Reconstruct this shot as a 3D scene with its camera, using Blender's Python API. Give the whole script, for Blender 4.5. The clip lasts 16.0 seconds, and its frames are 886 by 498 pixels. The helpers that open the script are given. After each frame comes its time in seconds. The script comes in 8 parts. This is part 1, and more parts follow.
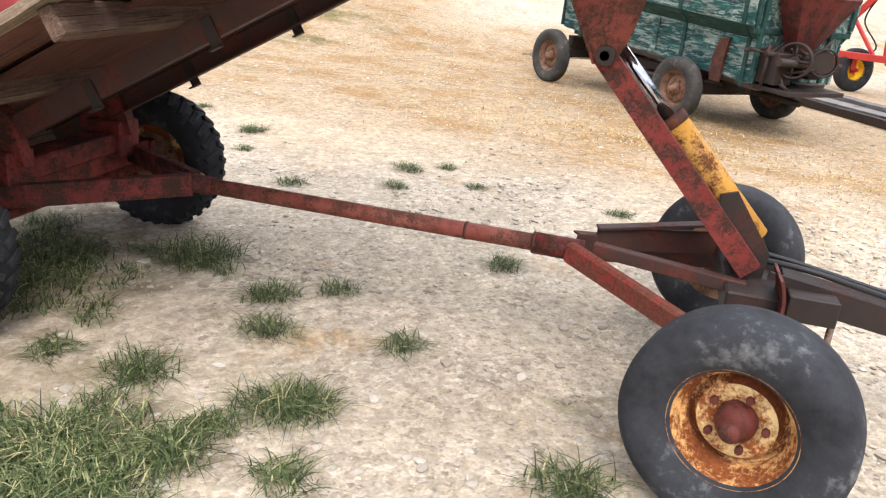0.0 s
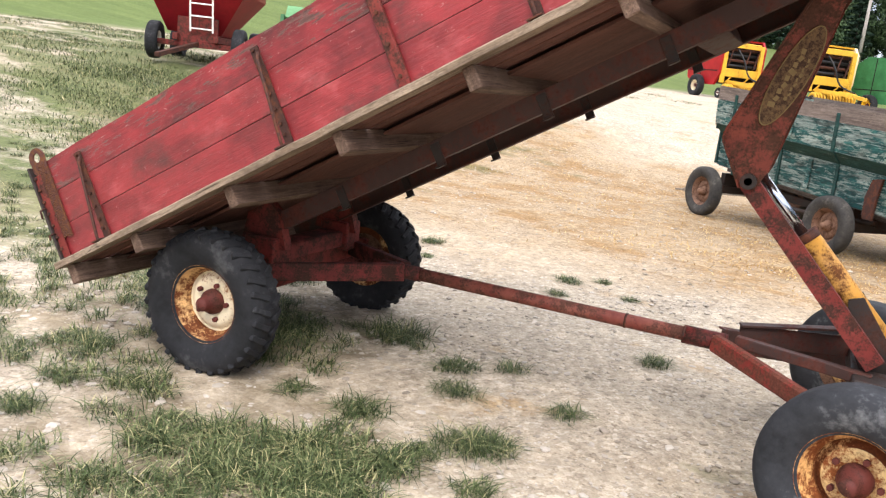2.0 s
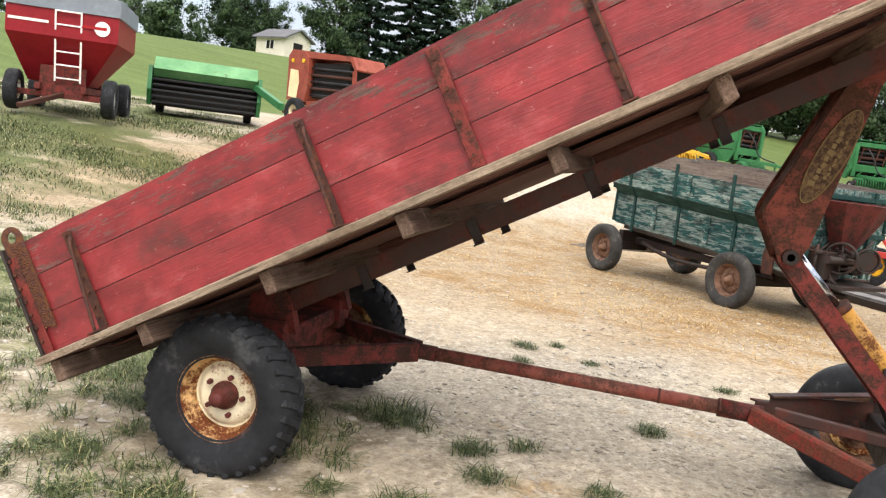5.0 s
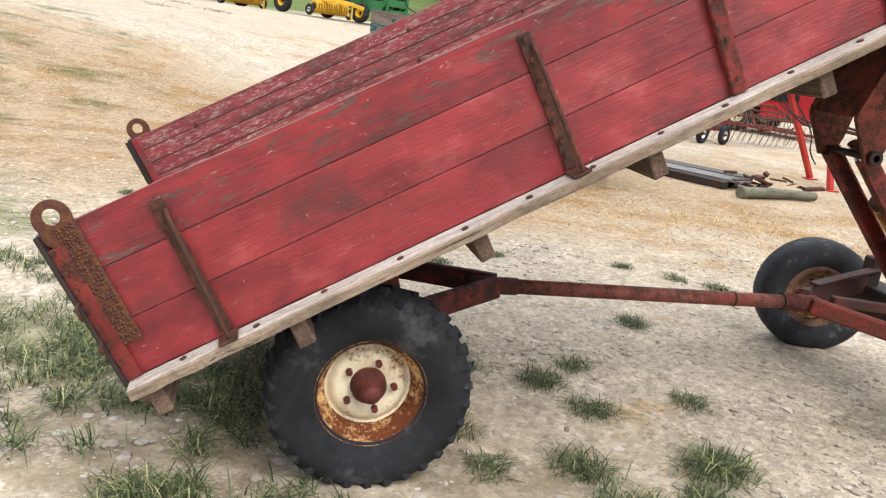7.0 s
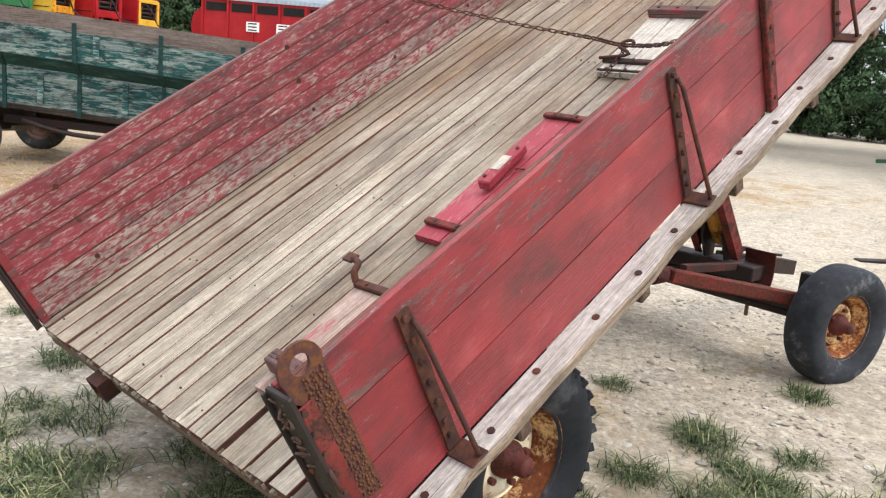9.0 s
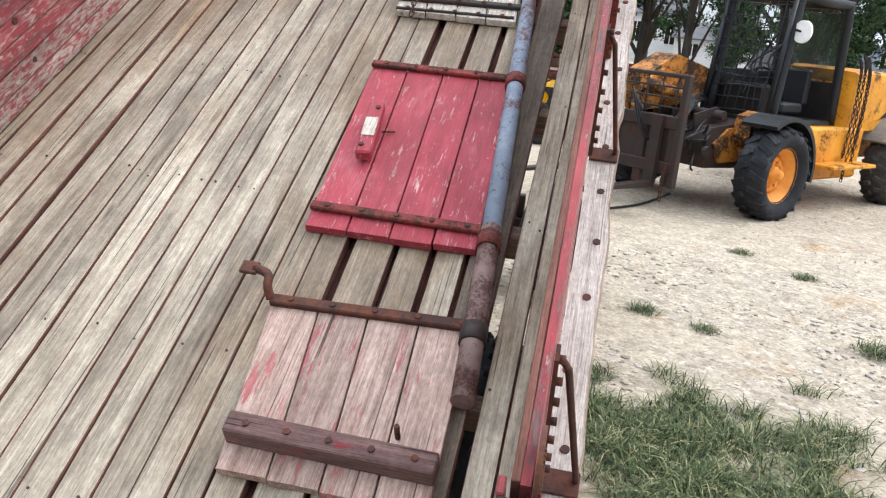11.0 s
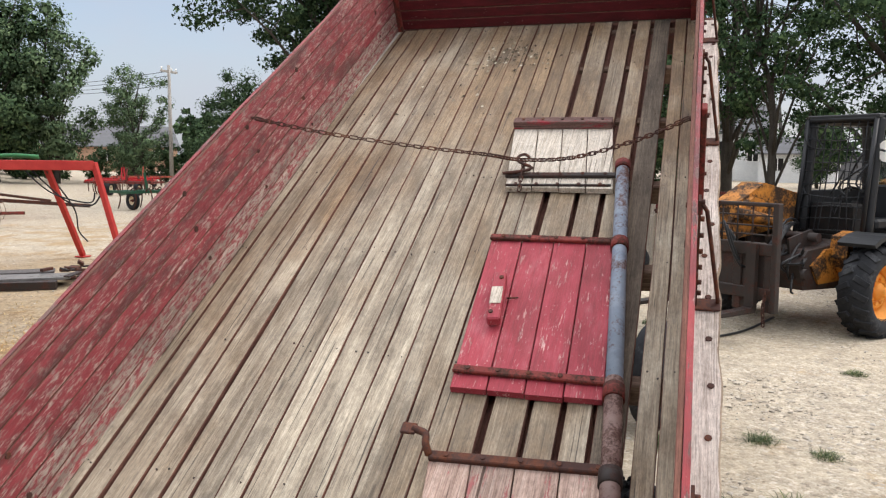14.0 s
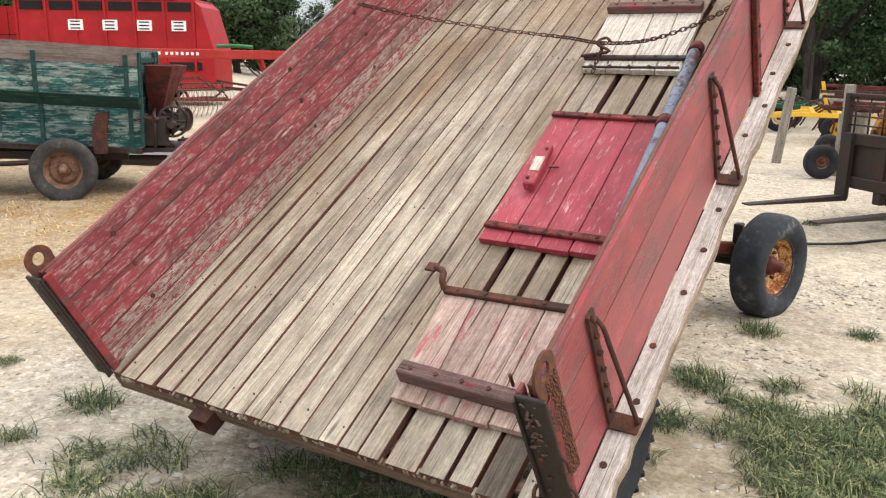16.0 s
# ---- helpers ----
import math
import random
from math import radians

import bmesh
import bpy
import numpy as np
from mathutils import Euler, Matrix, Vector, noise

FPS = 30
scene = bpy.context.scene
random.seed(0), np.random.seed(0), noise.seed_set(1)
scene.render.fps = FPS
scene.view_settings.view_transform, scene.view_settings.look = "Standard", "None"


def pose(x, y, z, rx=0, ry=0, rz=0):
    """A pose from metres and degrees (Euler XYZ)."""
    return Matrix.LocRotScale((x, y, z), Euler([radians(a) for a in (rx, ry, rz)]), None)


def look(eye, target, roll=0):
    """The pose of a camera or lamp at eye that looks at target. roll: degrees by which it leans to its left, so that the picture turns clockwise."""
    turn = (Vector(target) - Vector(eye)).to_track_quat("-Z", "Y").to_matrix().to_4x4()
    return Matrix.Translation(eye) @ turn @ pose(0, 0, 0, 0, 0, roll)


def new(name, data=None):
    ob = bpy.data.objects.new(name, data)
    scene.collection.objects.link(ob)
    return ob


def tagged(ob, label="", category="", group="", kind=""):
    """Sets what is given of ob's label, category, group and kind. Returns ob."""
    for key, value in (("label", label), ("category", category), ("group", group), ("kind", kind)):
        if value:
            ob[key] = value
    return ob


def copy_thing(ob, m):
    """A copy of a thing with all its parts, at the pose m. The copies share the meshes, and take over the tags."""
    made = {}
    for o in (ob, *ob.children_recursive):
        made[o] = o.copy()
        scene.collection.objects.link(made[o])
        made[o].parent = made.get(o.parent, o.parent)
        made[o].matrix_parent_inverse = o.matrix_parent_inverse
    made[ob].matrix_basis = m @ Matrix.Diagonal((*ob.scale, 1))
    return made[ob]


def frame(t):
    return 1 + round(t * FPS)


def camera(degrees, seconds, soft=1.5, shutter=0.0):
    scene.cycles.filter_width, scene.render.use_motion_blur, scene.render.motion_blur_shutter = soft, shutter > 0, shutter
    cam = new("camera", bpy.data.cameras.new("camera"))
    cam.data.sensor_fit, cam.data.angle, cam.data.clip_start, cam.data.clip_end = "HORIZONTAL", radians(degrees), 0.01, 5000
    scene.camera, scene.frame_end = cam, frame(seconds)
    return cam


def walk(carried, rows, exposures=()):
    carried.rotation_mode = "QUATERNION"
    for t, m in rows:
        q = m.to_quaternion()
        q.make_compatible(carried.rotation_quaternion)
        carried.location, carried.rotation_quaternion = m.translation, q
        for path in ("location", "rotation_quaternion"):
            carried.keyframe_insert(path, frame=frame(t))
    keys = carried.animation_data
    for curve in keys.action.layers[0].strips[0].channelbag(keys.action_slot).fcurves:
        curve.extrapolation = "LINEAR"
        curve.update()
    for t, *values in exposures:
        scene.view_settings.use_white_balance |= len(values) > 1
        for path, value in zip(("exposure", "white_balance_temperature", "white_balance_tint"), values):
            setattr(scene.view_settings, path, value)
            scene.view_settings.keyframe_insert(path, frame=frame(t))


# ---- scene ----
cam = camera(56.59, 16.0, soft=1.25)
# EXPO: seconds, stops, white balance; ROWS: seconds, eye x y z, yaw to the left of +y, pitch up, roll
EXPO = [(0.0, 0.84, 6500, 14), (1.5, 0.85, 6500, 15), (2.5, 0.68, 6600, 14), (3.0, 0.52, 6650, 13), (3.5, 0.38, 6700, 12), (4.5, 0.68, 6800, 11), (5.2, 0.70, 6750, 11), (7.3, 0.56, 6500, 11), (8.0, 0.55, 6450, 11), (10.3, 0.57, 6050, 10), (11.0, 0.57, 6050, 10), (12.5, 0.30, 6550, 12), (14.5, 0.34, 6550, 11), (16.0, 0.57, 6600, 10)]
ROWS = [
    (0, 2.589, -3.224, 1.618, 12.48, -19.92, 5.87),
    (0.5, 2.465, -3.508, 1.634, 19.96, -17.53, 6.64),
    (1, 2.563, -3.718, 1.63, 25.31, -15.13, 6.75),
    (1.5, 2.68, -3.876, 1.619, 26.5, -14.71, 6.56),
    (2, 2.698, -4.077, 1.639, 23.63, -12, 6.51),
    (2.5, 2.805, -4.219, 1.738, 15.5, -6.13, 4.31),
    (3, 2.965, -4.269, 1.828, 7.73, -2.07, 2.23),
    (3.5, 3.014, -4.296, 1.866, 4.44, -0.43, 2.24),
    (4, 2.703, -4.359, 1.801, 9.38, -2.03, 4.79),
    (4.3, 2.38, -4.343, 1.745, 13.77, -4.11, 6.17),
    (4.5, 2.225, -4.334, 1.714, 15.77, -5.5, 6.62),
    (4.7, 2.07, -4.29, 1.685, 15.99, -6.67, 6.74),
    (5, 1.767, -4.19, 1.641, 13.46, -7.3, 7.09),
    (5.2, 1.537, -4.145, 1.632, 10.76, -7.73, 7.77),
    (7.3, -0.787, -3.399, 1.596, -19.46, -14.83, 7.24),
    (7.5, -0.966, -3.282, 1.574, -23.06, -14.72, 7.16),
    (7.8, -1.223, -3.076, 1.615, -28.75, -13.54, 6.96),
    (8, -1.386, -2.959, 1.603, -31.91, -12.9, 6.87),
    (8.2, -1.561, -2.851, 1.597, -34.65, -12.51, 6.55),
    (10.3, -2.213, -1.366, 1.587, -68.5, -14.14, 4.67),
    (10.5, -2.176, -1.234, 1.597, -71.85, -14.65, 4.83),
    (11, -2.238, -1.022, 1.617, -80.23, -15.24, 5.83),
    (11.5, -2.243, -0.857, 1.664, -83.67, -11.47, 4.54),
    (12, -2.117, -0.763, 1.735, -84.2, -5.3, 1.6),
    (12.5, -2.253, -0.724, 1.799, -84.08, -3.51, 0.07),
    (13, -2.474, -0.711, 1.83, -81.75, -3.7, -0.37),
    (13.5, -2.549, -0.825, 1.823, -77.57, -4.28, -0.13),
    (14, -2.628, -0.981, 1.781, -73.19, -6.21, 0.38),
    (14.5, -2.84, -1.169, 1.739, -69.24, -8.81, 1.04),
    (15, -2.944, -1.383, 1.761, -63.94, -11.36, 0.8),
    (15.2, -2.928, -1.488, 1.747, -62.32, -11.54, 0.6),
    (15.5, -2.888, -1.64, 1.736, -60.72, -12.01, 1.07),
    (16, -2.784, -1.798, 1.721, -58.18, -13.39, 0.76),
]


def eye_pose(x, y, z, yaw, pitch, roll):
    a, b = radians(yaw), radians(pitch)
    way = Vector((-math.sin(a) * math.cos(b), math.cos(a) * math.cos(b), math.sin(b)))
    return look((x, y, z), Vector((x, y, z)) + way, roll)


walk(cam, [(t, eye_pose(*r)) for t, *r in ROWS], EXPO)

# ---- light ----
SUN_AZ, SUN_EL = radians(157.0), radians(50.0)
world = bpy.data.worlds.new("sky")
scene.world = world
world.use_nodes = True
wn, wl = world.node_tree.nodes, world.node_tree.links
wn.clear()
w_out, w_bg = wn.new("ShaderNodeOutputWorld"), wn.new("ShaderNodeBackground")
w_sky, w_co = wn.new("ShaderNodeTexSky"), wn.new("ShaderNodeTexCoord")
w_sky.sky_type, w_sky.sun_disc, w_sky.sun_elevation, w_sky.sun_rotation = "NISHITA", False, SUN_EL, SUN_AZ
w_sky.air_density, w_sky.dust_density, w_sky.ozone_density = 1.0, 2.0, 1.0
w_map, w_noise, w_ramp, w_mix = (wn.new("ShaderNodeMapping"), wn.new("ShaderNodeTexNoise"), wn.new("ShaderNodeValToRGB"), wn.new("ShaderNodeMix"))
w_map.inputs["Scale"].default_value = (1.0, 1.0, 2.6)
w_noise.inputs["Scale"].default_value, w_noise.inputs["Detail"].default_value, w_noise.inputs["Roughness"].default_value = 2.2, 6.0, 0.55
w_ramp.color_ramp.elements[0].position, w_ramp.color_ramp.elements[1].position = 0.34, 0.62
w_ramp.color_ramp.elements[0].color, w_ramp.color_ramp.elements[1].color = (0.30, 0.30, 0.30, 1), (0.98, 0.98, 0.98, 1)
w_mix.data_type = "RGBA"
# overcast: the cloud layer brightens from the horizon to the zenith
w_sep, w_rise, w_cloud = wn.new("ShaderNodeSeparateXYZ"), wn.new("ShaderNodeMapRange"), wn.new("ShaderNodeMix")
w_rise.inputs["From Min"].default_value, w_rise.inputs["From Max"].default_value = 0.26, 0.62
w_cloud.data_type = "RGBA"
w_cloud.inputs["A"].default_value, w_cloud.inputs["B"].default_value = (3.2, 3.45, 3.98, 1), (13.8, 14.1, 14.6, 1)
wl.new(w_co.outputs["Generated"], w_sep.inputs[0])
wl.new(w_sep.outputs["Z"], w_rise.inputs["Value"])
wl.new(w_rise.outputs[0], w_cloud.inputs["Factor"])
wl.new(w_cloud.outputs["Result"], w_mix.inputs["B"])
wl.new(w_co.outputs["Generated"], w_map.inputs["Vector"])
wl.new(w_map.outputs["Vector"], w_noise.inputs["Vector"])
wl.new(w_noise.outputs["Fac"], w_ramp.inputs["Fac"])
wl.new(w_ramp.outputs["Color"], w_mix.inputs["Factor"])
wl.new(w_sky.outputs["Color"], w_mix.inputs["A"])
wl.new(w_mix.outputs["Result"], w_bg.inputs["Color"])
w_bg.inputs["Strength"].default_value = 0.15
wl.new(w_bg.outputs["Background"], w_out.inputs["Surface"])

sun = new("sun", bpy.data.lights.new("sun", "SUN"))
sun.data.energy, sun.data.angle, sun.data.color = 1.15, radians(24.0), (1.0, 0.95, 0.87)
sun_from = Vector((math.sin(SUN_AZ) * math.cos(SUN_EL), math.cos(SUN_AZ) * math.cos(SUN_EL), math.sin(SUN_EL)))
sun.matrix_world = look(sun_from * 60, (0, 0, 0))

# ---- materials ----
def lin(r, g, b):
    """Linear colour from 0-255 values."""
    return tuple(((c / 255) / 12.92 if c <= 10 else ((c / 255 + 0.055) / 1.055) ** 2.4) for c in (r, g, b)) + (1.0,)


class Nodes:
    def __init__(self, name):
        self.mat = bpy.data.materials.new(name)
        self.mat.use_nodes = True
        self.tree = self.mat.node_tree
        self.n, self.l = self.tree.nodes, self.tree.links
        self.bsdf = self.n["Principled BSDF"]
        co, info = self.n.new("ShaderNodeTexCoord"), self.n.new("ShaderNodeObjectInfo")
        self.random = info.outputs["Random"]
        shift, add = self.n.new("ShaderNodeVectorMath"), self.n.new("ShaderNodeVectorMath")
        shift.operation, add.operation = "SCALE", "ADD"
        comb = self.n.new("ShaderNodeCombineXYZ")
        for axis in "XYZ":
            self.l.new(self.random, comb.inputs[axis])
        self.l.new(comb.outputs[0], shift.inputs[0])
        shift.inputs["Scale"].default_value = 37.0
        self.plain = co.outputs["Object"]
        self.l.new(self.plain, add.inputs[0])
        self.l.new(shift.outputs[0], add.inputs[1])
        self.co = add.outputs[0]

    def noise(self, scale, stretch=(1, 1, 1), detail=5.0, rough=0.6, co=None, distort=0.0):
        m, t = self.n.new("ShaderNodeMapping"), self.n.new("ShaderNodeTexNoise")
        m.inputs["Scale"].default_value = stretch
        t.inputs["Scale"].default_value, t.inputs["Detail"].default_value, t.inputs["Roughness"].default_value = scale, detail, rough
        t.inputs["Distortion"].default_value = distort
        self.l.new(co or self.co, m.inputs["Vector"])
        self.l.new(m.outputs[0], t.inputs["Vector"])
        return t.outputs["Fac"]

    def cells(self, scale, feature="F1", out="Distance", co=None, stretch=(1, 1, 1)):
        m, t = self.n.new("ShaderNodeMapping"), self.n.new("ShaderNodeTexVoronoi")
        m.inputs["Scale"].default_value = stretch
        t.feature = feature
        t.inputs["Scale"].default_value = scale
        self.l.new(co or self.co, m.inputs["Vector"])
        self.l.new(m.outputs[0], t.inputs["Vector"])
        return t.outputs[out]

    def ramp(self, fac, *stops):
        r = self.n.new("ShaderNodeValToRGB")
        e = r.color_ramp.elements
        while len(e) < len(stops):
            e.new(0.5)
        for el, (p, c) in zip(e, stops):
            el.position, el.color = p, c if isinstance(c, tuple) else (c, c, c, 1)
        self.l.new(fac, r.inputs[0])
        return r.outputs["Color"]

    def mix(self, fac, a, b, mode="MIX"):
        m = self.n.new("ShaderNodeMix")
        m.data_type, m.blend_type = "RGBA", mode
        for value, socket in ((fac, m.inputs["Factor"]), (a, m.inputs["A"]), (b, m.inputs["B"])):
            if isinstance(value, (tuple, float, int)):
                socket.default_value = value
            else:
                self.l.new(value, socket)
        return m.outputs["Result"]

    def math(self, op, a, b):
        m = self.n.new("ShaderNodeMath")
        m.operation = op
        for value, socket in ((a, m.inputs[0]), (b, m.inputs[1])):
            if isinstance(value, (float, int)):
                socket.default_value = value
            else:
                self.l.new(value, socket)
        return m.outputs[0]

    def vary(self, color, amount):
        """Each object a little lighter or darker."""
        v = self.ramp(self.random, (0.0, 1 - amount), (1.0, 1 + amount))
        return self.mix(1.0, color, v, "MULTIPLY")

    def done(self, color, rough=0.8, metal=0.0, bump=None, strength=0.3, dist=0.01, spec=0.3):
        b = self.bsdf
        if isinstance(color, tuple):
            b.inputs["Base Color"].default_value = color
        else:
            self.l.new(color, b.inputs["Base Color"])
        for value, key in ((rough, "Roughness"), (metal, "Metallic")):
            if isinstance(value, (float, int)):
                b.inputs[key].default_value = value
            else:
                self.l.new(value, b.inputs[key])
        b.inputs["Specular IOR Level"].default_value = spec
        if bump is not None:
            n = self.n.new("ShaderNodeBump")
            n.inputs["Strength"].default_value, n.inputs["Distance"].default_value = strength, dist
            self.l.new(bump, n.inputs["Height"])
            self.l.new(n.outputs[0], b.inputs["Normal"])
        return self.mat


def wood(name, dark, mid, light, along="x", vary=0.2, paint=None, paint_at=0.5, knots=True, rough=0.85, contrast=1.0, chip=1.0, nicks=0.0, grime=0.0, browning=0.0, dust=0.0, mottle=0.0):
    """Weathered timber with grain along an axis; paint: colours that still cling to it; chip: how fine it flakes."""
    k = Nodes(name)

    def turn(a, b):
        return {"x": (a, b, b), "y": (b, a, b), "z": (b, b, a)}[along]

    grain = k.noise(1.0, turn(2.6, 70), 7, 0.68, distort=0.5)
    hair = k.noise(1.0, turn(9, 300), 3, 0.6)
    tone = k.noise(1.3, turn(1.2, 5.0), 5, 0.62)
    c = k.ramp(grain, (0.28, dark), (0.5, mid), (0.74, light))
    c = k.mix(0.34 * contrast, c, k.ramp(tone, (0.3, dark), (0.66, light)), "MIX")
    c = k.mix(0.6, c, k.ramp(hair, (0.34, 0.5), (0.56, 1.12)), "MULTIPLY")
    c = k.mix(0.5, c, k.ramp(k.noise(26, detail=4), (0.36, 0.75), (0.6, 1.1)), "MULTIPLY")
    c = k.mix(0.55, c, k.ramp(k.noise(1.0, turn(60, 170), 4, 0.7), (0.36, 0.62), (0.55, 1.06), (0.74, 1.22)), "MULTIPLY")
    if knots:
        knot = k.cells(1.0, stretch=turn(1.7, 9))
        c = k.mix(k.ramp(knot, (0.03, 0.8), (0.10, 0.0)), c, tuple(v * 0.4 for v in dark[:3]) + (1,))
        crack = k.noise(1.0, turn(1.3, 95), 2, 0.5)
        c = k.mix(k.ramp(crack, (0.30, 0.85), (0.335, 0.0)), c, tuple(v * 0.3 for v in dark[:3]) + (1,))
    height = k.math("ADD", k.math("MULTIPLY", hair, 0.6), grain)
    if paint:
        p = k.noise(2.2, turn(1.4 * chip, 4.5 * chip), 10, 0.74)
        q = k.noise(1.0, turn(4 * chip, 42 * chip), 8, 0.74)
        m = k.math("ADD", k.math("MULTIPLY", p, 0.55), k.math("MULTIPLY", q, 0.45))
        cover = k.ramp(m, (paint_at - 0.012, 0.0), (paint_at + 0.012, 1.0))
        shade = k.ramp(k.noise(3.0, turn(1.2, 1.8) if mottle else turn(1.4, 4.5), 8 if mottle else 6, 0.68), (0.3, paint[0]), (0.55, paint[1]), (0.78, paint[2]))
        shade = k.mix(0.2 if mottle else 0.6, shade, k.ramp(hair, (0.3, 0.68), (0.6, 1.12)), "MULTIPLY")
        shade = k.mix(0.18 if mottle else 0.4, shade, k.ramp(grain, (0.34, 0.62), (0.5, 1.06)), "MULTIPLY")
        if mottle:
            shade = k.mix(mottle, shade, k.ramp(k.noise(4.2, turn(0.8, 1.3), 8, 0.62, distort=0.6), (0.30, 0.55), (0.50, 1.0), (0.70, 1.28)), "MULTIPLY")
            shade = k.mix(k.ramp(k.noise(2.6, turn(0.7, 1.5), 9, 0.68), (0.54, 0.0), (0.66, 0.75 * mottle)), shade, tuple(v * 0.7 for v in dark[:3]) + (1,))
        c = k.mix(cover, c, shade)
        height = k.math("ADD", height, k.math("MULTIPLY", cover, 0.4))
    # brown tone in soft patches, stronger along x towards the front end
    if browning:
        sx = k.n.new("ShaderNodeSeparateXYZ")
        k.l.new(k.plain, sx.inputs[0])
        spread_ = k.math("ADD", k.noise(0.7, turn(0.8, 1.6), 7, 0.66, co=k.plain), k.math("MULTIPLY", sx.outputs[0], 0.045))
        c = k.mix(k.ramp(spread_, (0.50, 0.0), (0.68, browning)), c, k.mix(1.0, c, lin(194, 170, 140), "MULTIPLY"))
    if grime:
        spots = k.noise(3.4, turn(0.7, 2.2), 8, 0.72)
        c = k.mix(k.ramp(spots, (0.50, 0.0), (0.61, grime)), c, tuple(v * 0.55 for v in dark[:3]) + (1,))
    if nicks:
        scar = k.noise(1.0, turn(30, 60), 4, 0.6, distort=1.2)
        c = k.mix(k.ramp(scar, (0.68, 0.0), (0.71, nicks)), c, lin(206, 176, 166))
    if vary:
        c = k.vary(c, vary)
    if dust:
        k.bsdf.inputs["Sheen Weight"].default_value, k.bsdf.inputs["Sheen Roughness"].default_value = dust, 0.4
        k.bsdf.inputs["Sheen Tint"].default_value = (1.0, 0.66, 0.60, 1)
    return k.done(c, rough, 0.0, height, 0.5, 0.006, 0.3 if rough > 0.65 else 0.5)


def steel(name, coat, rust, cover=0.5, rough=0.6, metal=0.0, scale=6.0, vary=0.0, coat2=None, bump=0.3):
    """Painted or bare steel with rust breaking through; cover: how much coat is left."""
    k = Nodes(name)
    a = k.noise(scale, detail=8, rough=0.7)
    b = k.noise(scale * 9, detail=4, rough=0.7)
    m = k.math("ADD", k.math("MULTIPLY", a, 0.7), k.math("MULTIPLY", b, 0.3))
    left = k.ramp(m, (0.97 - cover - 0.05, 0.0), (0.97 - cover + 0.05, 1.0))
    base = k.ramp(k.noise(scale * 0.6), (0.3, coat), (0.7, coat2 or tuple(v * 1.25 for v in coat[:3]) + (1,)))
    corr = k.ramp(b, (0.3, tuple(v * 0.5 for v in rust[:3]) + (1,)), (0.65, rust))
    c = k.mix(left, corr, base)
    c = k.mix(0.35, c, k.ramp(k.noise(scale * 3, detail=3), (0.3, 0.7), (0.65, 1.15)), "MULTIPLY")
    if vary:
        c = k.vary(c, vary)
    r = k.math("ADD", k.math("MULTIPLY", left, rough - 0.85), 0.85)
    return k.done(c, r, metal, m, bump, 0.004)


M = {}
M["floor_wood"] = wood("weathered_floor_wood", lin(92, 79, 63), lin(151, 136, 114), lin(206, 194, 172), vary=0.11, contrast=1.3, grime=0.42, browning=0.9, rough=0.62, dust=0.15)
M["floor_dark"] = wood("damp_dark_floor_wood", lin(54, 47, 42), lin(90, 79, 68), lin(134, 120, 104), vary=0.1, contrast=1.4)
M["side_red"] = wood("red_painted_wood", lin(80, 55, 48), lin(120, 70, 62), lin(160, 110, 98), vary=0.08, knots=False,
                     paint=(lin(112, 28, 32), lin(138, 42, 45), lin(168, 82, 82)), paint_at=0.39, rough=0.42, chip=2.0, nicks=0.3, grime=0.2, dust=0.28, mottle=0.9)
M["side_top"] = wood("bare_topped_red_wood", lin(66, 42, 37), lin(96, 64, 56), lin(126, 92, 82), vary=0.08, knots=False,
                     paint=(lin(104, 26, 30), lin(132, 36, 40), lin(150, 64, 62)), paint_at=0.46, rough=0.6, chip=1.6, nicks=0.35, grime=0.45, dust=0.28, mottle=0.8)
M["lining_red"] = wood("scuffed_red_lining", lin(84, 56, 52), lin(158, 124, 114), lin(222, 202, 190), vary=0.14, knots=False,
                       paint=(lin(106, 34, 41), lin(138, 52, 58), lin(168, 92, 94)), paint_at=0.465, rough=0.5, chip=5.5, nicks=0.9, grime=0.65)
M["lining_low"] = wood("worn_red_lining", lin(104, 86, 76), lin(166, 146, 132), lin(216, 200, 186), vary=0.14, knots=False,
                       paint=(lin(112, 34, 42), lin(142, 52, 58), lin(162, 88, 88)), paint_at=0.505, rough=0.55, chip=5.5, nicks=0.9, grime=0.45)
# red of the front wall, darkened to carry the shade on it
M["front_red"] = wood("dark_red_shaded_front_boards", lin(70, 40, 36), lin(96, 50, 46), lin(120, 66, 60), along="y", vary=0.08, knots=False,
                      paint=(lin(70, 14, 20), lin(88, 20, 27), lin(104, 32, 38)), paint_at=0.36, rough=0.7, chip=2.5, nicks=0.3, grime=0.4)
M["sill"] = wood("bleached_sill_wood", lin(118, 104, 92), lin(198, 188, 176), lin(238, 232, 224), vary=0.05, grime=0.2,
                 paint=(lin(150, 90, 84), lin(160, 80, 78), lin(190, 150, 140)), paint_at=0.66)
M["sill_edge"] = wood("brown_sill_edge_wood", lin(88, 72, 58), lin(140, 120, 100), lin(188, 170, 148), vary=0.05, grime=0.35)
M["beam"] = wood("brown_beam_wood", lin(62, 46, 38), lin(104, 82, 70), lin(150, 126, 108), along="y", vary=0.15)
M["under_wood"] = wood("stained_underside_wood", lin(64, 40, 34), lin(98, 62, 52), lin(130, 88, 74), vary=0.2, knots=False)
M["panel_red"] = wood("red_gate_wood", lin(120, 70, 62), lin(190, 130, 124), lin(226, 196, 188), vary=0.06, knots=False,
                      paint=(lin(134, 38, 48), lin(160, 54, 66), lin(182, 98, 104)), paint_at=0.43, rough=0.65, chip=3.5, nicks=0.6, grime=0.2)
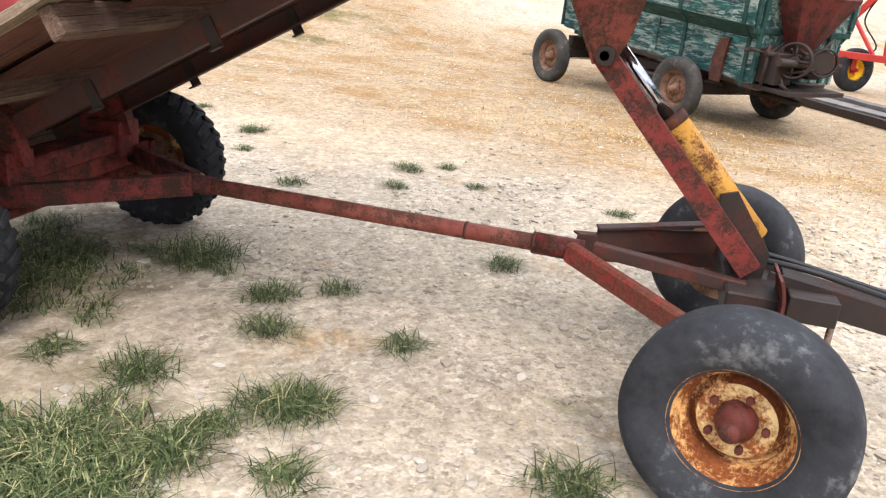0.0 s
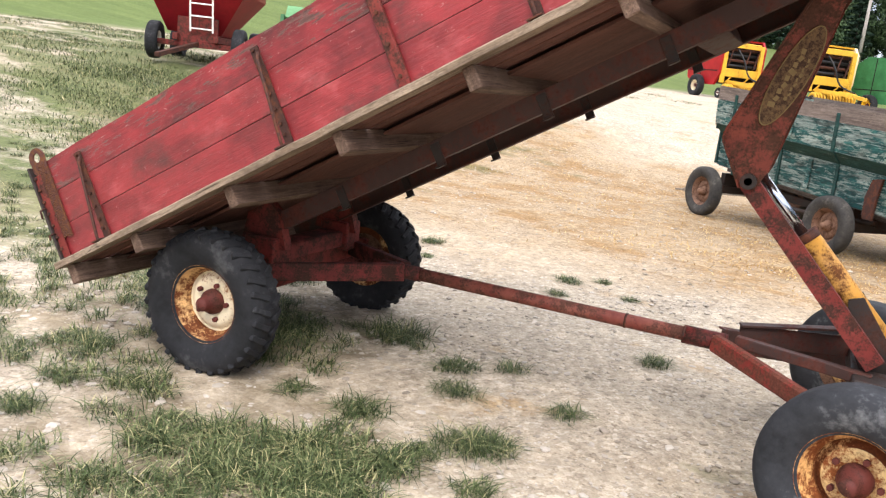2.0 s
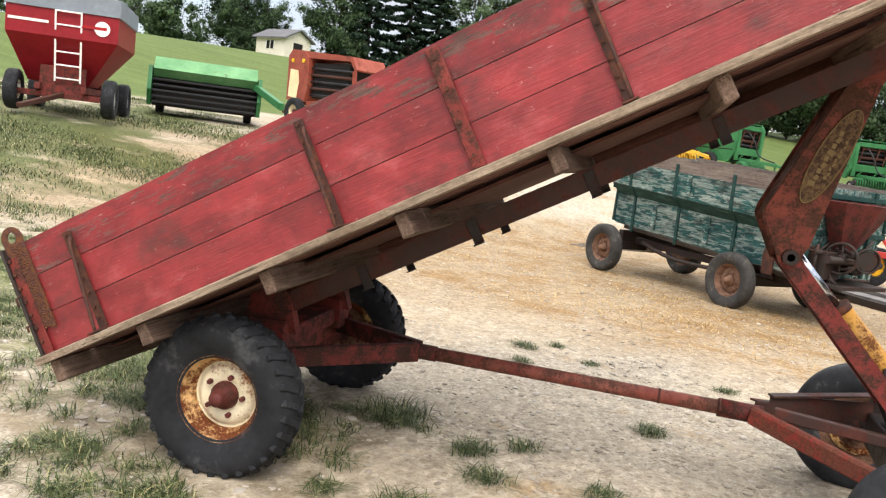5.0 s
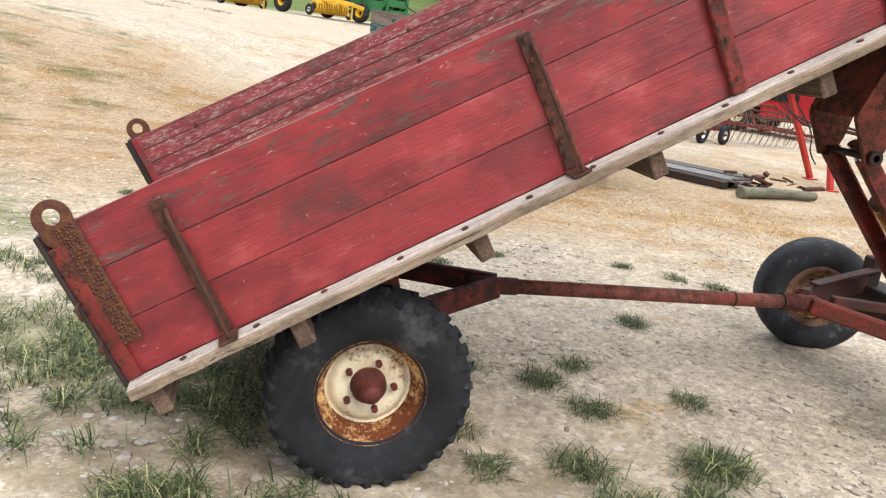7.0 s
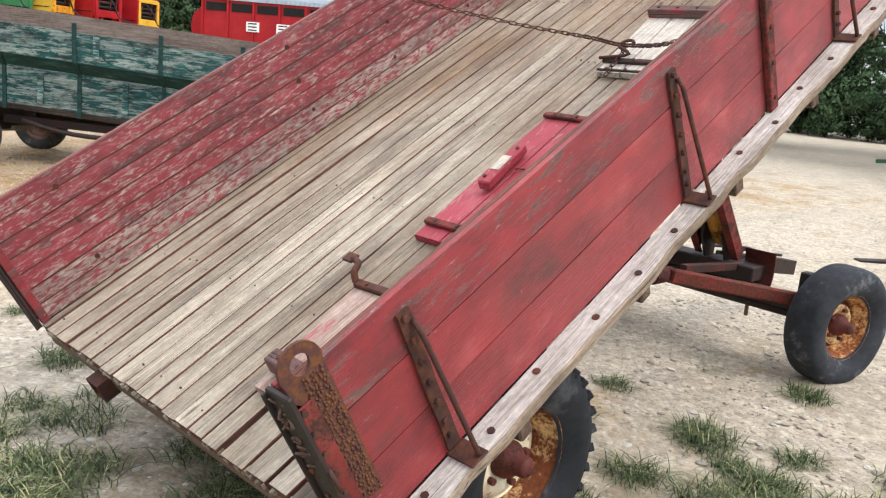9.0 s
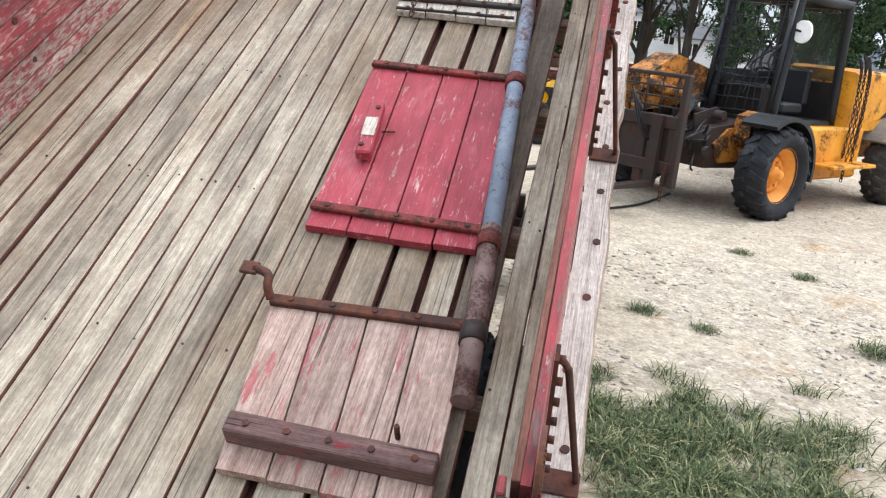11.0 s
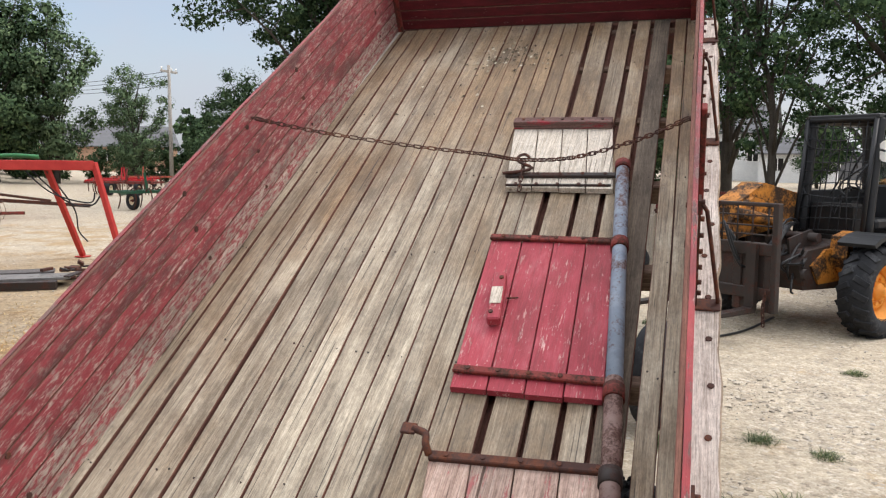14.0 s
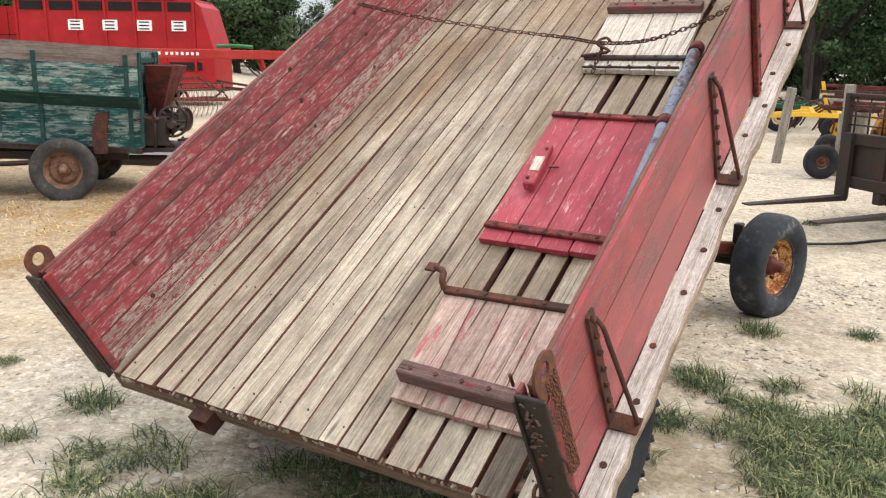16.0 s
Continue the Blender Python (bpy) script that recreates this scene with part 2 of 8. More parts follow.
M["panel_faded"] = wood("faded_pink_gate_wood", lin(116, 88, 76), lin(164, 136, 122), lin(204, 182, 168), vary=0.16,
                        paint=(lin(150, 82, 82), lin(164, 100, 98), lin(182, 130, 124)), paint_at=0.56)
M["panel_pale"] = wood("pale_gate_wood", lin(150, 136, 120), lin(198, 186, 170), lin(226, 218, 206), vary=0.08, contrast=0.6)
M["cleat"] = wood("dark_cleat_wood", lin(62, 44, 42), lin(98, 72, 68), lin(140, 112, 104), along="y", vary=0.1,
                  paint=(lin(120, 40, 48), lin(140, 52, 60), lin(150, 80, 84)), paint_at=0.55)
M["rust"] = steel("brown_rusted_iron", lin(62, 40, 34), lin(112, 66, 46), 0.5, 0.75, scale=14)
M["dark_iron"] = steel("dark_greasy_iron", lin(46, 39, 36), lin(80, 52, 43), 0.52, 0.55, scale=7)
M["channel"] = steel("dark_brown_channel_steel", lin(64, 45, 40), lin(104, 58, 47), 0.5, 0.6, scale=5)
M["arm_red"] = steel("scuffed_brighter_red_steel", lin(124, 33, 30), lin(116, 66, 52), 0.42, 0.55, scale=9, coat2=lin(146, 46, 40))
M["red_steel"] = steel("worn_red_steel", lin(86, 30, 27), lin(66, 42, 34), 0.45, 0.6, scale=12, coat2=lin(114, 42, 37))
M["fender_dust"] = steel("dusty_grey_fender", lin(112, 108, 102), lin(158, 148, 132), 0.5, 0.8, scale=5)
M["hopper_steel"] = steel("dark_red_hopper_sheet", lin(82, 32, 30), lin(64, 44, 38), 0.5, 0.7, scale=8, coat2=lin(104, 46, 40))
M["dull_red_steel"] = steel("dull_red_brown_steel", lin(108, 36, 33), lin(80, 50, 41), 0.48, 0.65, scale=11, coat2=lin(130, 56, 48))
M["pipe_red"] = steel("faded_red_pipe", lin(112, 48, 40), lin(96, 62, 50), 0.48, 0.55, scale=11, coat2=lin(140, 84, 70))
M["arm_brown"] = steel("brown_red_arm_steel", lin(108, 46, 36), lin(86, 54, 40), 0.46, 0.55, scale=8, coat2=lin(138, 66, 48))
M["amber_dirty"] = steel("dirty_amber_paint", lin(176, 110, 36), lin(70, 52, 38), 0.46, 0.6, scale=5, coat2=lin(196, 130, 52))
M["hammered"] = steel("hammered_rusty_plate", lin(78, 48, 42), lin(122, 78, 46), 0.48, 0.7, scale=40, bump=0.9)
M["yellow_worn"] = steel("worn_yellow_paint", lin(206, 148, 40), lin(110, 66, 30), 0.52, 0.5, scale=9, coat2=lin(186, 138, 76))
M["badge"] = steel("tarnished_gold_badge", lin(104, 80, 50), lin(72, 50, 38), 0.47, 0.6, scale=30)
M["badge_line"] = steel("pale_gold_lettering", lin(118, 98, 62), lin(92, 74, 46), 0.6, 0.6, scale=40)
M["grey_pipe"] = steel("blue_grey_pipe", lin(108, 120, 136), lin(112, 78, 66), 0.53, 0.45, scale=10, coat2=lin(146, 156, 168))
M["brown_pipe"] = steel("brown_scuffed_pipe", lin(112, 86, 78), lin(92, 66, 58), 0.5, 0.6, scale=12, coat2=lin(136, 116, 110))
M["rim_cream"] = steel("cream_rim_with_rust", lin(228, 212, 176), lin(160, 92, 40), 0.55, 0.55, scale=9, coat2=lin(238, 226, 196))
M["rim_rusty"] = steel("rusty_cream_rim", lin(214, 182, 126), lin(158, 88, 44), 0.49, 0.6, scale=9, coat2=lin(224, 196, 140))
M["rim_orange_rust"] = steel("orange_rust_with_cream_left", lin(212, 164, 104), lin(140, 78, 38), 0.45, 0.7, scale=8)
M["rim_step"] = steel("flaking_cream_and_orange_rust", lin(214, 172, 116), lin(118, 64, 32), 0.42, 0.65, scale=7)
M["hub"] = steel("red_brown_hub", lin(92, 44, 38), lin(80, 48, 38), 0.5, 0.6, scale=16)
M["rim_brown"] = steel("brown_rusted_wheel", lin(122, 92, 74), lin(98, 70, 54), 0.5, 0.75, scale=12)
M["rim_yellow"] = steel("yellow_wheel_paint", lin(222, 176, 30), lin(150, 104, 40), 0.68, 0.45, scale=7)
M["rim_orange"] = steel("orange_wheel_paint", lin(222, 140, 44), lin(160, 100, 50), 0.62, 0.5, scale=6, coat2=lin(230, 160, 72))
M["machine_red"] = steel("red_machine_paint", lin(150, 22, 27), lin(108, 40, 34), 0.66, 0.45, scale=3, coat2=lin(172, 32, 36))
M["beam_red"] = steel("orange_red_beam_paint", lin(166, 46, 42), lin(116, 60, 50), 0.62, 0.5, scale=5, coat2=lin(186, 62, 54))
M["faded_red"] = steel("faded_red_machine_paint", lin(138, 60, 46), lin(96, 58, 46), 0.56, 0.6, scale=4, coat2=lin(160, 84, 64))
M["crimson"] = steel("crimson_hopper_paint", lin(128, 20, 30), lin(96, 36, 32), 0.64, 0.45, scale=3, coat2=lin(148, 28, 38))
M["machine_yellow"] = steel("yellow_machine_paint", lin(208, 162, 58), lin(140, 100, 50), 0.58, 0.42, scale=4, coat2=lin(232, 184, 60))
M["machine_orange"] = steel("amber_machine_paint", lin(196, 124, 30), lin(96, 62, 36), 0.54, 0.42, scale=4, coat2=lin(232, 164, 44))
M["machine_cream"] = steel("cream_machine_panel", lin(226, 206, 160), lin(190, 150, 90), 0.7, 0.5, scale=4)
M["machine_green"] = steel("green_machine_paint", lin(38, 98, 56), lin(58, 74, 52), 0.6, 0.5, scale=4, coat2=lin(60, 124, 76))
M["faded_green"] = steel("faded_green_sheet", lin(78, 130, 82), lin(92, 104, 72), 0.6, 0.6, scale=3, coat2=lin(112, 160, 110))
M["dark_green"] = steel("dark_green_machine_paint", lin(34, 72, 52), lin(60, 60, 46), 0.62, 0.55, scale=4)
M["galv"] = steel("galvanised_sheet", lin(132, 139, 145), lin(104, 102, 98), 0.66, 0.5, metal=0.25, scale=3, coat2=lin(154, 161, 166))
M["sheet_grey"] = steel("dull_grey_sheet_metal", lin(104, 101, 99), lin(74, 68, 64), 0.55, 0.6, scale=5, coat2=lin(128, 125, 121))
M["grey_paint"] = steel("grey_extension_board", lin(122, 130, 138), lin(96, 98, 98), 0.66, 0.6, scale=3)
M["white"] = steel("white_paint", lin(232, 230, 224), lin(170, 160, 146), 0.74, 0.55, scale=4)
M["black"] = steel("black_paint", lin(34, 35, 37), lin(64, 56, 51), 0.6, 0.45, scale=6)
# near-black of machine insides; plates of it paint the shade in openings
M["dark_hollow"] = steel("dark_machine_inside", lin(24, 22, 21), lin(44, 36, 32), 0.5, 0.8, scale=6)
M["tine"] = steel("pale_tine_wire", lin(116, 98, 84), lin(98, 66, 50), 0.5, 0.6, scale=10)
M["green_worn"] = wood("peeling_green_paint_boards", lin(44, 54, 52), lin(116, 136, 130), lin(194, 206, 196), vary=0.12, knots=False,
                       paint=(lin(20, 54, 53), lin(32, 82, 80), lin(78, 136, 128)), paint_at=0.50, rough=0.75, grime=0.75)
# for stakes and rails, and as painted shade on the flare board
M["green_dark"] = wood("shabby_dark_green_and_flare_shade", lin(34, 44, 42), lin(52, 74, 70), lin(110, 130, 122), vary=0.1, knots=False,
                       paint=(lin(22, 48, 46), lin(32, 66, 62), lin(56, 96, 88)), paint_at=0.42, rough=0.75)
M["grey_board"] = wood("grey_brown_top_board", lin(78, 66, 60), lin(116, 102, 94), lin(154, 142, 132), vary=0.12)
M["slat"] = wood("dark_scrap_timber", lin(50, 46, 46), lin(92, 86, 84), lin(140, 134, 130), vary=0.25)
M["post"] = wood("grey_post_wood", lin(96, 88, 78), lin(150, 140, 126), lin(190, 180, 166), along="z", vary=0.1)
M["pole"] = wood("grey_utility_pole_wood", lin(126, 120, 112), lin(168, 162, 154), lin(198, 192, 184), along="z", vary=0.1, knots=False)
M["log"] = wood("mossy_log", lin(58, 58, 48), lin(104, 104, 88), lin(146, 140, 120), vary=0.1)


def rubber(name, a, b, dust):
    k = Nodes(name)
    n = k.noise(5, detail=7, rough=0.65)
    s = k.noise(30, detail=4)
    c = k.ramp(k.math("ADD", k.math("MULTIPLY", n, 0.75), k.math("MULTIPLY", s, 0.25)), (0.36, a), (0.56, b), (0.72, dust))
    return k.done(c, 0.85, 0.0, s, 0.25, 0.004)


M["rubber"] = rubber("worn_black_rubber", lin(26, 27, 29), lin(41, 42, 45), lin(84, 85, 86))
M["rubber_grey"] = rubber("scuffed_grey_black_rubber", lin(34, 35, 38), lin(54, 56, 60), lin(128, 130, 132))
M["rubber_dusty"] = rubber("dusty_grey_rubber", lin(42, 42, 42), lin(66, 64, 61), lin(112, 108, 101))

k = Nodes("polished_chrome_rod")
M["chrome"] = k.done(k.ramp(k.noise(20), (0.3, lin(150, 156, 166)), (0.7, lin(214, 218, 224))), 0.18, 1.0)
k = Nodes("smoky_cab_glass")
M["glass"] = k.done(lin(120, 130, 126), 0.05, 0.0)
k.bsdf.inputs["Transmission Weight"].default_value = 0.85
k.bsdf.inputs["Alpha"].default_value = 0.55

# limestone yard: crushed stone, packed dust, dead straw-coloured weeds, thin green
k = Nodes("limestone_gravel")
g = k.plain
big, mid = k.noise(0.35, detail=6, co=g), k.noise(2.2, detail=7, rough=0.65, co=g)
stone = k.cells(38, out="Color", co=g)
stone2 = k.cells(95, out="Color", co=g)
edge = k.cells(38, co=g)
grey = k.ramp(stone, (0.10, lin(112, 101, 88)), (0.30, lin(182, 171, 153)), (0.70, lin(204, 194, 177)), (0.92, lin(242, 236, 224)))
grey = k.mix(0.45, grey, k.ramp(stone2, (0.10, lin(120, 109, 94)), (0.34, lin(190, 179, 161)), (0.70, lin(212, 202, 185)), (0.92, lin(242, 235, 222))))
dust = k.ramp(k.noise(60, detail=4, co=g), (0.3, lin(192, 179, 156)), (0.7, lin(224, 213, 192)))
c = k.mix(k.ramp(mid, (0.42, 0.06), (0.68, 0.46)), grey, dust)
c = k.mix(0.4, c, k.ramp(k.noise(11, detail=8, rough=0.75, co=g), (0.32, 0.70), (0.62, 1.08)), "MULTIPLY")
c = k.mix(0.5, c, k.ramp(k.noise(1.1, detail=8, rough=0.7, co=g), (0.35, 0.84), (0.6, 1.05)), "MULTIPLY")
sep = k.n.new("ShaderNodeSeparateXYZ")
k.l.new(g, sep.inputs[0])


def blob(x, y, rx, ry):
    """1 at a place of the plan, fading to 0 over rx, ry metres."""
    dx = k.math("DIVIDE", k.math("SUBTRACT", sep.outputs[0], x), rx)
    dy = k.math("DIVIDE", k.math("SUBTRACT", sep.outputs[1], y), ry)
    d2 = k.math("ADD", k.math("MULTIPLY", dx, dx), k.math("MULTIPLY", dy, dy))
    return k.ramp(d2, (0.0, 1.0), (1.0, 0.0))


straw_area = k.math("MAXIMUM", k.math("MAXIMUM", blob(2.6, 5.6, 4.6, 2.6), blob(6.0, 4.6, 4.2, 3.0)), k.math("MAXIMUM", blob(0.5, 9.5, 4.5, 4.5), blob(-3.2, 12.0, 3.0, 4.0)))
straw_area = k.math("MAXIMUM", straw_area, k.math("MAXIMUM", k.math("MAXIMUM", blob(13, 12, 6, 5), blob(-1.5, 7.5, 4.5, 3.5)), k.math("MAXIMUM", blob(12.5, 4.0, 3.5, 3.0), blob(6, 18, 8, 6))))
straw = k.ramp(k.math("ADD", k.math("MULTIPLY", straw_area, 0.10), k.math("ADD", k.math("MULTIPLY", k.noise(1.0, (1, 1.2, 1), detail=7, rough=0.66, co=g), 0.7), k.math("MULTIPLY", k.noise(7.0, (1, 1.5, 1), detail=9, rough=0.8, co=g), 0.3))), (0.565, 0.0), (0.65, 0.68))
c = k.mix(straw, c, k.ramp(k.noise(30, detail=7, rough=0.7, co=g), (0.34, lin(104, 80, 50)), (0.5, lin(172, 138, 88)), (0.66, lin(214, 188, 140))))
far = k.math("MAXIMUM", blob(-13, 10, 13, 14), blob(-5.5, 1.5, 5.5, 4.5))
green = k.ramp(k.math("ADD", k.math("MULTIPLY", far, 0.33), k.noise(0.55, (1, 1.6, 1), detail=7, rough=0.65, co=g)), (0.66, 0.0), (0.8, 0.9))
c = k.mix(green, c, k.ramp(k.noise(26, detail=5, co=g), (0.3, lin(58, 76, 36)), (0.7, lin(116, 130, 72))))
soil_area = k.math("MAXIMUM", blob(-0.6, -0.2, 1.7, 1.5), blob(0.6, -1.5, 1.3, 1.1))
soil = k.ramp(k.math("ADD", k.math("MULTIPLY", soil_area, 0.3), k.noise(3, detail=6, co=g)), (0.62, 0.0), (0.82, 0.75))
c = k.mix(soil, c, k.ramp(k.noise(50, detail=4, co=g), (0.3, lin(98, 86, 66)), (0.7, lin(142, 130, 106))))
# browner, darker tone across the yard beyond the wagon
yard_tone = k.ramp(k.math("ADD", k.math("MULTIPLY", k.math("MAXIMUM", blob(1.5, 8.5, 11, 7), blob(-4, 10, 7, 7)), 0.5), k.math("MULTIPLY", k.noise(0.6, detail=6, rough=0.6, co=g), 0.6)), (0.38, 0.0), (0.66, 0.95))
c = k.mix(yard_tone, c, k.mix(1.0, c, lin(222, 208, 188), "MULTIPLY"))
# packed sandy wheel tracks
track = k.ramp(k.noise(0.22, (1, 2.2, 1), detail=5, rough=0.55, co=g), (0.48, 0.0), (0.64, 0.25))
c = k.mix(track, c, k.ramp(k.noise(70, detail=4, co=g), (0.3, lin(186, 168, 138)), (0.7, lin(214, 198, 170))))
# mown grass bank beyond the yard
ux = k.math("ADD", k.math("MULTIPLY", sep.outputs[0], -0.6), k.math("MULTIPLY", sep.outputs[1], 0.8))
ux = k.math("ADD", ux, k.math("MULTIPLY", k.noise(0.3, co=g), 4.0))
bank = k.ramp(k.math("DIVIDE", ux, 100.0), (0.335, 0.0), (0.36, 1.0))
lawn = k.ramp(k.noise(1.0, (0.12, 1.6, 1), detail=6, co=g), (0.3, lin(94, 113, 62)), (0.7, lin(114, 131, 76)))
lawn = k.mix(0.5, lawn, k.ramp(k.noise(14, detail=5, co=g), (0.3, 0.7), (0.7, 1.2)), "MULTIPLY")
c = k.mix(bank, c, lawn)
c = k.mix(0.75, c, k.ramp(k.cells(19, out="Color", co=g), (0.15, 0.78), (0.8, 1.10)), "MULTIPLY")
c = k.mix(k.ramp(k.cells(7.5, co=g), (0.05, 0.5), (0.10, 0.0)), c, lin(92, 78, 60))
c = k.mix(0.55, c, k.ramp(k.noise(4.2, detail=10, rough=0.85, co=g), (0.37, 0.70), (0.58, 1.08)), "MULTIPLY")
c = k.mix(1.0, c, (0.825, 0.795, 0.758, 1), "MULTIPLY")
lump = k.math("ADD", k.math("MULTIPLY", edge, -1.2), k.math("MULTIPLY", k.noise(120, detail=3, co=g), 0.5))
M["gravel"] = k.done(c, 0.95, 0.0, lump, 0.45, 0.009, 0.2)


def speck(name, *stops, rough=0.9):
    """A colour for each loose piece of a joined heap."""
    k = Nodes(name)
    geo = k.n.new("ShaderNodeNewGeometry")
    c = k.ramp(geo.outputs["Random Per Island"], *stops)
    c = k.mix(0.5, c, k.ramp(k.noise(30, co=k.plain), (0.3, 0.75), (0.65, 1.15)), "MULTIPLY")
    return k.done(c, rough, spec=0.2)


M["stone"] = speck("loose_limestone", (0.0, lin(140, 130, 116)), (0.3, lin(168, 158, 144)), (0.8, lin(178, 169, 156)), (1.0, lin(198, 190, 178)))
M["grass"] = speck("green_grass_blades", (0.0, lin(46, 57, 34)), (0.5, lin(76, 90, 54)), (0.82, lin(120, 128, 86)), (1.0, lin(186, 176, 132)), rough=0.6)
M["straw"] = speck("dry_straw_weeds", (0.0, lin(140, 106, 60)), (0.5, lin(190, 156, 100)), (1.0, lin(220, 196, 146)))
M["debris"] = speck("dry_leaf_litter", (0.0, lin(56, 48, 40)), (0.6, lin(104, 94, 76)), (1.0, lin(196, 188, 170)))


def leaf(name, dark, mid, light):
    k = Nodes(name)
    geo = k.n.new("ShaderNodeNewGeometry")
    c = k.ramp(geo.outputs["Random Per Island"], (0.0, dark), (0.6, mid), (1.0, light))
    m = k.done(k.vary(c, 0.15), 0.9, spec=0.05)
    k.bsdf.inputs["Transmission Weight"].default_value = 0.0
    return m


M["leaf_maple"] = leaf("maple_leaves", lin(40, 56, 40), lin(60, 79, 54), lin(92, 112, 76))
M["leaf_far"] = leaf("distant_leaves", lin(52, 68, 50), lin(74, 94, 66), lin(102, 122, 84))
M["leaf_ash"] = leaf("pale_ash_leaves", lin(64, 80, 60), lin(90, 110, 80), lin(124, 142, 106))
M["leaf_dark"] = leaf("dark_spruce_needles", lin(26, 38, 32), lin(42, 57, 46), lin(64, 82, 64))
M["bark"] = wood("grey_brown_bark", lin(40, 36, 32), lin(66, 60, 54), lin(98, 92, 84), along="z", vary=0.15, knots=False)
M["siding"] = wood("white_board_siding", lin(196, 198, 200), lin(220, 222, 222), lin(236, 236, 234), vary=0.0, knots=False)
M["shed_cream"] = wood("cream_shed_siding", lin(214, 206, 184), lin(230, 222, 202), lin(240, 234, 218), along="z", vary=0.0, knots=False)
M["roof_grey"] = steel("grey_shingle_roof", lin(96, 96, 98), lin(76, 72, 70), 0.6, 0.8, scale=2)
M["roof_pale"] = steel("pale_metal_roof", lin(186, 190, 192), lin(150, 150, 148), 0.7, 0.5, scale=1.5)
M["barn_grey"] = steel("blue_grey_barn_siding", lin(126, 136, 146), lin(100, 106, 112), 0.66, 0.7, scale=2)
M["brick_tan"] = steel("tan_house_wall", lin(160, 130, 108), lin(130, 100, 84), 0.6, 0.85, scale=2)
M["pylon"] = steel("galvanised_lattice_steel", lin(150, 158, 166), lin(128, 132, 138), 0.6, 0.6, scale=1)

# ---- building blocks ----
def part(name, bm, material, parent=None, label="", m=None, edge=None, up=(0, 0, 1), lim=0.9):
    """Links a bmesh as one mesh object under a thing or a part; edge: material of the faces turned away from up."""
    bmesh.ops.recalc_face_normals(bm, faces=bm.faces)
    me = bpy.data.meshes.new(name)
    bm.to_mesh(me)
    bm.free()
    me.materials.append(M[material])
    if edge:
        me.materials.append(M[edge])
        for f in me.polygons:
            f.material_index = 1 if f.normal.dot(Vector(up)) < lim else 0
    ob = new(name, me)
    if parent is not None:
        ob.parent = parent
    if m is not None:
        ob.matrix_basis = m
    if label:
        tagged(ob, label)
    return ob


def thing(name, label, category, m=Matrix(), group="", kind=""):
    ob = new(name)
    ob.matrix_basis = m
    ob.empty_display_size = 0.2
    return tagged(ob, label, category, group, kind)


def raw(name, verts, faces, material, parent=None, m=None, smooth=False):
    me = bpy.data.meshes.new(name)
    me.from_pydata(verts, [], faces)
    me.materials.append(M[material])
    if smooth:
        me.polygons.foreach_set("use_smooth", [True] * len(me.polygons))
    ob = new(name, me)
    if parent is not None:
        ob.parent = parent
    if m is not None:
        ob.matrix_basis = m
    return ob


def box(bm, x0, x1, y0, y1, z0, z1, b=0.004, m=None, rough=0.0):
    """A box with worn edges of width b."""
    c = Vector(((x0 + x1) / 2, (y0 + y1) / 2, (z0 + z1) / 2))
    h = (abs(x1 - x0) / 2, abs(y1 - y0) / 2, abs(z1 - z0) / 2)
    b = min(b, min(h) * 0.45)
    v = {}
    for sx in (-1, 1):
        for sy in (-1, 1):
            for sz in (-1, 1):
                s = (sx, sy, sz)
                for a in range(3):
                    p = Vector([s[i] * (h[i] - (0 if i == a else b)) for i in range(3)]) + c
                    if rough:
                        p += Vector((random.uniform(-rough, rough), random.uniform(-rough, rough), random.uniform(-rough, rough)))
                    v[s, a] = bm.verts.new(m @ p if m else p)
    for a in range(3):
        i, j = (a + 1) % 3, (a + 2) % 3
        for s in (-1, 1):
            q = []
            for si, sj in ((-1, -1), (1, -1), (1, 1), (-1, 1)):
                k = [0, 0, 0]
                k[a], k[i], k[j] = s, si, sj
                q.append(v[tuple(k), a])
            bm.faces.new(q)
        for si in (-1, 1):
            for sj in (-1, 1):
                lo, hi = [0, 0, 0], [0, 0, 0]
                lo[a], hi[a] = -1, 1
                lo[i] = hi[i] = si
                lo[j] = hi[j] = sj
                bm.faces.new((v[tuple(lo), i], v[tuple(hi), i], v[tuple(hi), j], v[tuple(lo), j]))
    for sx in (-1, 1):
        for sy in (-1, 1):
            for sz in (-1, 1):
                bm.faces.new([v[(sx, sy, sz), a] for a in range(3)])


def bar(bm, p, q, w, h, b=0.004, up=(0, 0, 1)):
    """A square bar from p to q, w wide and h high."""
    p, q = Vector(p), Vector(q)
    x = (q - p).normalized()
    y = Vector(up).cross(x)
    if y.length < 1e-4:
        y = Vector((0, 1, 0)).cross(x)
    y.normalize()
    z = x.cross(y)
    m = Matrix((x, y, z)).transposed().to_4x4()
    m.translation = p
    box(bm, 0, (q - p).length, -w / 2, w / 2, -h / 2, h / 2, b, m)


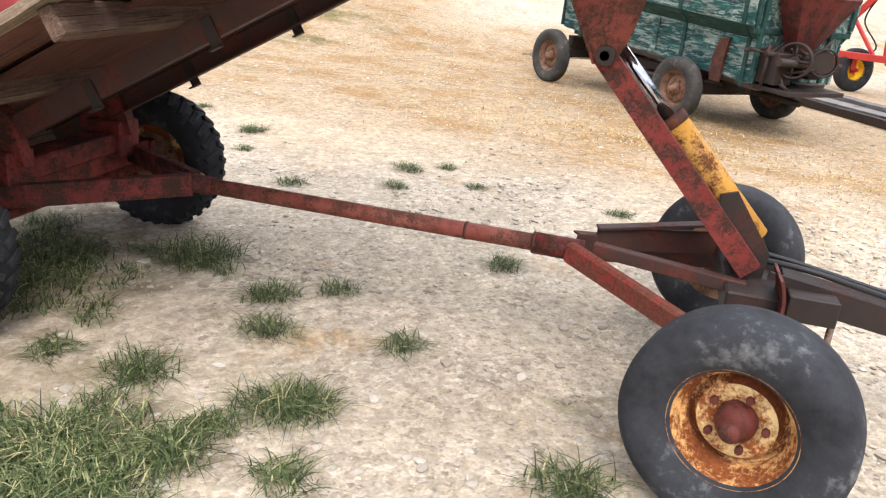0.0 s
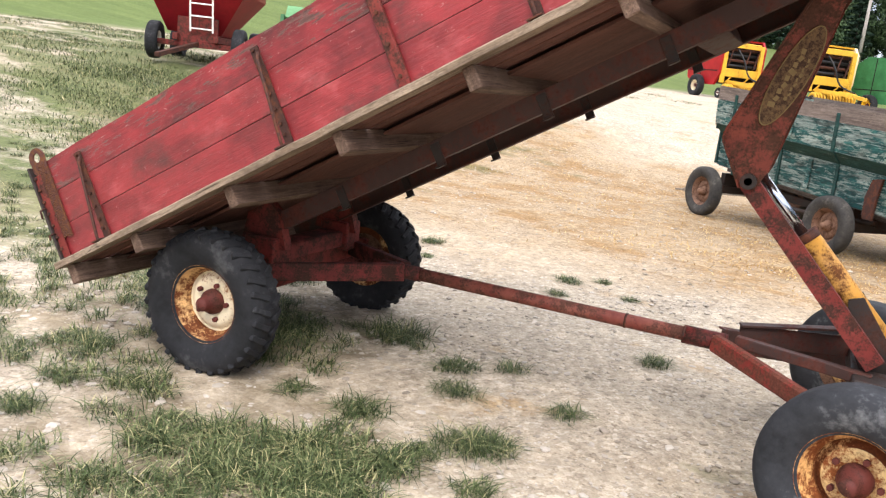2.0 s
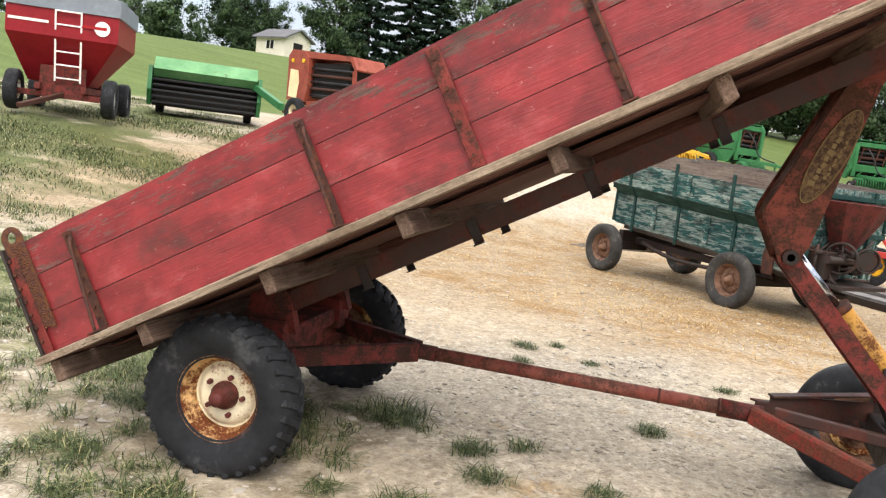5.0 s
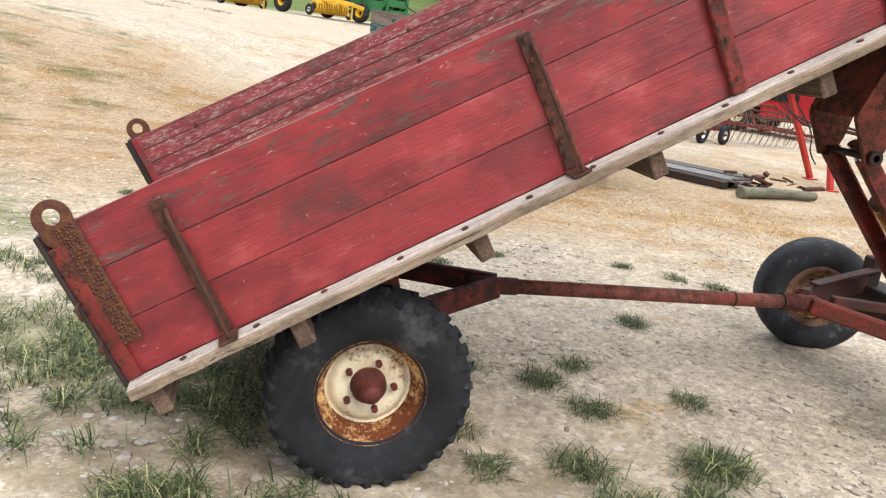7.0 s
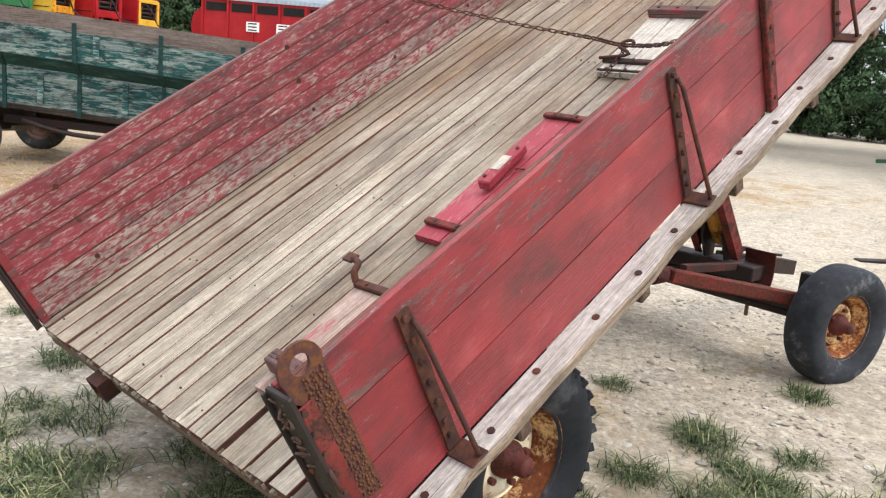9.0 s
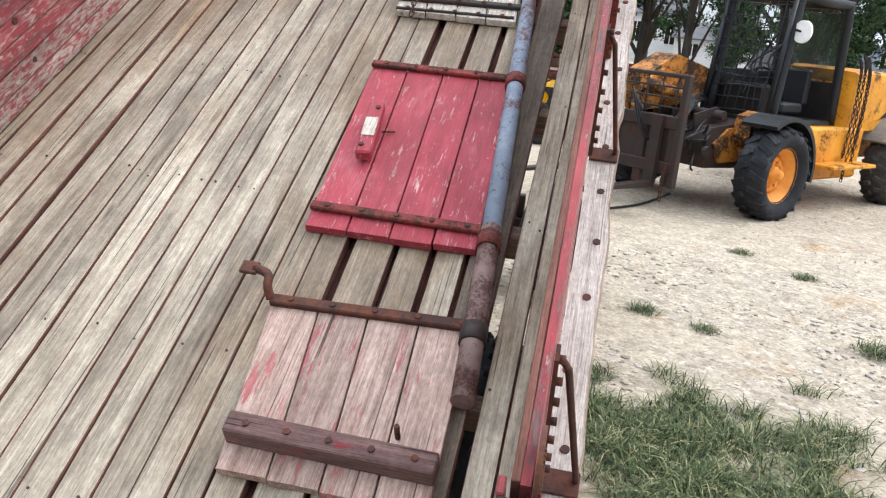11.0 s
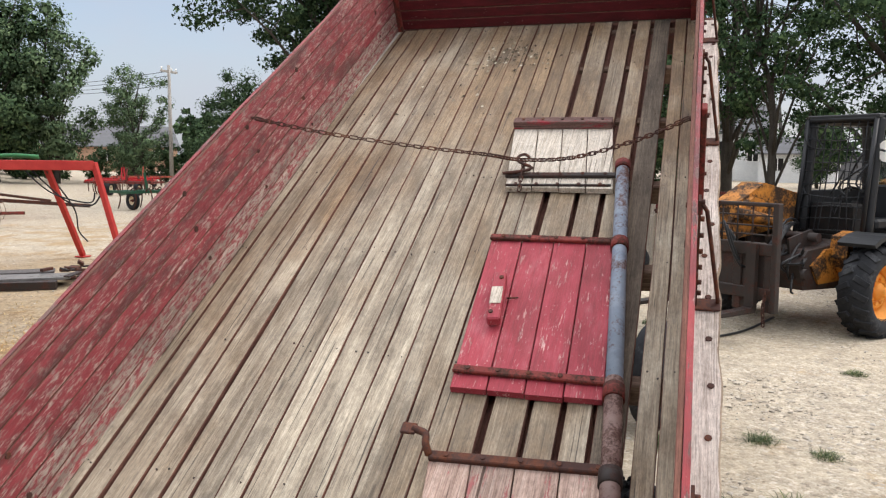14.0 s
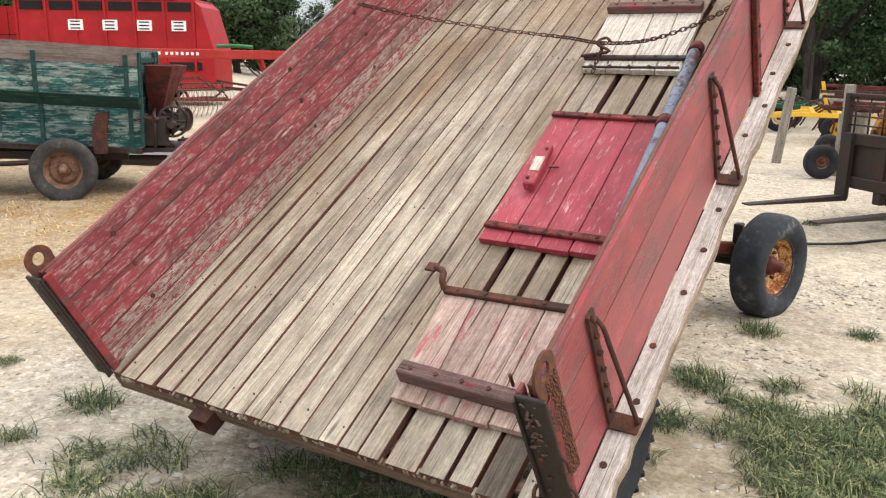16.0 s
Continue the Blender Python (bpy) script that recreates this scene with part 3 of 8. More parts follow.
def tube(bm, pts, r, n=10, caps=True, r_end=None):
    """A round bar along points; r may taper to r_end."""
    pts = [Vector(p) for p in pts]
    rings = []
    d = (pts[1] - pts[0]).normalized()
    side = d.orthogonal().normalized()
    for i, p in enumerate(pts):
        a = pts[min(i + 1, len(pts) - 1)] - pts[max(i - 1, 0)]
        d = a.normalized() if a.length > 1e-9 else d
        side = (side - d * side.dot(d)).normalized()
        up = d.cross(side)
        t = i / (len(pts) - 1)
        rr = r if r_end is None else r + (r_end - r) * t
        rings.append([bm.verts.new(p + rr * (math.cos(u) * side + math.sin(u) * up)) for u in (2 * math.pi * k / n for k in range(n))])
    for a, b in zip(rings, rings[1:]):
        for k in range(n):
            bm.faces.new((a[k], a[(k + 1) % n], b[(k + 1) % n], b[k])).smooth = True
    if caps:
        bm.faces.new(rings[0][::-1])
        bm.faces.new(rings[-1])


def prism(bm, outline, y0, y1, m=None):
    """A plate with an outline in x, z, from y0 to y1."""
    put = (lambda p: m @ Vector(p)) if m else Vector
    a = [bm.verts.new(put((x, y0, z))) for x, z in outline]
    b = [bm.verts.new(put((x, y1, z))) for x, z in outline]
    bm.faces.new(a[::-1])
    bm.faces.new(b)
    for i in range(len(a)):
        j = (i + 1) % len(a)
        bm.faces.new((a[i], a[j], b[j], b[i]))


def loft(bm, sections):
    """A closed solid through rings of equally many points."""
    rings = [[bm.verts.new(p) for p in s] for s in sections]
    n = len(rings[0])
    for a, b in zip(rings, rings[1:]):
        for i in range(n):
            bm.faces.new((a[i], a[(i + 1) % n], b[(i + 1) % n], b[i]))
    bm.faces.new(rings[0][::-1])
    bm.faces.new(rings[-1])


def lathe(bm, profile, n=40, close=False, squash=0.0):
    """Turns r, y pairs about the y axis; squash flattens the bottom as a loaded tyre is."""
    rings = []
    for r, y in profile:
        ring = []
        for k in range(n):
            u = 2 * math.pi * k / n
            x, z = r * math.sin(u), r * math.cos(u)
            ring.append(bm.verts.new((x, y, max(z, -squash) if squash else z)))
        rings.append(ring)
    pairs = list(zip(rings, rings[1:])) + ([(rings[-1], rings[0])] if close else [])
    for a, b in pairs:
        for k in range(n):
            bm.faces.new((a[k], a[(k + 1) % n], b[(k + 1) % n], b[k])).smooth = True
    return rings


def disc(bm, r, y, n=24, thick=0.01):
    rings = lathe(bm, [(r, y - thick / 2), (r, y + thick / 2)], n)
    bm.faces.new(rings[0][::-1])
    bm.faces.new(rings[1])


def wheel(parent, m, R, r, w, tyre="rubber", rim="rim_cream", edge=None, lugs=0, hub="hub", lug_h=0.014, dish=0.03, bolts=5, label="", loaded=None, band=0.0):
    """A tyre on a dished disc wheel; the outer face looks along -y."""
    bm = bmesh.new()
    s = R - r
    prof = [(r - 0.012, -0.30 * w), (r + 0.10 * s, -0.40 * w), (r + 0.38 * s, -0.49 * w), (r + 0.62 * s, -0.50 * w), (r + 0.84 * s, -0.455 * w), (R - 0.035 * s, -0.36 * w),
            (R - 0.005 * s, -0.2 * w), (R, 0.0)]
    prof += [(a, -b) for a, b in prof[-2::-1]]
    lathe(bm, prof, 56 if R > 0.34 else 36, squash=loaded or 0)
    ty = part("tyre", bm, tyre, parent, label, m)
    if lugs:
        bm = bmesh.new()
        for k in range(lugs):
            for sgn in (-1, 1):
                u = 2 * math.pi * (k + (0.5 if sgn > 0 else 0.0)) / lugs
                rot = Matrix.Rotation(u, 4, "Y")
                tw = Matrix.Translation((0, sgn * 0.27 * w, R - 0.02 * s)) @ Matrix.Rotation(sgn * 0.45, 4, "Z") @ Matrix.Rotation(-sgn * 0.30, 4, "X")
                L = 2 * math.pi * R / lugs
                box(bm, -0.20 * L, 0.20 * L, -0.25 * w, 0.23 * w, -0.02, lug_h, 0.004, rot @ tw)
        part("tread", bm, tyre, ty)
    bm = bmesh.new()
    prof = [(r - 0.002, -0.34 * w), (r + 0.012, -0.35 * w), (r + 0.012, -0.31 * w), (r - 0.010, -0.28 * w), (r * 0.93, -0.24 * w), (r * 0.90, -0.13 * w), (r * 0.86, -0.11 * w), (r * 0.85, -0.03 * w), (r * 0.80, -0.01 * w), (r * 0.78, 0.12 * w), (r * 0.78, 0.3 * w), (r, 0.34 * w)]
    lathe(bm, prof, 48)
    rm = part("rim", bm, edge or rim, ty)
    bm = bmesh.new()
    y0 = 0.17 * w
    prof = [(r * 0.785, y0 - 0.012), (r * 0.755, y0 + 0.004), (r * 0.70, y0 - dish * 0.4), (r * 0.62, y0 - dish * 0.85), (r * 0.55, y0 - dish), (r * 0.42, y0 - dish * 0.9), (r * 0.30, y0 - dish * 0.55), (0.004, y0 - dish * 0.5)]
    if band:
        lathe(bm, prof[:4], 48)
        part("disc_edge", bm, "rim_step", ty)
        bm = bmesh.new()
        prof = prof[3:]
    lathe(bm, prof, 48)
    part("wheel_disc", bm, rim, ty)
    bm = bmesh.new()
    prof = [(0.33 * r, y0 - dish * 0.5), (0.32 * r, y0 - dish - 0.016), (0.26 * r, y0 - dish - 0.036), (0.19 * r, y0 - dish - 0.052), (0.175 * r, y0 - dish - 0.085), (0.14 * r, y0 - dish - 0.096), (0.002, y0 - dish - 0.098)]
    lathe(bm, prof, 20)
    hb = part("hub", bm, hub, ty)
    for k in range(bolts):
        bm = bmesh.new()
        u = 2 * math.pi * k / bolts + 0.3
        x, z = 0.46 * r * math.sin(u), 0.46 * r * math.cos(u)
        tube(bm, [(x, y0 - dish * 0.8, z), (x, y0 - dish - 0.02, z)], 0.055 * r + 0.002, 6)
        part("wheel_nut", bm, hub, ty)
    return ty


def along(pts, k):
    """k evenly spaced points along a smooth line through three or more points."""
    pts = [Vector(p) for p in pts]
    out = []
    for i in range(k + 1):
        s = i / k * (len(pts) - 1)
        j = min(int(s), len(pts) - 2)
        t = s - j
        p0, p1, p2, p3 = pts[max(j - 1, 0)], pts[j], pts[j + 1], pts[min(j + 2, len(pts) - 1)]
        out.append(0.5 * (2 * p1 + (p2 - p0) * t + (2 * p0 - 5 * p1 + 4 * p2 - p3) * t * t + (3 * p1 - p0 - 3 * p2 + p3) * t ** 3))
    return out


def ramp01(v, a, b):
    t = min(max((v - a) / (b - a), 0.0), 1.0)
    return t * t * (3 - 2 * t)


def lie(x, y):
    """The height of the ground."""
    u = -0.6 * x + 0.8 * y
    return 1.25 * ramp01(u, 7.5, 17.5) + 0.65 * ramp01(u, 15.5, 26) + 4.6 * ramp01(u, 31, 58) + 2.0 * ramp01(u, 56, 90) + 3.0 * ramp01(u, 90, 260) + 2.0 * ramp01(x, 60, 200)

# ---- ground ----
def spread(lo, hi, step, reach, grow=1.22):
    out = list(np.arange(lo, hi + 1e-6, step))
    s, v = step, out[-1]
    while v < reach:
        s *= grow
        v += s
        out.append(v)
    s, v = step, out[0]
    while v > -reach:
        s *= grow
        v -= s
        out.insert(0, v)
    return out


gx, gy = spread(-4.0, 8.0, 0.09, 900), spread(-5.0, 9.0, 0.09, 900)
verts, faces = [], []
for x in gx:
    for y in gy:
        near = 1.0 - ramp01(math.hypot(x - 1, y), 8, 20)
        z = lie(x, y)
        if near > 0:
            z += near * (0.010 * noise.noise((x * 3, y * 3, 0)) + 0.012 * noise.noise((x * 0.9, y * 0.9, 5)))
        verts.append((x, y, z - 0.006))
ny = len(gy)
for i in range(len(gx) - 1):
    for j in range(ny - 1):
        a = i * ny + j
        faces.append((a, a + ny, a + ny + 1, a + 1))
ground = raw("ground", verts, faces, "gravel", smooth=True)
tagged(ground, "pale crushed limestone yard with dry weeds rising to a mown bank", "ground", kind="structure")

# ---- the tipped hoist wagon ----
BED = pose(-0.340, 0, 0.711, 0, -30.1, 0)
wagon = thing("hoist_wagon", "old red wooden hoist wagon with its bed tipped up", "farm wagon")



def splay(x, y):
    """The bed is a little wider towards its front end."""
    return y + max(0.0, (y + 0.2) / 1.22) * 0.075 * (x + 0.5) / 4.5


# floor: boards, and an added dark sheet below for the shade in their gaps
bm = bmesh.new()
prism(bm, [(-0.52, -0.066), (3.95, -0.066), (3.95, -0.054), (-0.52, -0.054)], -0.70, 1.0)
for v in bm.verts:
    v.co.y = splay(v.co.x, v.co.y)
bed_floor = part("bed_floor", bm, "under_wood", wagon, "weathered grey-brown plank floor over an added dark sheet", BED)
EDGES = [1.018, 0.970, 0.870, 0.770, 0.668, 0.569, 0.488, 0.398, 0.302, 0.214, 0.127, 0.034, -0.053, -0.138, -0.222, -0.308]
SPANS = [(b + (0.0042 if n < 4 else 0.0018), a - (0.0042 if 0 < n < 5 else 0.0018)) for n, (a, b) in enumerate(zip(EDGES, EDGES[1:]))]
SPANS += [(-0.452, -0.334), (-0.573, -0.478), (-0.682, -0.597), (-0.803, -0.703), (-0.905, -0.835), (-0.962, -0.909)]


def skew(x, y):
    """The boards run a little askew between the walls."""
    return 0.012 * (x - 2.15) * min(max((1.0 - y) / 0.5, 0.0), 1.0) * min(max((y + 0.75) / 0.3, 0.0), 1.0)


for n, (y0, y1) in enumerate(SPANS):
    bm = bmesh.new()
    rear = -0.549 + random.uniform(-0.006, 0.006)
    warp = random.uniform(-0.003, 0.003)
    cuts = 10
    rows = []
    for i in range(cuts + 1):
        x = rear + (3.978 - rear) * i / cuts
        dy = random.uniform(-0.002, 0.002)
        dz = warp * math.sin(i * 1.3 + n) + random.uniform(-0.001, 0.001)
        a, b = splay(x, y0) + dy + skew(x, y0), splay(x, y1) + dy + skew(x, y0)
        rows.append([(x, a, -0.032), (x, b, -0.032), (x, b, dz - 0.004), (x, b - 0.0022, dz), (x, a + 0.0022, dz), (x, a, dz - 0.004)])
    loft(bm, rows)
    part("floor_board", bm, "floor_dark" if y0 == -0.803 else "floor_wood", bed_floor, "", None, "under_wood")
# ragged worn rear ends of the boards
bm = bmesh.new()
for n in range(90):
    y = random.uniform(-0.95, 1.0)
    w = random.uniform(0.004, 0.014)
    box(bm, -0.552 - random.uniform(0, 0.008), -0.53, y, y + w, -0.028, -0.009 + random.uniform(-0.008, 0.003), 0.002)
tagged(part("splintered_edge", bm, "floor_wood", bed_floor), kind="stuff")

# nail heads over the cross beams
bm = bmesh.new()
for y0, y1 in SPANS:
    for x in (-0.47, 0.02, 0.67, 1.32, 1.98, 2.63, 3.31, 3.90):
        for f in (0.25, 0.75):
            if random.random() > 0.4:
                continue
            nx = x + random.uniform(-0.022, 0.022)
            ny = splay(nx, y0 + (y1 - y0) * f) + skew(nx, y0) + random.uniform(-0.006, 0.006)
            tube(bm, [(nx, ny, -0.004), (nx, ny, 0.0034)], random.uniform(0.0028, 0.0045), 6)
tagged(part("nail_heads", bm, "dark_iron", bed_floor), kind="stuff")

# sill planks, cross beams, steel rails
for y0, y1 in ((-1.098, -1.004), (1.064, 1.160)):
    bm = bmesh.new()
    rows = []
    for i in range(61):
        x = -0.53 + 4.46 * i / 60
        e = random.uniform(-0.008, 0.006)
        o = y0 if y0 < 0 else y1
        s = -1 if y0 < 0 else 1
        inn = y1 if y0 < 0 else y0
        rows.append([(x, inn, -0.032), (x, o + s * e, -0.032), (x, o + s * e, -0.004), (x, o + s * (e - 0.006), 0.002), (x, inn, 0.003)])
    loft(bm, rows)
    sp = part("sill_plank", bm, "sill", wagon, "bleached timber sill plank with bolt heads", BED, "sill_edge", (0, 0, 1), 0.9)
    for i in range(18):
        x = -0.36 + i * 0.245 + random.uniform(-0.04, 0.04)
        y = (y0 + y1) / 2 + random.uniform(-0.02, 0.02)
        bm = bmesh.new()
        tube(bm, [(x, y, -0.002), (x, y, 0.007)], 0.012, 8)
        part("bolt_head", bm, "rust", sp)
BEAMS = (-0.47, 0.02, 0.67, 1.32, 1.98, 2.63, 3.31, 3.90)
for x in BEAMS:
    bm = bmesh.new()
    box(bm, x - 0.028, x + 0.028, -1.055, 1.115, -0.135, -0.034, 0.006, rough=0.002)
    part("cross_beam", bm, "beam", wagon, "", BED)
for y in (-0.38, 0.36):
    bm = bmesh.new()
    s = 1 if y < 0 else -1
    ring = [(y - s * 0.006, -0.235), (y + s * 0.05, -0.235), (y + s * 0.05, -0.225), (y + s * 0.006, -0.225), (y + s * 0.006, -0.146), (y + s * 0.05, -0.146), (y + s * 0.05, -0.136), (y - s * 0.006, -0.136)]
    loft(bm, [[(x, a, b) for a, b in ring] for x in (-0.06, 3.72)])
    rail = part("bed_rail", bm, "channel", wagon, "dark steel channel rail under the bed", BED)
    for x in (0.83, 1.43, 2.02, 2.62):
        bm = bmesh.new()
        box(bm, x - 0.025, x + 0.025, y - 0.016, y - 0.008, -0.275, -0.15, 0.002)
        box(bm, x - 0.025, x + 0.025, y - 0.05, y - 0.008, -0.275, -0.267, 0.002)
        part("bracket", bm, "dark_iron", rail)
bm = bmesh.new()
box(bm, 3.80, 3.90, -0.62, 0.62, -0.26, -0.136, 0.006)
part("hoist_crossmember", bm, "channel", wagon, "dark steel crossmember under the bed", BED)
bm = bmesh.new()
box(bm, 2.72, 2.86, -0.36, 0.34, -0.235, -0.136, 0.004)
part("hoist_crossmember", bm, "channel", wagon, "dark steel crossmember under the bed", BED)
# assumed timbers, added to close the bright slot between floor and rail
for x0, x1 in ((0.06, 1.28), (2.02, 3.70)):
    bm = bmesh.new()
    box(bm, x0, x1, 0.33, 0.37, -0.134, -0.067, 0.004)
    part("stringer", bm, "under_wood", wagon, "dark timber stringer over the rail", BED)
bm = bmesh.new()
box(bm, 3.955, 4.0, -1.07, 1.12, -0.15, -0.004, 0.012, rough=0.004)
part("front_end_sill", bm, "under_wood", wagon, "dark rotted timber sill at the front end", BED)
bm = bmesh.new()
box(bm, 3.86, 3.95, -0.98, 1.04, -0.20, -0.055, 0.01, rough=0.004)
part("front_crossmember", bm, "channel", wagon, "dark steel crossmember at the front end", BED)
for i in range(6):
    y = -0.5 + i * 0.22
    bm = bmesh.new()
    bar(bm, (3.97, y, -0.16), (4.05, y + random.uniform(-0.1, 0.1), -0.2 + random.uniform(-0.04, 0.04)), 0.03, 0.012, 0.003)
    part("torn_metal_strip", bm, "rust", wagon, "torn rusty metal strip", BED)

# walls
def wall(y_out, y_in, name_label):
    s = -1 if y_out < 0 else 1
    bm = bmesh.new()
    a, b = sorted((y_out - s * 0.019, y_in + s * 0.017))
    box(bm, -0.50, 3.93, a, b, 0.004, 0.522, 0.002)
    w = part("side_wall", bm, "beam", wagon, name_label, BED if s < 0 else BED @ Matrix.Translation((-0.5, 0, 0)) @ pose(0, -0.012, 0, 0, 0, 0.95) @ Matrix.Translation((0.5, 0, 0)))
    seams = [0.004, 0.185, 0.365, 0.53]
    for n, (z0, z1) in enumerate(zip(seams, seams[1:])):
        a, b = sorted((y_out, y_out - s * 0.018))
        bm = bmesh.new()
        rows = []
        for i in range(13):
            x = -0.505 + 4.44 * i / 12
            e = random.uniform(-0.002, 0.002)
            t = 0.012 * noise.noise((x * 2, n, y_out)) if n == 2 else 0.0
            rows.append([(x, a + e, z0 + 0.002), (x, b + e, z0 + 0.002), (x, b + e, z1 - 0.002 + t), (x, a + e, z1 - 0.002 + t)])
        loft(bm, rows)
        part("wall_board", bm, "side_top" if n == 2 else "side_red", w)
    for n in range(7):
        z0, z1 = 0.004 + n * 0.0752, 0.004 + (n + 1) * 0.0752
        a, b = sorted((y_in, y_in + s * 0.016))
        bm = bmesh.new()
        box(bm, -0.50, 3.955, a, b, z0 + 0.0014, z1 - 0.0014, 0.002)
        part("lining_board", bm, "lining_low" if n < 2 else "lining_red", w, "", None, "under_wood", (0, -s, 0), 0.75)
    for x in (-0.19, 1.05, 1.685, 2.305, 3.58):
        for z in (0.12, 0.29, 0.45):
            bm = bmesh.new()
            dx, dz = random.uniform(-0.02, 0.02), random.uniform(-0.015, 0.015)
            tube(bm, [(x + dx, y_in + s * 0.004, z + dz), (x + dx, y_in - s * 0.0045, z + dz)], random.uniform(0.009, 0.014), 8)
            part("bolt_head", bm, "rust", w)
    return w


wall_r = wall(-1.0, -0.965, "red painted plank side wall with iron braces")
wall_l = wall(1.062, 1.022, "red side wall with a scuffed board lining")
bm = bmesh.new()
box(bm, 3.985, 4.003, -0.98, 1.12, 0.004, 0.535, 0.003)
wall_f = part("front_wall", bm, "front_red", wagon, "dark red boarded front wall", BED)
for n in range(7):
    bm = bmesh.new()
    box(bm, 3.962, 3.983, -0.96, 1.088, 0.006 + n * 0.072, 0.004 + (n + 1) * 0.072, 0.005)
    part("front_board", bm, "front_red", wall_f, "", None, "under_wood", (-1, 0, 0), 0.8)
for y in (-0.945, 1.065):
    bm = bmesh.new()
    box(bm, 3.932, 3.961, y - 0.018, y + 0.018, 0.004, 0.52, 0.004)
    part("corner_cleat", bm, "dull_red_steel", wall_f)


# iron braces on the outer walls
def brace(x, y, s, parent):
    """A riveted iron strap with a slanting stay; s: side."""
    bm = bmesh.new()
    edge = [(x - 0.021 + random.uniform(-0.002, 0.002), x + 0.021 + random.uniform(-0.002, 0.002), 0.02 + i * 0.058) for i in range(9)]
    loft(bm, [[(a, y, z), (b, y, z), (b, y + s * 0.009, z), (a, y + s * 0.009, z)] for a, b, z in edge])
    br = part("brace", bm, "rust", parent, "rusted riveted iron brace")
    bm = bmesh.new()
    tube(bm, [(x + 0.016, y + s * 0.012, 0.45), (x + 0.014, y + s * 0.03, 0.42), (x + 0.01, y + s * 0.083, 0.03), (x + 0.01, y + s * 0.083, 0.008)], 0.008, 6)
    part("stay_rod", bm, "rust", br)
    bm = bmesh.new()
    box(bm, x - 0.03, x + 0.035, y + s * 0.002, y + s * 0.094, 0.0055, 0.014, 0.002)
    part("foot_plate", bm, "rust", br)
    for z in (0.47, 0.40, 0.33, 0.26, 0.19, 0.12, 0.07):
        bm = bmesh.new()
        tube(bm, [(x - 0.004, y + s * 0.008, z), (x - 0.004, y + s * 0.022, z)], 0.0095, 6)
        part("rivet", bm, "rust", br)


for x in (-0.19, 1.05, 2.305, 3.58):
    brace(x, -1.003, -1, wall_r)
    brace(x, 1.065, 1, wall_l)
for y, s, w in ((-1.003, -1, wall_r), (1.065, 1, wall_l)):
    bm = bmesh.new()
    a, b = sorted((y, y + s * 0.024))
    box(bm, 1.657, 1.713, a, b, 0.006, 0.515, 0.004)
    st = part("stake", bm, "dull_red_steel", w, "dull red upright stake")
    for z in (0.06, 0.2, 0.34, 0.47):
        bm = bmesh.new()
        tube(bm, [(1.685, y + s * 0.022, z), (1.685, y + s * 0.032, z)], 0.009, 6)
        part("bolt_head", bm, "rust", st)


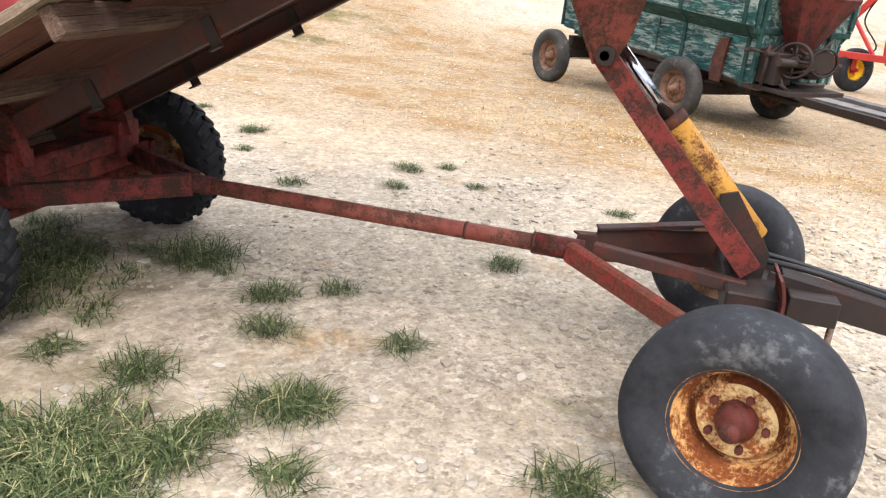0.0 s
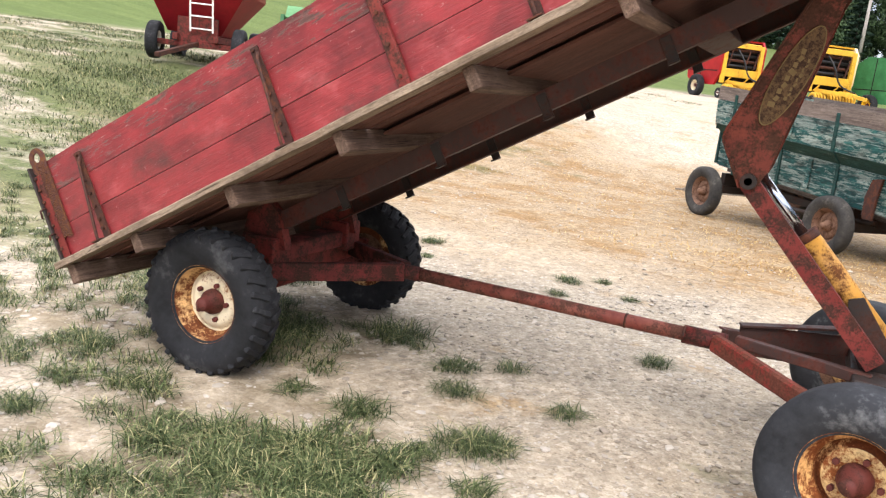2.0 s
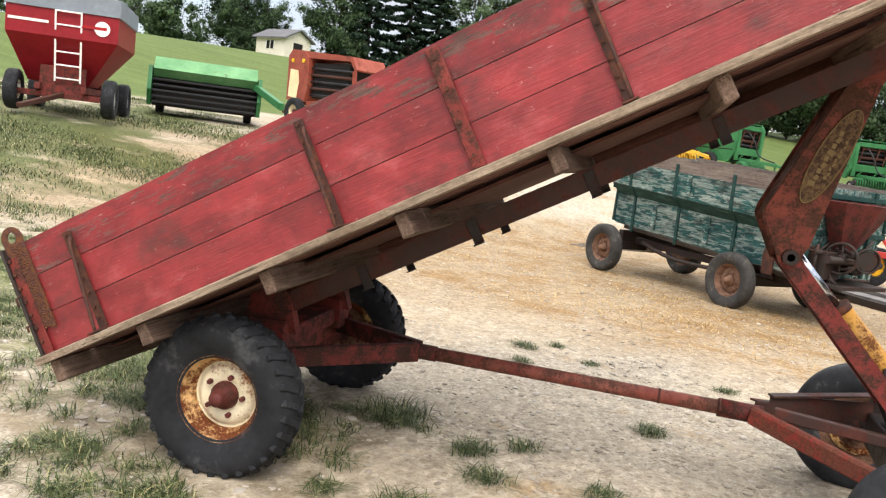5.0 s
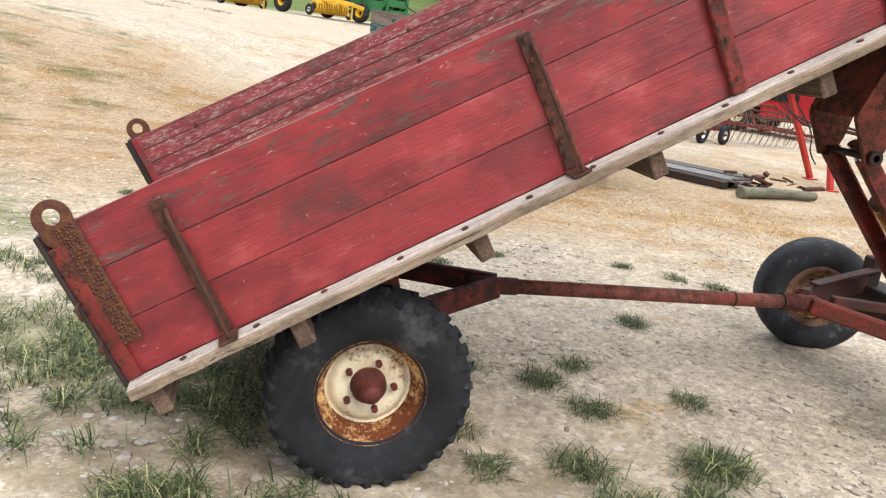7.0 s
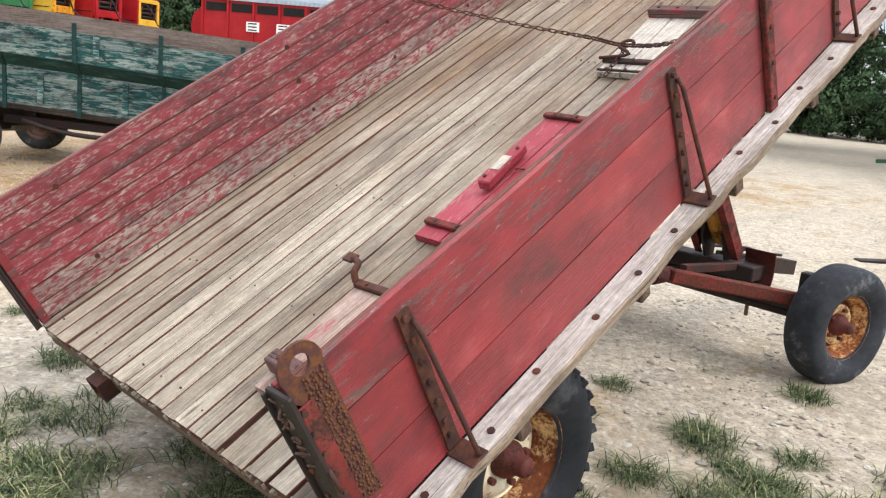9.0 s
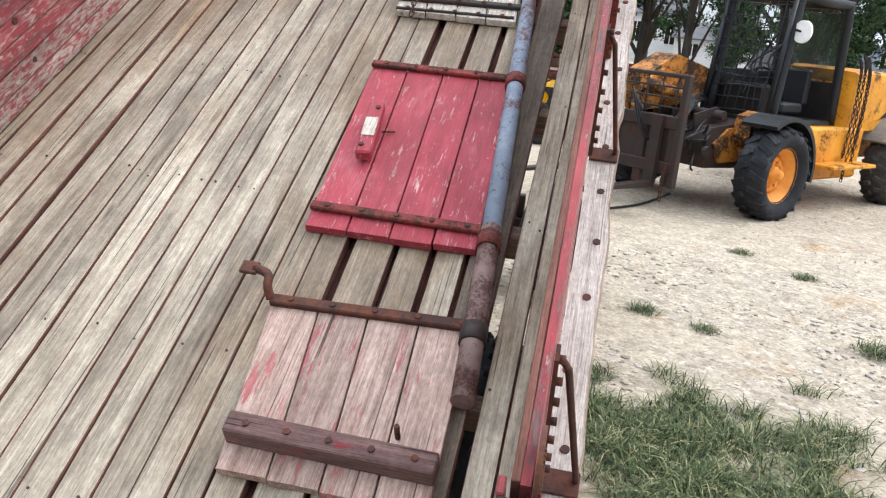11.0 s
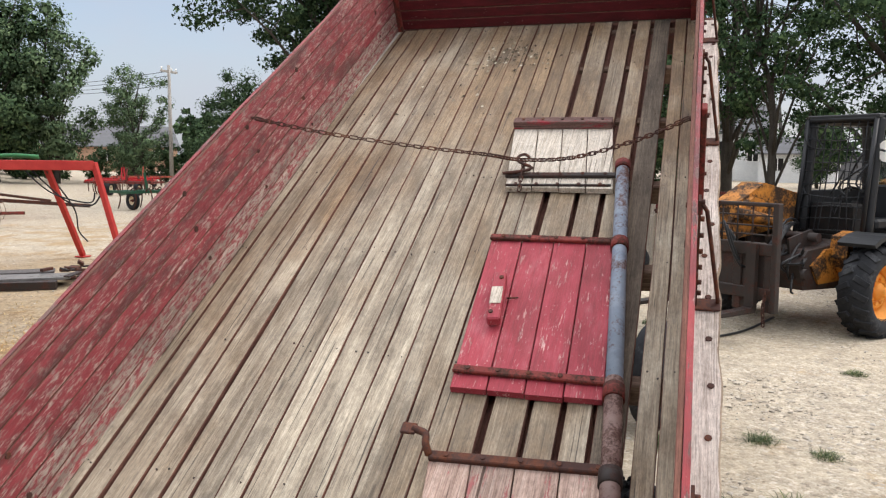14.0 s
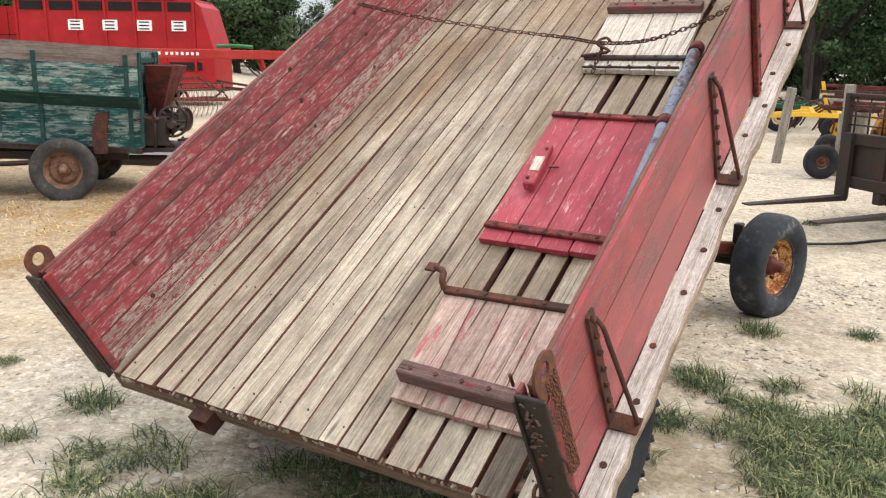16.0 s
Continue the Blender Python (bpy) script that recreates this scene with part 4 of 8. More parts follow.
# rear corner posts with lifting eyes
def corner_post(y, s, w):
    bm = bmesh.new()
    ring = [(-0.475 + 0.058 * math.cos(u), 0.560 + 0.058 * math.sin(u)) for u in np.linspace(math.radians(-20), math.radians(200), 16)]
    hole = [(-0.475 + 0.026 * math.cos(u), 0.566 + 0.026 * math.sin(u)) for u in np.linspace(0, 2 * math.pi, 19)[:-1]]
    outline = ring + [(-0.53, 0.50), (-0.50, 0.46), (-0.492, 0.13), (-0.424, 0.11)]
    y0, y1 = sorted((y + s * 0.003, y + s * 0.012))
    outer = [[bm.verts.new((x, yy, z)) for x, z in outline] for yy in (y0, y1)]
    inner = [[bm.verts.new((x, yy, z)) for x, z in hole] for yy in (y0, y1)]
    for a, b in ((outer[0], outer[1]), (inner[1], inner[0])):
        for i in range(len(a)):
            j = (i + 1) % len(a)
            bm.faces.new((a[i], a[j], b[j], b[i]))
    for o, i in zip(outer, inner):
        edges = [bm.edges.get((o[k], o[(k + 1) % len(o)])) for k in range(len(o))] + [bm.edges.get((i[k], i[(k + 1) % len(i)])) for k in range(len(i))]
        bmesh.ops.triangle_fill(bm, edges=edges, use_beauty=True)
    p = part("corner_post", bm, "hammered", w, "hammered rusty corner plate with a lifting eye")
    bm = bmesh.new()
    y0, y1 = sorted((y + s * 0.0125, y + s * 0.018))
    box(bm, -0.545, -0.484, y0, y1, 0.006, 0.478, 0.003)
    part("post_angle", bm, "dull_red_steel", p, "dull red angle iron")
    bm = bmesh.new()
    y0, y1 = sorted((y - s * 0.052, y + s * 0.036))
    box(bm, -0.546, -0.532, y0, y1, -0.004, 0.532, 0.004)
    y2, y3 = sorted((y - s * 0.052, y - s * 0.044))
    box(bm, -0.560, -0.5465, y2, y3, -0.004, 0.525, 0.002)
    ch = part("end_channel", bm, "dark_iron", p, "dark rusted channel closing the wall's end")
    for i in range(6):
        z = 0.06 + i * 0.075 + random.uniform(-0.012, 0.012)
        bm = bmesh.new()
        tube(bm, [(-0.545, y - s * (0.012 + 0.012 * (i % 2)), z), (-0.553, y - s * (0.012 + 0.012 * (i % 2)), z)], 0.008, 6)
        part("bolt_head", bm, "rust", ch)
    bm = bmesh.new()
    y0, y1 = sorted((y - s * 0.056, y - s * 0.042))
    box(bm, -0.528, -0.492, y0, y1, 0.006, 0.528, 0.004)
    part("post_board", bm, "side_top", p, "worn red edge strip")
    for i in range(7):
        z = 0.07 + i * 0.066
        bm = bmesh.new()
        tube(bm, [(-0.521, y + s * 0.017, z), (-0.521, y + s * 0.028, z)], 0.009, 6)
        part("bolt_head", bm, "rust", p)
    for i in range(210):
        bm = bmesh.new() if i == 0 else bm
        x, z = -0.486 + 0.0105 * (i % 6) + random.uniform(-0.004, 0.004), 0.125 + 0.0118 * (i // 6) + random.uniform(-0.004, 0.004)
        tube(bm, [(x, y + s * 0.0115, z), (x + 0.002, y + s * 0.0142, z + 0.001)], random.uniform(0.004, 0.0075), 6, r_end=0.003)
    tagged(part("weld_bead", bm, "hammered", p), kind="stuff")


corner_post(-1.0, -1, wall_r)
corner_post(1.062, 1, wall_l)
# splintered rotten wood and hooks at the right rear post
bm = bmesh.new()
for i in range(26):
    z = random.uniform(0.30, 0.52)
    bar(bm, (-0.56 + random.uniform(0, 0.02), -0.99 + random.uniform(-0.02, 0.03), z), (-0.53, -0.99 + random.uniform(-0.02, 0.03), z + random.uniform(-0.06, 0.06)), 0.007, 0.005, 0.001)
part("splinters", bm, "beam", wall_r, "splintered bare wood")
for z, l in ((0.30, 0.05), (0.16, 0.03)):
    bm = bmesh.new()
    tube(bm, [(-0.53, -1.012, z), (-0.535, -1.035, z), (-0.54, -1.05, z - 0.008), (-0.54, -1.052, z - l)], 0.006, 6)
    part("hook", bm, "rust", wall_r, "bent rusty hook")
bm = bmesh.new()
for i in range(3):
    lathe_pts = [(-0.55 + 0.022 * math.cos(u), -0.93, 0.10 - i * 0.055 + 0.03 * math.sin(u)) if i % 2 == 0 else (-0.55, -0.93 + 0.022 * math.cos(u), 0.10 - i * 0.055 + 0.03 * math.sin(u)) for u in np.linspace(0, 2 * math.pi, 13)]
    tube(bm, lathe_pts, 0.006, 6, caps=False)
part("chain_end", bm, "rust", wall_r, "short end of rusty chain")
# square socket under the rear edge
bm = bmesh.new()
for dy, dz, w, h in ((-0.045, 0, 0.008, 0.08), (0.045, 0, 0.008, 0.08), (0, -0.04, 0.09, 0.008), (0, 0.036, 0.09, 0.008)):
    box(bm, -0.60, -0.48, 0.50 + dy - w / 2, 0.50 + dy + w / 2, -0.095 + dz - h / 2, -0.095 + dz + h / 2, 0.002)
part("rear_socket", bm, "rust", wagon, "rusted square socket under the rear edge", BED)
bm = bmesh.new()
box(bm, -0.545, -0.52, -0.96, 1.03, -0.11, -0.033, 0.004)
part("rear_sill", bm, "beam", wagon, "brown timber edge below the floor", BED)


# safety chain across the bed
def chain(name, pts, parent, m=None, pitch=0.036, r=0.0030, w=0.0088, mat="rust", label="rusty link chain"):
    pts = [Vector(p) for p in pts]
    bm = bmesh.new()
    total = sum((b - a).length for a, b in zip(pts, pts[1:]))
    count = max(int(total / (pitch * 0.78)), 2)
    fine = along(pts, count)
    for i in range(count):
        a, b = fine[i], fine[i + 1]
        d = (b - a).normalized()
        side = d.cross(Vector((0, 0, 1)))
        side = side.normalized() if side.length > 0.1 else Vector((1, 0, 0))
        if i % 2:
            side = d.cross(side)
        c, h = (a + b) / 2, pitch / 2 - w * 0.6
        loop = [c + d * (h * (1 if math.cos(u) > 0 else -1) + w * math.cos(u)) + side * w * math.sin(u) for u in np.linspace(0.2, 2 * math.pi + 0.2, 11)]
        tube(bm, loop, r, 5, caps=False)
    return part(name, bm, mat, parent, label, m)


chain("safety_chain", [(1.69, 1.02, 0.475), (1.80, 0.75, 0.34), (1.92, 0.35, 0.20), (1.98, 0.0, 0.12), (1.98, -0.19, 0.09), (1.94, -0.45, 0.13), (1.84, -0.75, 0.28), (1.73, -0.962, 0.44)], wagon, BED)
chain("chain_tail", [(1.98, -0.19, 0.08), (1.94, -0.192, 0.06), (1.86, -0.195, 0.05), (1.79, -0.20, 0.035)], wagon, BED)
bm = bmesh.new()
tube(bm, along([(2.03, -0.21, 0.075), (2.05, -0.185, 0.08), (2.02, -0.16, 0.085), (1.97, -0.17, 0.085), (1.93, -0.24, 0.07), (1.90, -0.10, 0.06)], 18), 0.008, 6)
part("chain_hook", bm, "rust", wagon, "rusty chain hook", BED)

# hoist: arm, lift bars, cylinder
ARM = [(2.395, 1.285), (2.29, 1.49), (2.295, 1.53), (2.555, 2.14), (2.64, 2.33), (2.80, 2.38), (2.68, 2.12), (2.505, 1.38), (2.46, 1.285)]
bm = bmesh.new()
for y in (-0.165, 0.150):
    prism(bm, ARM, y, y + 0.015)
prism(bm, [(2.30, 1.50), (2.31, 1.545), (2.64, 2.33), (2.66, 2.325), (2.33, 1.54), (2.32, 1.50)], -0.15, 0.15)
for (x0, z0), (x1, z1) in zip(ARM[:4], ARM[1:5]):
    bar(bm, (x0, -0.168, z0), (x1, -0.168, z1), 0.022, 0.012, 0.003)
    bar(bm, (x0, 0.168, z0), (x1, 0.168, z1), 0.022, 0.012, 0.003)
arm = part("hoist_arm", bm, "arm_brown", wagon, "worn red steel hoist arm with an oval maker's badge")
bm = bmesh.new()
axis, mid = Vector((0.36, 0, 0.93)).normalized(), Vector((2.525, -0.168, 1.79))
acr = Vector((axis.z, 0, -axis.x))
ov = [mid + axis * 0.235 * math.cos(u) + acr * 0.066 * math.sin(u) for u in np.linspace(0, 2 * math.pi, 33)[:-1]]
a = [bm.verts.new(p) for p in ov]
b = [bm.verts.new(p + Vector((0, -0.004, 0))) for p in ov]
bm.faces.new(b)
for i in range(32):
    bm.faces.new((a[i], a[(i + 1) % 32], b[(i + 1) % 32], b[i]))
bd = part("badge", bm, "badge", arm, "tarnished gold oval badge")
bm = bmesh.new()
tube(bm, [mid + Vector((0, -0.005, 0)) + axis * 0.232 * math.cos(u) + acr * 0.063 * math.sin(u) for u in np.linspace(0, 2 * math.pi, 41)], 0.003, 5, caps=False)
part("badge_border", bm, "badge_line", bd)
for off, lo, hi, w in ((-0.012, -0.15, 0.13, 0.026), (0.026, -0.10, 0.10, 0.012)):
    bm = bmesh.new()
    n = 9
    for i in range(n):
        t0, t1 = lo + (hi - lo) * i / n, lo + (hi - lo) * (i + 0.72) / n
        p = mid + Vector((0, -0.0055, 0)) + acr * off
        bar(bm, p + axis * t0, p + axis * t1 + acr * (0.006 if i % 2 else -0.004), 0.003, w * (1.2 if i in (0, 5) else 0.7), 0.0008, up=acr)
    part("lettering_bar", bm, "badge_line", bd)
bm = bmesh.new()
for y in (-0.18, 0.18):
    tube(bm, [(2.43, y - 0.02, 1.32), (2.43, y + 0.02, 1.32)], 0.036, 14)
tube(bm, [(2.43, -0.2, 1.32), (2.43, 0.2, 1.32)], 0.018, 10)
part("knee_pin", bm, "dark_iron", arm)
bm = bmesh.new()
tube(bm, [(2.70, -0.30, 2.30), (2.70, 0.30, 2.30)], 0.024, 10)
part("knee_pin", bm, "dark_iron", arm)
LOW, FOOT = Vector((2.425, 0, 1.315)), Vector((3.085, 0, 0.600))
for y in (-0.145, 0.145):
    bm = bmesh.new()
    s = -1 if y < 0 else 1
    n = (FOOT - LOW).normalized().cross(Vector((0, 1, 0)))
    web = [(-0.042, 0.006), (0.042, 0.006), (0.042, -0.044), (0.032, -0.044), (0.032, -0.006), (-0.032, -0.006), (-0.032, -0.044), (-0.042, -0.044)]
    loft(bm, [[e + n * k + Vector((0, y + s * d, 0)) for k, d in web] for e in (LOW, FOOT)])
    part("lift_bar", bm, "dull_red_steel", wagon, "dull red channel lift bar")
bm = bmesh.new()
tube(bm, [(2.70, 0, 1.098), (3.09, 0, 0.690)], 0.060, 20)
cyl = part("hydraulic_cylinder", bm, "yellow_worn", wagon, "worn yellow hydraulic cylinder")
bm = bmesh.new()
tube(bm, [(2.692, 0, 1.107), (2.72, 0, 1.077)], 0.063, 20)
part("gland", bm, "rust", cyl)
bm = bmesh.new()
tube(bm, [(2.44, 0, 1.37), (2.70, 0, 1.098)], 0.027, 16)
part("piston_rod", bm, "chrome", cyl, "bright chrome piston rod")
bm = bmesh.new()
prism(bm, [(2.93, 0.86), (2.99, 0.88), (3.15, 0.66), (3.14, 0.55), (3.03, 0.56), (2.95, 0.70)], 0.062, 0.078)
prism(bm, [(2.93, 0.86), (2.99, 0.88), (3.15, 0.66), (3.14, 0.55), (3.03, 0.56), (2.95, 0.70)], -0.078, -0.062)
part("cylinder_foot", bm, "dark_iron", cyl, "dark greasy cylinder bracket")

# running gear
bm = bmesh.new()
tube(bm, [(0.60, 0, 0.522), (2.30, 0, 0.522)], 0.036, 16)
reach = part("reach_pipe", bm, "pipe_red", wagon, "faded red reach pipe between the axles")
bm = bmesh.new()
tube(bm, [(2.255, 0, 0.521), (2.46, 0, 0.519)], 0.046, 16)
part("sleeve", bm, "red_steel", reach, "brighter red pipe sleeve")
bm = bmesh.new()
tube(bm, [(0.55, 0, 0.522), (0.80, 0, 0.522)], 0.042, 16)
part("sleeve", bm, "red_steel", reach, "brighter red pipe sleeve")
bm = bmesh.new()
tube(bm, [(2.25, 0, 0.521), (2.262, 0, 0.521)], 0.046, 16)
part("collar", bm, "rust", reach)
bm = bmesh.new()
tube(bm, [(1.96, 0, 0.522), (1.972, 0, 0.522)], 0.039, 16)
part("collar", bm, "rust", reach)
for s in (-1, 1):
    bm = bmesh.new()
    bar(bm, (2.42, s * 0.03, 0.52), (3.06, s * 0.56, 0.415), 0.010, 0.105, 0.003)
    bar(bm, (2.42, s * 0.06, 0.572), (3.06, s * 0.59, 0.467), 0.055, 0.010, 0.003)
    bar(bm, (2.42, s * 0.06, 0.468), (3.06, s * 0.59, 0.363), 0.055, 0.010, 0.003)
    if s < 0:
        bm.free()
        bm = bmesh.new()
        bar(bm, (2.40, -0.04, 0.525), (3.06, -0.585, 0.42), 0.052, 0.088, 0.014)
    part("drawbar_arm", bm, "arm_red" if s < 0 else "channel", wagon, "red channel arm of the front frame")
    bm = bmesh.new()
    bar(bm, (0.70, s * 0.02, 0.522), (0.02, s * 0.50, 0.47), 0.045, 0.10, 0.004)
    part("rear_brace_arm", bm, "red_steel", wagon, "worn red brace arm to the rear axle")
bm = bmesh.new()
bar(bm, (2.50, 0.10, 0.60), (3.10, 0.32, 0.66), 0.06, 0.012, 0.003)
bar(bm, (2.50, 0.10, 0.55), (3.10, 0.34, 0.56), 0.012, 0.10, 0.003)
bar(bm, (2.50, -0.06, 0.56), (3.08, -0.16, 0.54), 0.05, 0.05, 0.004)
part("front_frame_plate", bm, "channel", wagon, "dark steel plate of the front frame")
bm = bmesh.new()
box(bm, -0.05, 0.05, -0.70, 0.70, 0.40, 0.50, 0.006)
box(bm, -0.08, 0.12, -0.46, -0.30, 0.48, 0.66, 0.008)
box(bm, -0.08, 0.12, 0.30, 0.46, 0.48, 0.66, 0.008)
for y in (-0.38, 0.36):
    box(bm, -0.07, 0.09, -0.34, 0.33, 0.505, 0.60, 0.008) if y < 0 else None
    prism(bm, [(-0.14, 0.60), (0.16, 0.60), (0.10, 0.80), (0.02, 0.86), (-0.10, 0.78)], y - 0.03, y + 0.03)
tube(bm, [(0, -0.83, 0.36), (0, 0.83, 0.36)], 0.034, 12)
for y in (-0.66, 0.66):
    prism(bm, [(-0.06, 0.33), (0.06, 0.33), (0.07, 0.50), (-0.07, 0.50)], y - 0.02, y + 0.02)
part("rear_axle", bm, "dull_red_steel", wagon, "dull red rear axle with hinge brackets")
bm = bmesh.new()
bar(bm, (0.03, 0.46, 0.53), (0.34, 0.72, 0.33), 0.045, 0.014, 0.003)
part("tie_strap", bm, "rim_brown", wagon, "bare strap beside the rear wheel")
FRONT = pose(3.075, 0.01, 0, 0, 0, -3.7)
bm = bmesh.new()
box(bm, -0.05, 0.05, -0.70, 0.70, 0.36, 0.45, 0.006)
tube(bm, [(0, -0.83, 0.335), (0, 0.83, 0.335)], 0.032, 12)
for y in (-0.66, 0.66):
    prism(bm, [(-0.06, 0.30), (0.06, 0.30), (0.05, 0.48), (-0.05, 0.48)], y - 0.025, y + 0.025)
part("front_axle", bm, "dark_iron", wagon, "dark front axle", FRONT)
bm = bmesh.new()
box(bm, 3.00, 3.20, -0.28, 0.42, 0.46, 0.56, 0.008)
box(bm, 3.02, 3.10, 0.30, 0.38, 0.54, 0.72, 0.008)
box(bm, 3.02, 3.10, -0.62, -0.56, 0.42, 0.60, 0.008)
part("front_bolster", bm, "dark_iron", wagon, "dark bolster over the front axle")
bm = bmesh.new()
loft(bm, [[(3.14 + 0.05 * math.sin(u * 2.6) + dx, -0.24 + dy, 0.38 + 0.27 * u) for dx, dy in ((-0.006, -0.10), (0.006, -0.10), (0.006, 0.10), (-0.006, 0.10))] for u in np.linspace(0, 1, 8)])
part("wear_plate", bm, "hub", wagon, "rust-red curved wear plate")
bm = bmesh.new()
bar(bm, (3.16, 0.055, 0.535), (4.35, 0.045, 0.36), 0.012, 0.11, 0.003)
bar(bm, (3.16, -0.055, 0.535), (4.35, -0.045, 0.36), 0.012, 0.11, 0.003)
bar(bm, (3.22, 0.0, 0.578), (4.35, 0.0, 0.41), 0.10, 0.010, 0.003)
box(bm, 3.24, 3.42, -0.16, -0.06, 0.44, 0.54, 0.004)
for x in (3.5, 3.75, 4.0):
    box(bm, x - 0.05, x + 0.05, -0.05, 0.05, 0.50 - (x - 3.3) * 0.15, 0.515 - (x - 3.3) * 0.15, 0.003)
part("tongue", bm, "dark_iron", wagon, "dark steel tongue")
bm = bmesh.new()
tube(bm, [(3.42, -0.10, 0.45), (3.42, -0.11, 0.14)], 0.014, 8)
part("jack_rod", bm, "tine", wagon, "bare steel rod under the tongue")
bm = bmesh.new()
tube(bm, along([(3.12, -0.03, 0.62), (3.30, -0.07, 0.62), (3.55, -0.05, 0.57), (3.80, -0.02, 0.52), (4.2, 0.02, 0.46)], 20), 0.012, 8)
tube(bm, along([(3.10, 0.08, 0.62), (3.30, 0.06, 0.60), (3.6, 0.05, 0.55), (4.0, 0.03, 0.49)], 16), 0.010, 8)
part("hydraulic_hose", bm, "black", wagon, "black hydraulic hoses")
wheel(wagon, pose(0, -0.80, 0.355), 0.372, 0.205, 0.21, "rubber", "rim_cream", "rim_step", lugs=30, lug_h=0.008, label="black lugged rear tyre", loaded=0.356)
wheel(wagon, pose(0, 0.82, 0.355, 0, 0, 180), 0.372, 0.205, 0.21, "rubber", "rim_brown", "rim_step", lugs=30, lug_h=0.008, label="black lugged rear tyre", loaded=0.356)
wheel(wagon, pose(3.04, -0.815, 0.335, 0, 0, -17.0), 0.360, 0.200, 0.225, "rubber_grey", "rim_rusty", "rim_orange_rust", label="worn smooth front tyre", loaded=0.336, dish=0.045, band=1)
wheel(wagon, pose(3.11, 0.83, 0.335, 0, 0, 163.0), 0.360, 0.200, 0.225, "rubber_grey", "rim_brown", "rim_brown", label="worn smooth front tyre", loaded=0.336, dish=0.045, band=1)

# ---- tailgate sections lying on the bed floor, hinged on one pipe ----
gate = thing("tailgate", "three plank gate panels on a pipe, lying on the floor", "tailgate", BED)


def panel(x0, x1, ya0, ya1, yb0, yb1, count, mat, label, z=0.006, t=0.026, cut=0.0):
    """Boards from x0 (low end) to x1; the y bounds may differ at the two ends."""
    made = None
    for i in range(count):
        f0, f1 = i / count, (i + 1) / count
        g = 0.0025
        pts = lambda f, d: ((x0, ya0 + (ya1 - ya0) * f + d), (x1, yb0 + (yb1 - yb0) * f + d))
        (ax, ay), (bx, by) = pts(f0, g)
        (cx, cy), (dx, dy) = pts(f1, -g)
        e0, e1 = random.uniform(-0.006, 0.006), random.uniform(-0.006, 0.006)
        bm = bmesh.new()
        loft(bm, [[(ax + e0, ay, z), (ax + e0, cy, z), (ax + e0, cy, z + t - 0.002), (ax + e0, cy - 0.003, z + t), (ax + e0, ay + 0.003, z + t), (ax + e0, ay, z + t - 0.002)],
                  [(bx + e1, by, z), (bx + e1, dy, z), (bx + e1, dy, z + t - 0.002), (bx + e1, dy - 0.003, z + t), (bx + e1, by + 0.003, z + t), (bx + e1, by, z + t - 0.002)]])
        if made is None:
            made = part("gate_panel", bm, mat, gate, label)
        else:
            part("gate_board", bm, mat, made)
    return made


pa = panel(1.825, 2.44, -0.632, -0.125, -0.575, -0.055, 4, "panel_pale", "pale bare-wood gate panel with dark cleats")
pb = panel(0.50, 1.40, -0.722, -0.190, -0.70, -0.150, 4, "panel_red", "bright red painted gate panel with a wooden grip")
pc = panel(-0.335, 0.215, -0.775, -0.262, -0.765, -0.200, 4, "panel_faded", "faded pinkish gate panel with a bolted cleat")


def strip(parent, p, q, w, h, mat, label, name="cleat", bolts=5):
    bm = bmesh.new()
    bar(bm, p, q, w, h, 0.004)
    c = part(name, bm, mat, parent, label)
    for i in range(bolts):
        s = Vector(p).lerp(Vector(q), (i + 0.5) / bolts)
        bm = bmesh.new()
        tube(bm, [s + Vector((0, 0, h / 2 - 0.002)), s + Vector((0, 0, h / 2 + 0.005))], 0.009, 6)
        part("bolt_head", bm, "rust", c)


strip(pa, (2.425, -0.575, 0.055), (2.425, -0.058, 0.055), 0.055, 0.045, "cleat", "red-brown wooden cleat")
strip(pa, (1.925, -0.64, 0.042), (1.915, -0.110, 0.042), 0.030, 0.018, "dark_iron", "dark iron strap")
strip(pa, (1.845, -0.62, 0.024), (1.835, -0.125, 0.024), 0.012, 0.035, "dark_iron", "dark iron strap")
strip(pb, (1.395, -0.72, 0.042), (1.395, -0.148, 0.042), 0.032, 0.018, "dull_red_steel", "red iron strap")
strip(pb, (0.575, -0.735, 0.043), (0.58, -0.186, 0.043), 0.034, 0.018, "dull_red_steel", "red iron strap")
bm = bmesh.new()
bar(bm, (0.815, -0.285, 0.066), (1.10, -0.255, 0.066), 0.052, 0.040, 0.006)
gp = part("grip", bm, "panel_red", pb, "worn red wooden grip")
bm = bmesh.new()
bar(bm, (0.90, -0.276, 0.088), (1.00, -0.266, 0.088), 0.044, 0.003, 0.001)
part("bare_patch", bm, "panel_pale", gp)
for x in (0.85, 1.06):
    bm = bmesh.new()
    tube(bm, [(x, -0.27, 0.084), (x, -0.27, 0.092)], 0.009, 6)
    part("bolt_head", bm, "rust", gp)
bm = bmesh.new()
tube(bm, [(0.99, -0.30, 0.04), (0.995, -0.345, 0.042)], 0.0035, 5)
part("nail", bm, "rust", pb)
strip(pc, (0.205, -0.80, 0.040), (0.185, -0.205, 0.040), 0.034, 0.022, "rust", "rusty iron strap")
strip(pc, (-0.245, -0.775, 0.062), (-0.235, -0.262, 0.062), 0.058, 0.058, "cleat", "dark bolted wooden cleat")
bm = bmesh.new()
tube(bm, along([(0.185, -0.205, 0.045), (0.20, -0.195, 0.075), (0.235, -0.185, 0.085), (0.25, -0.14, 0.085)], 10), 0.013, 8)
box(bm, 0.228, 0.272, -0.15, -0.10, 0.078, 0.090, 0.003)
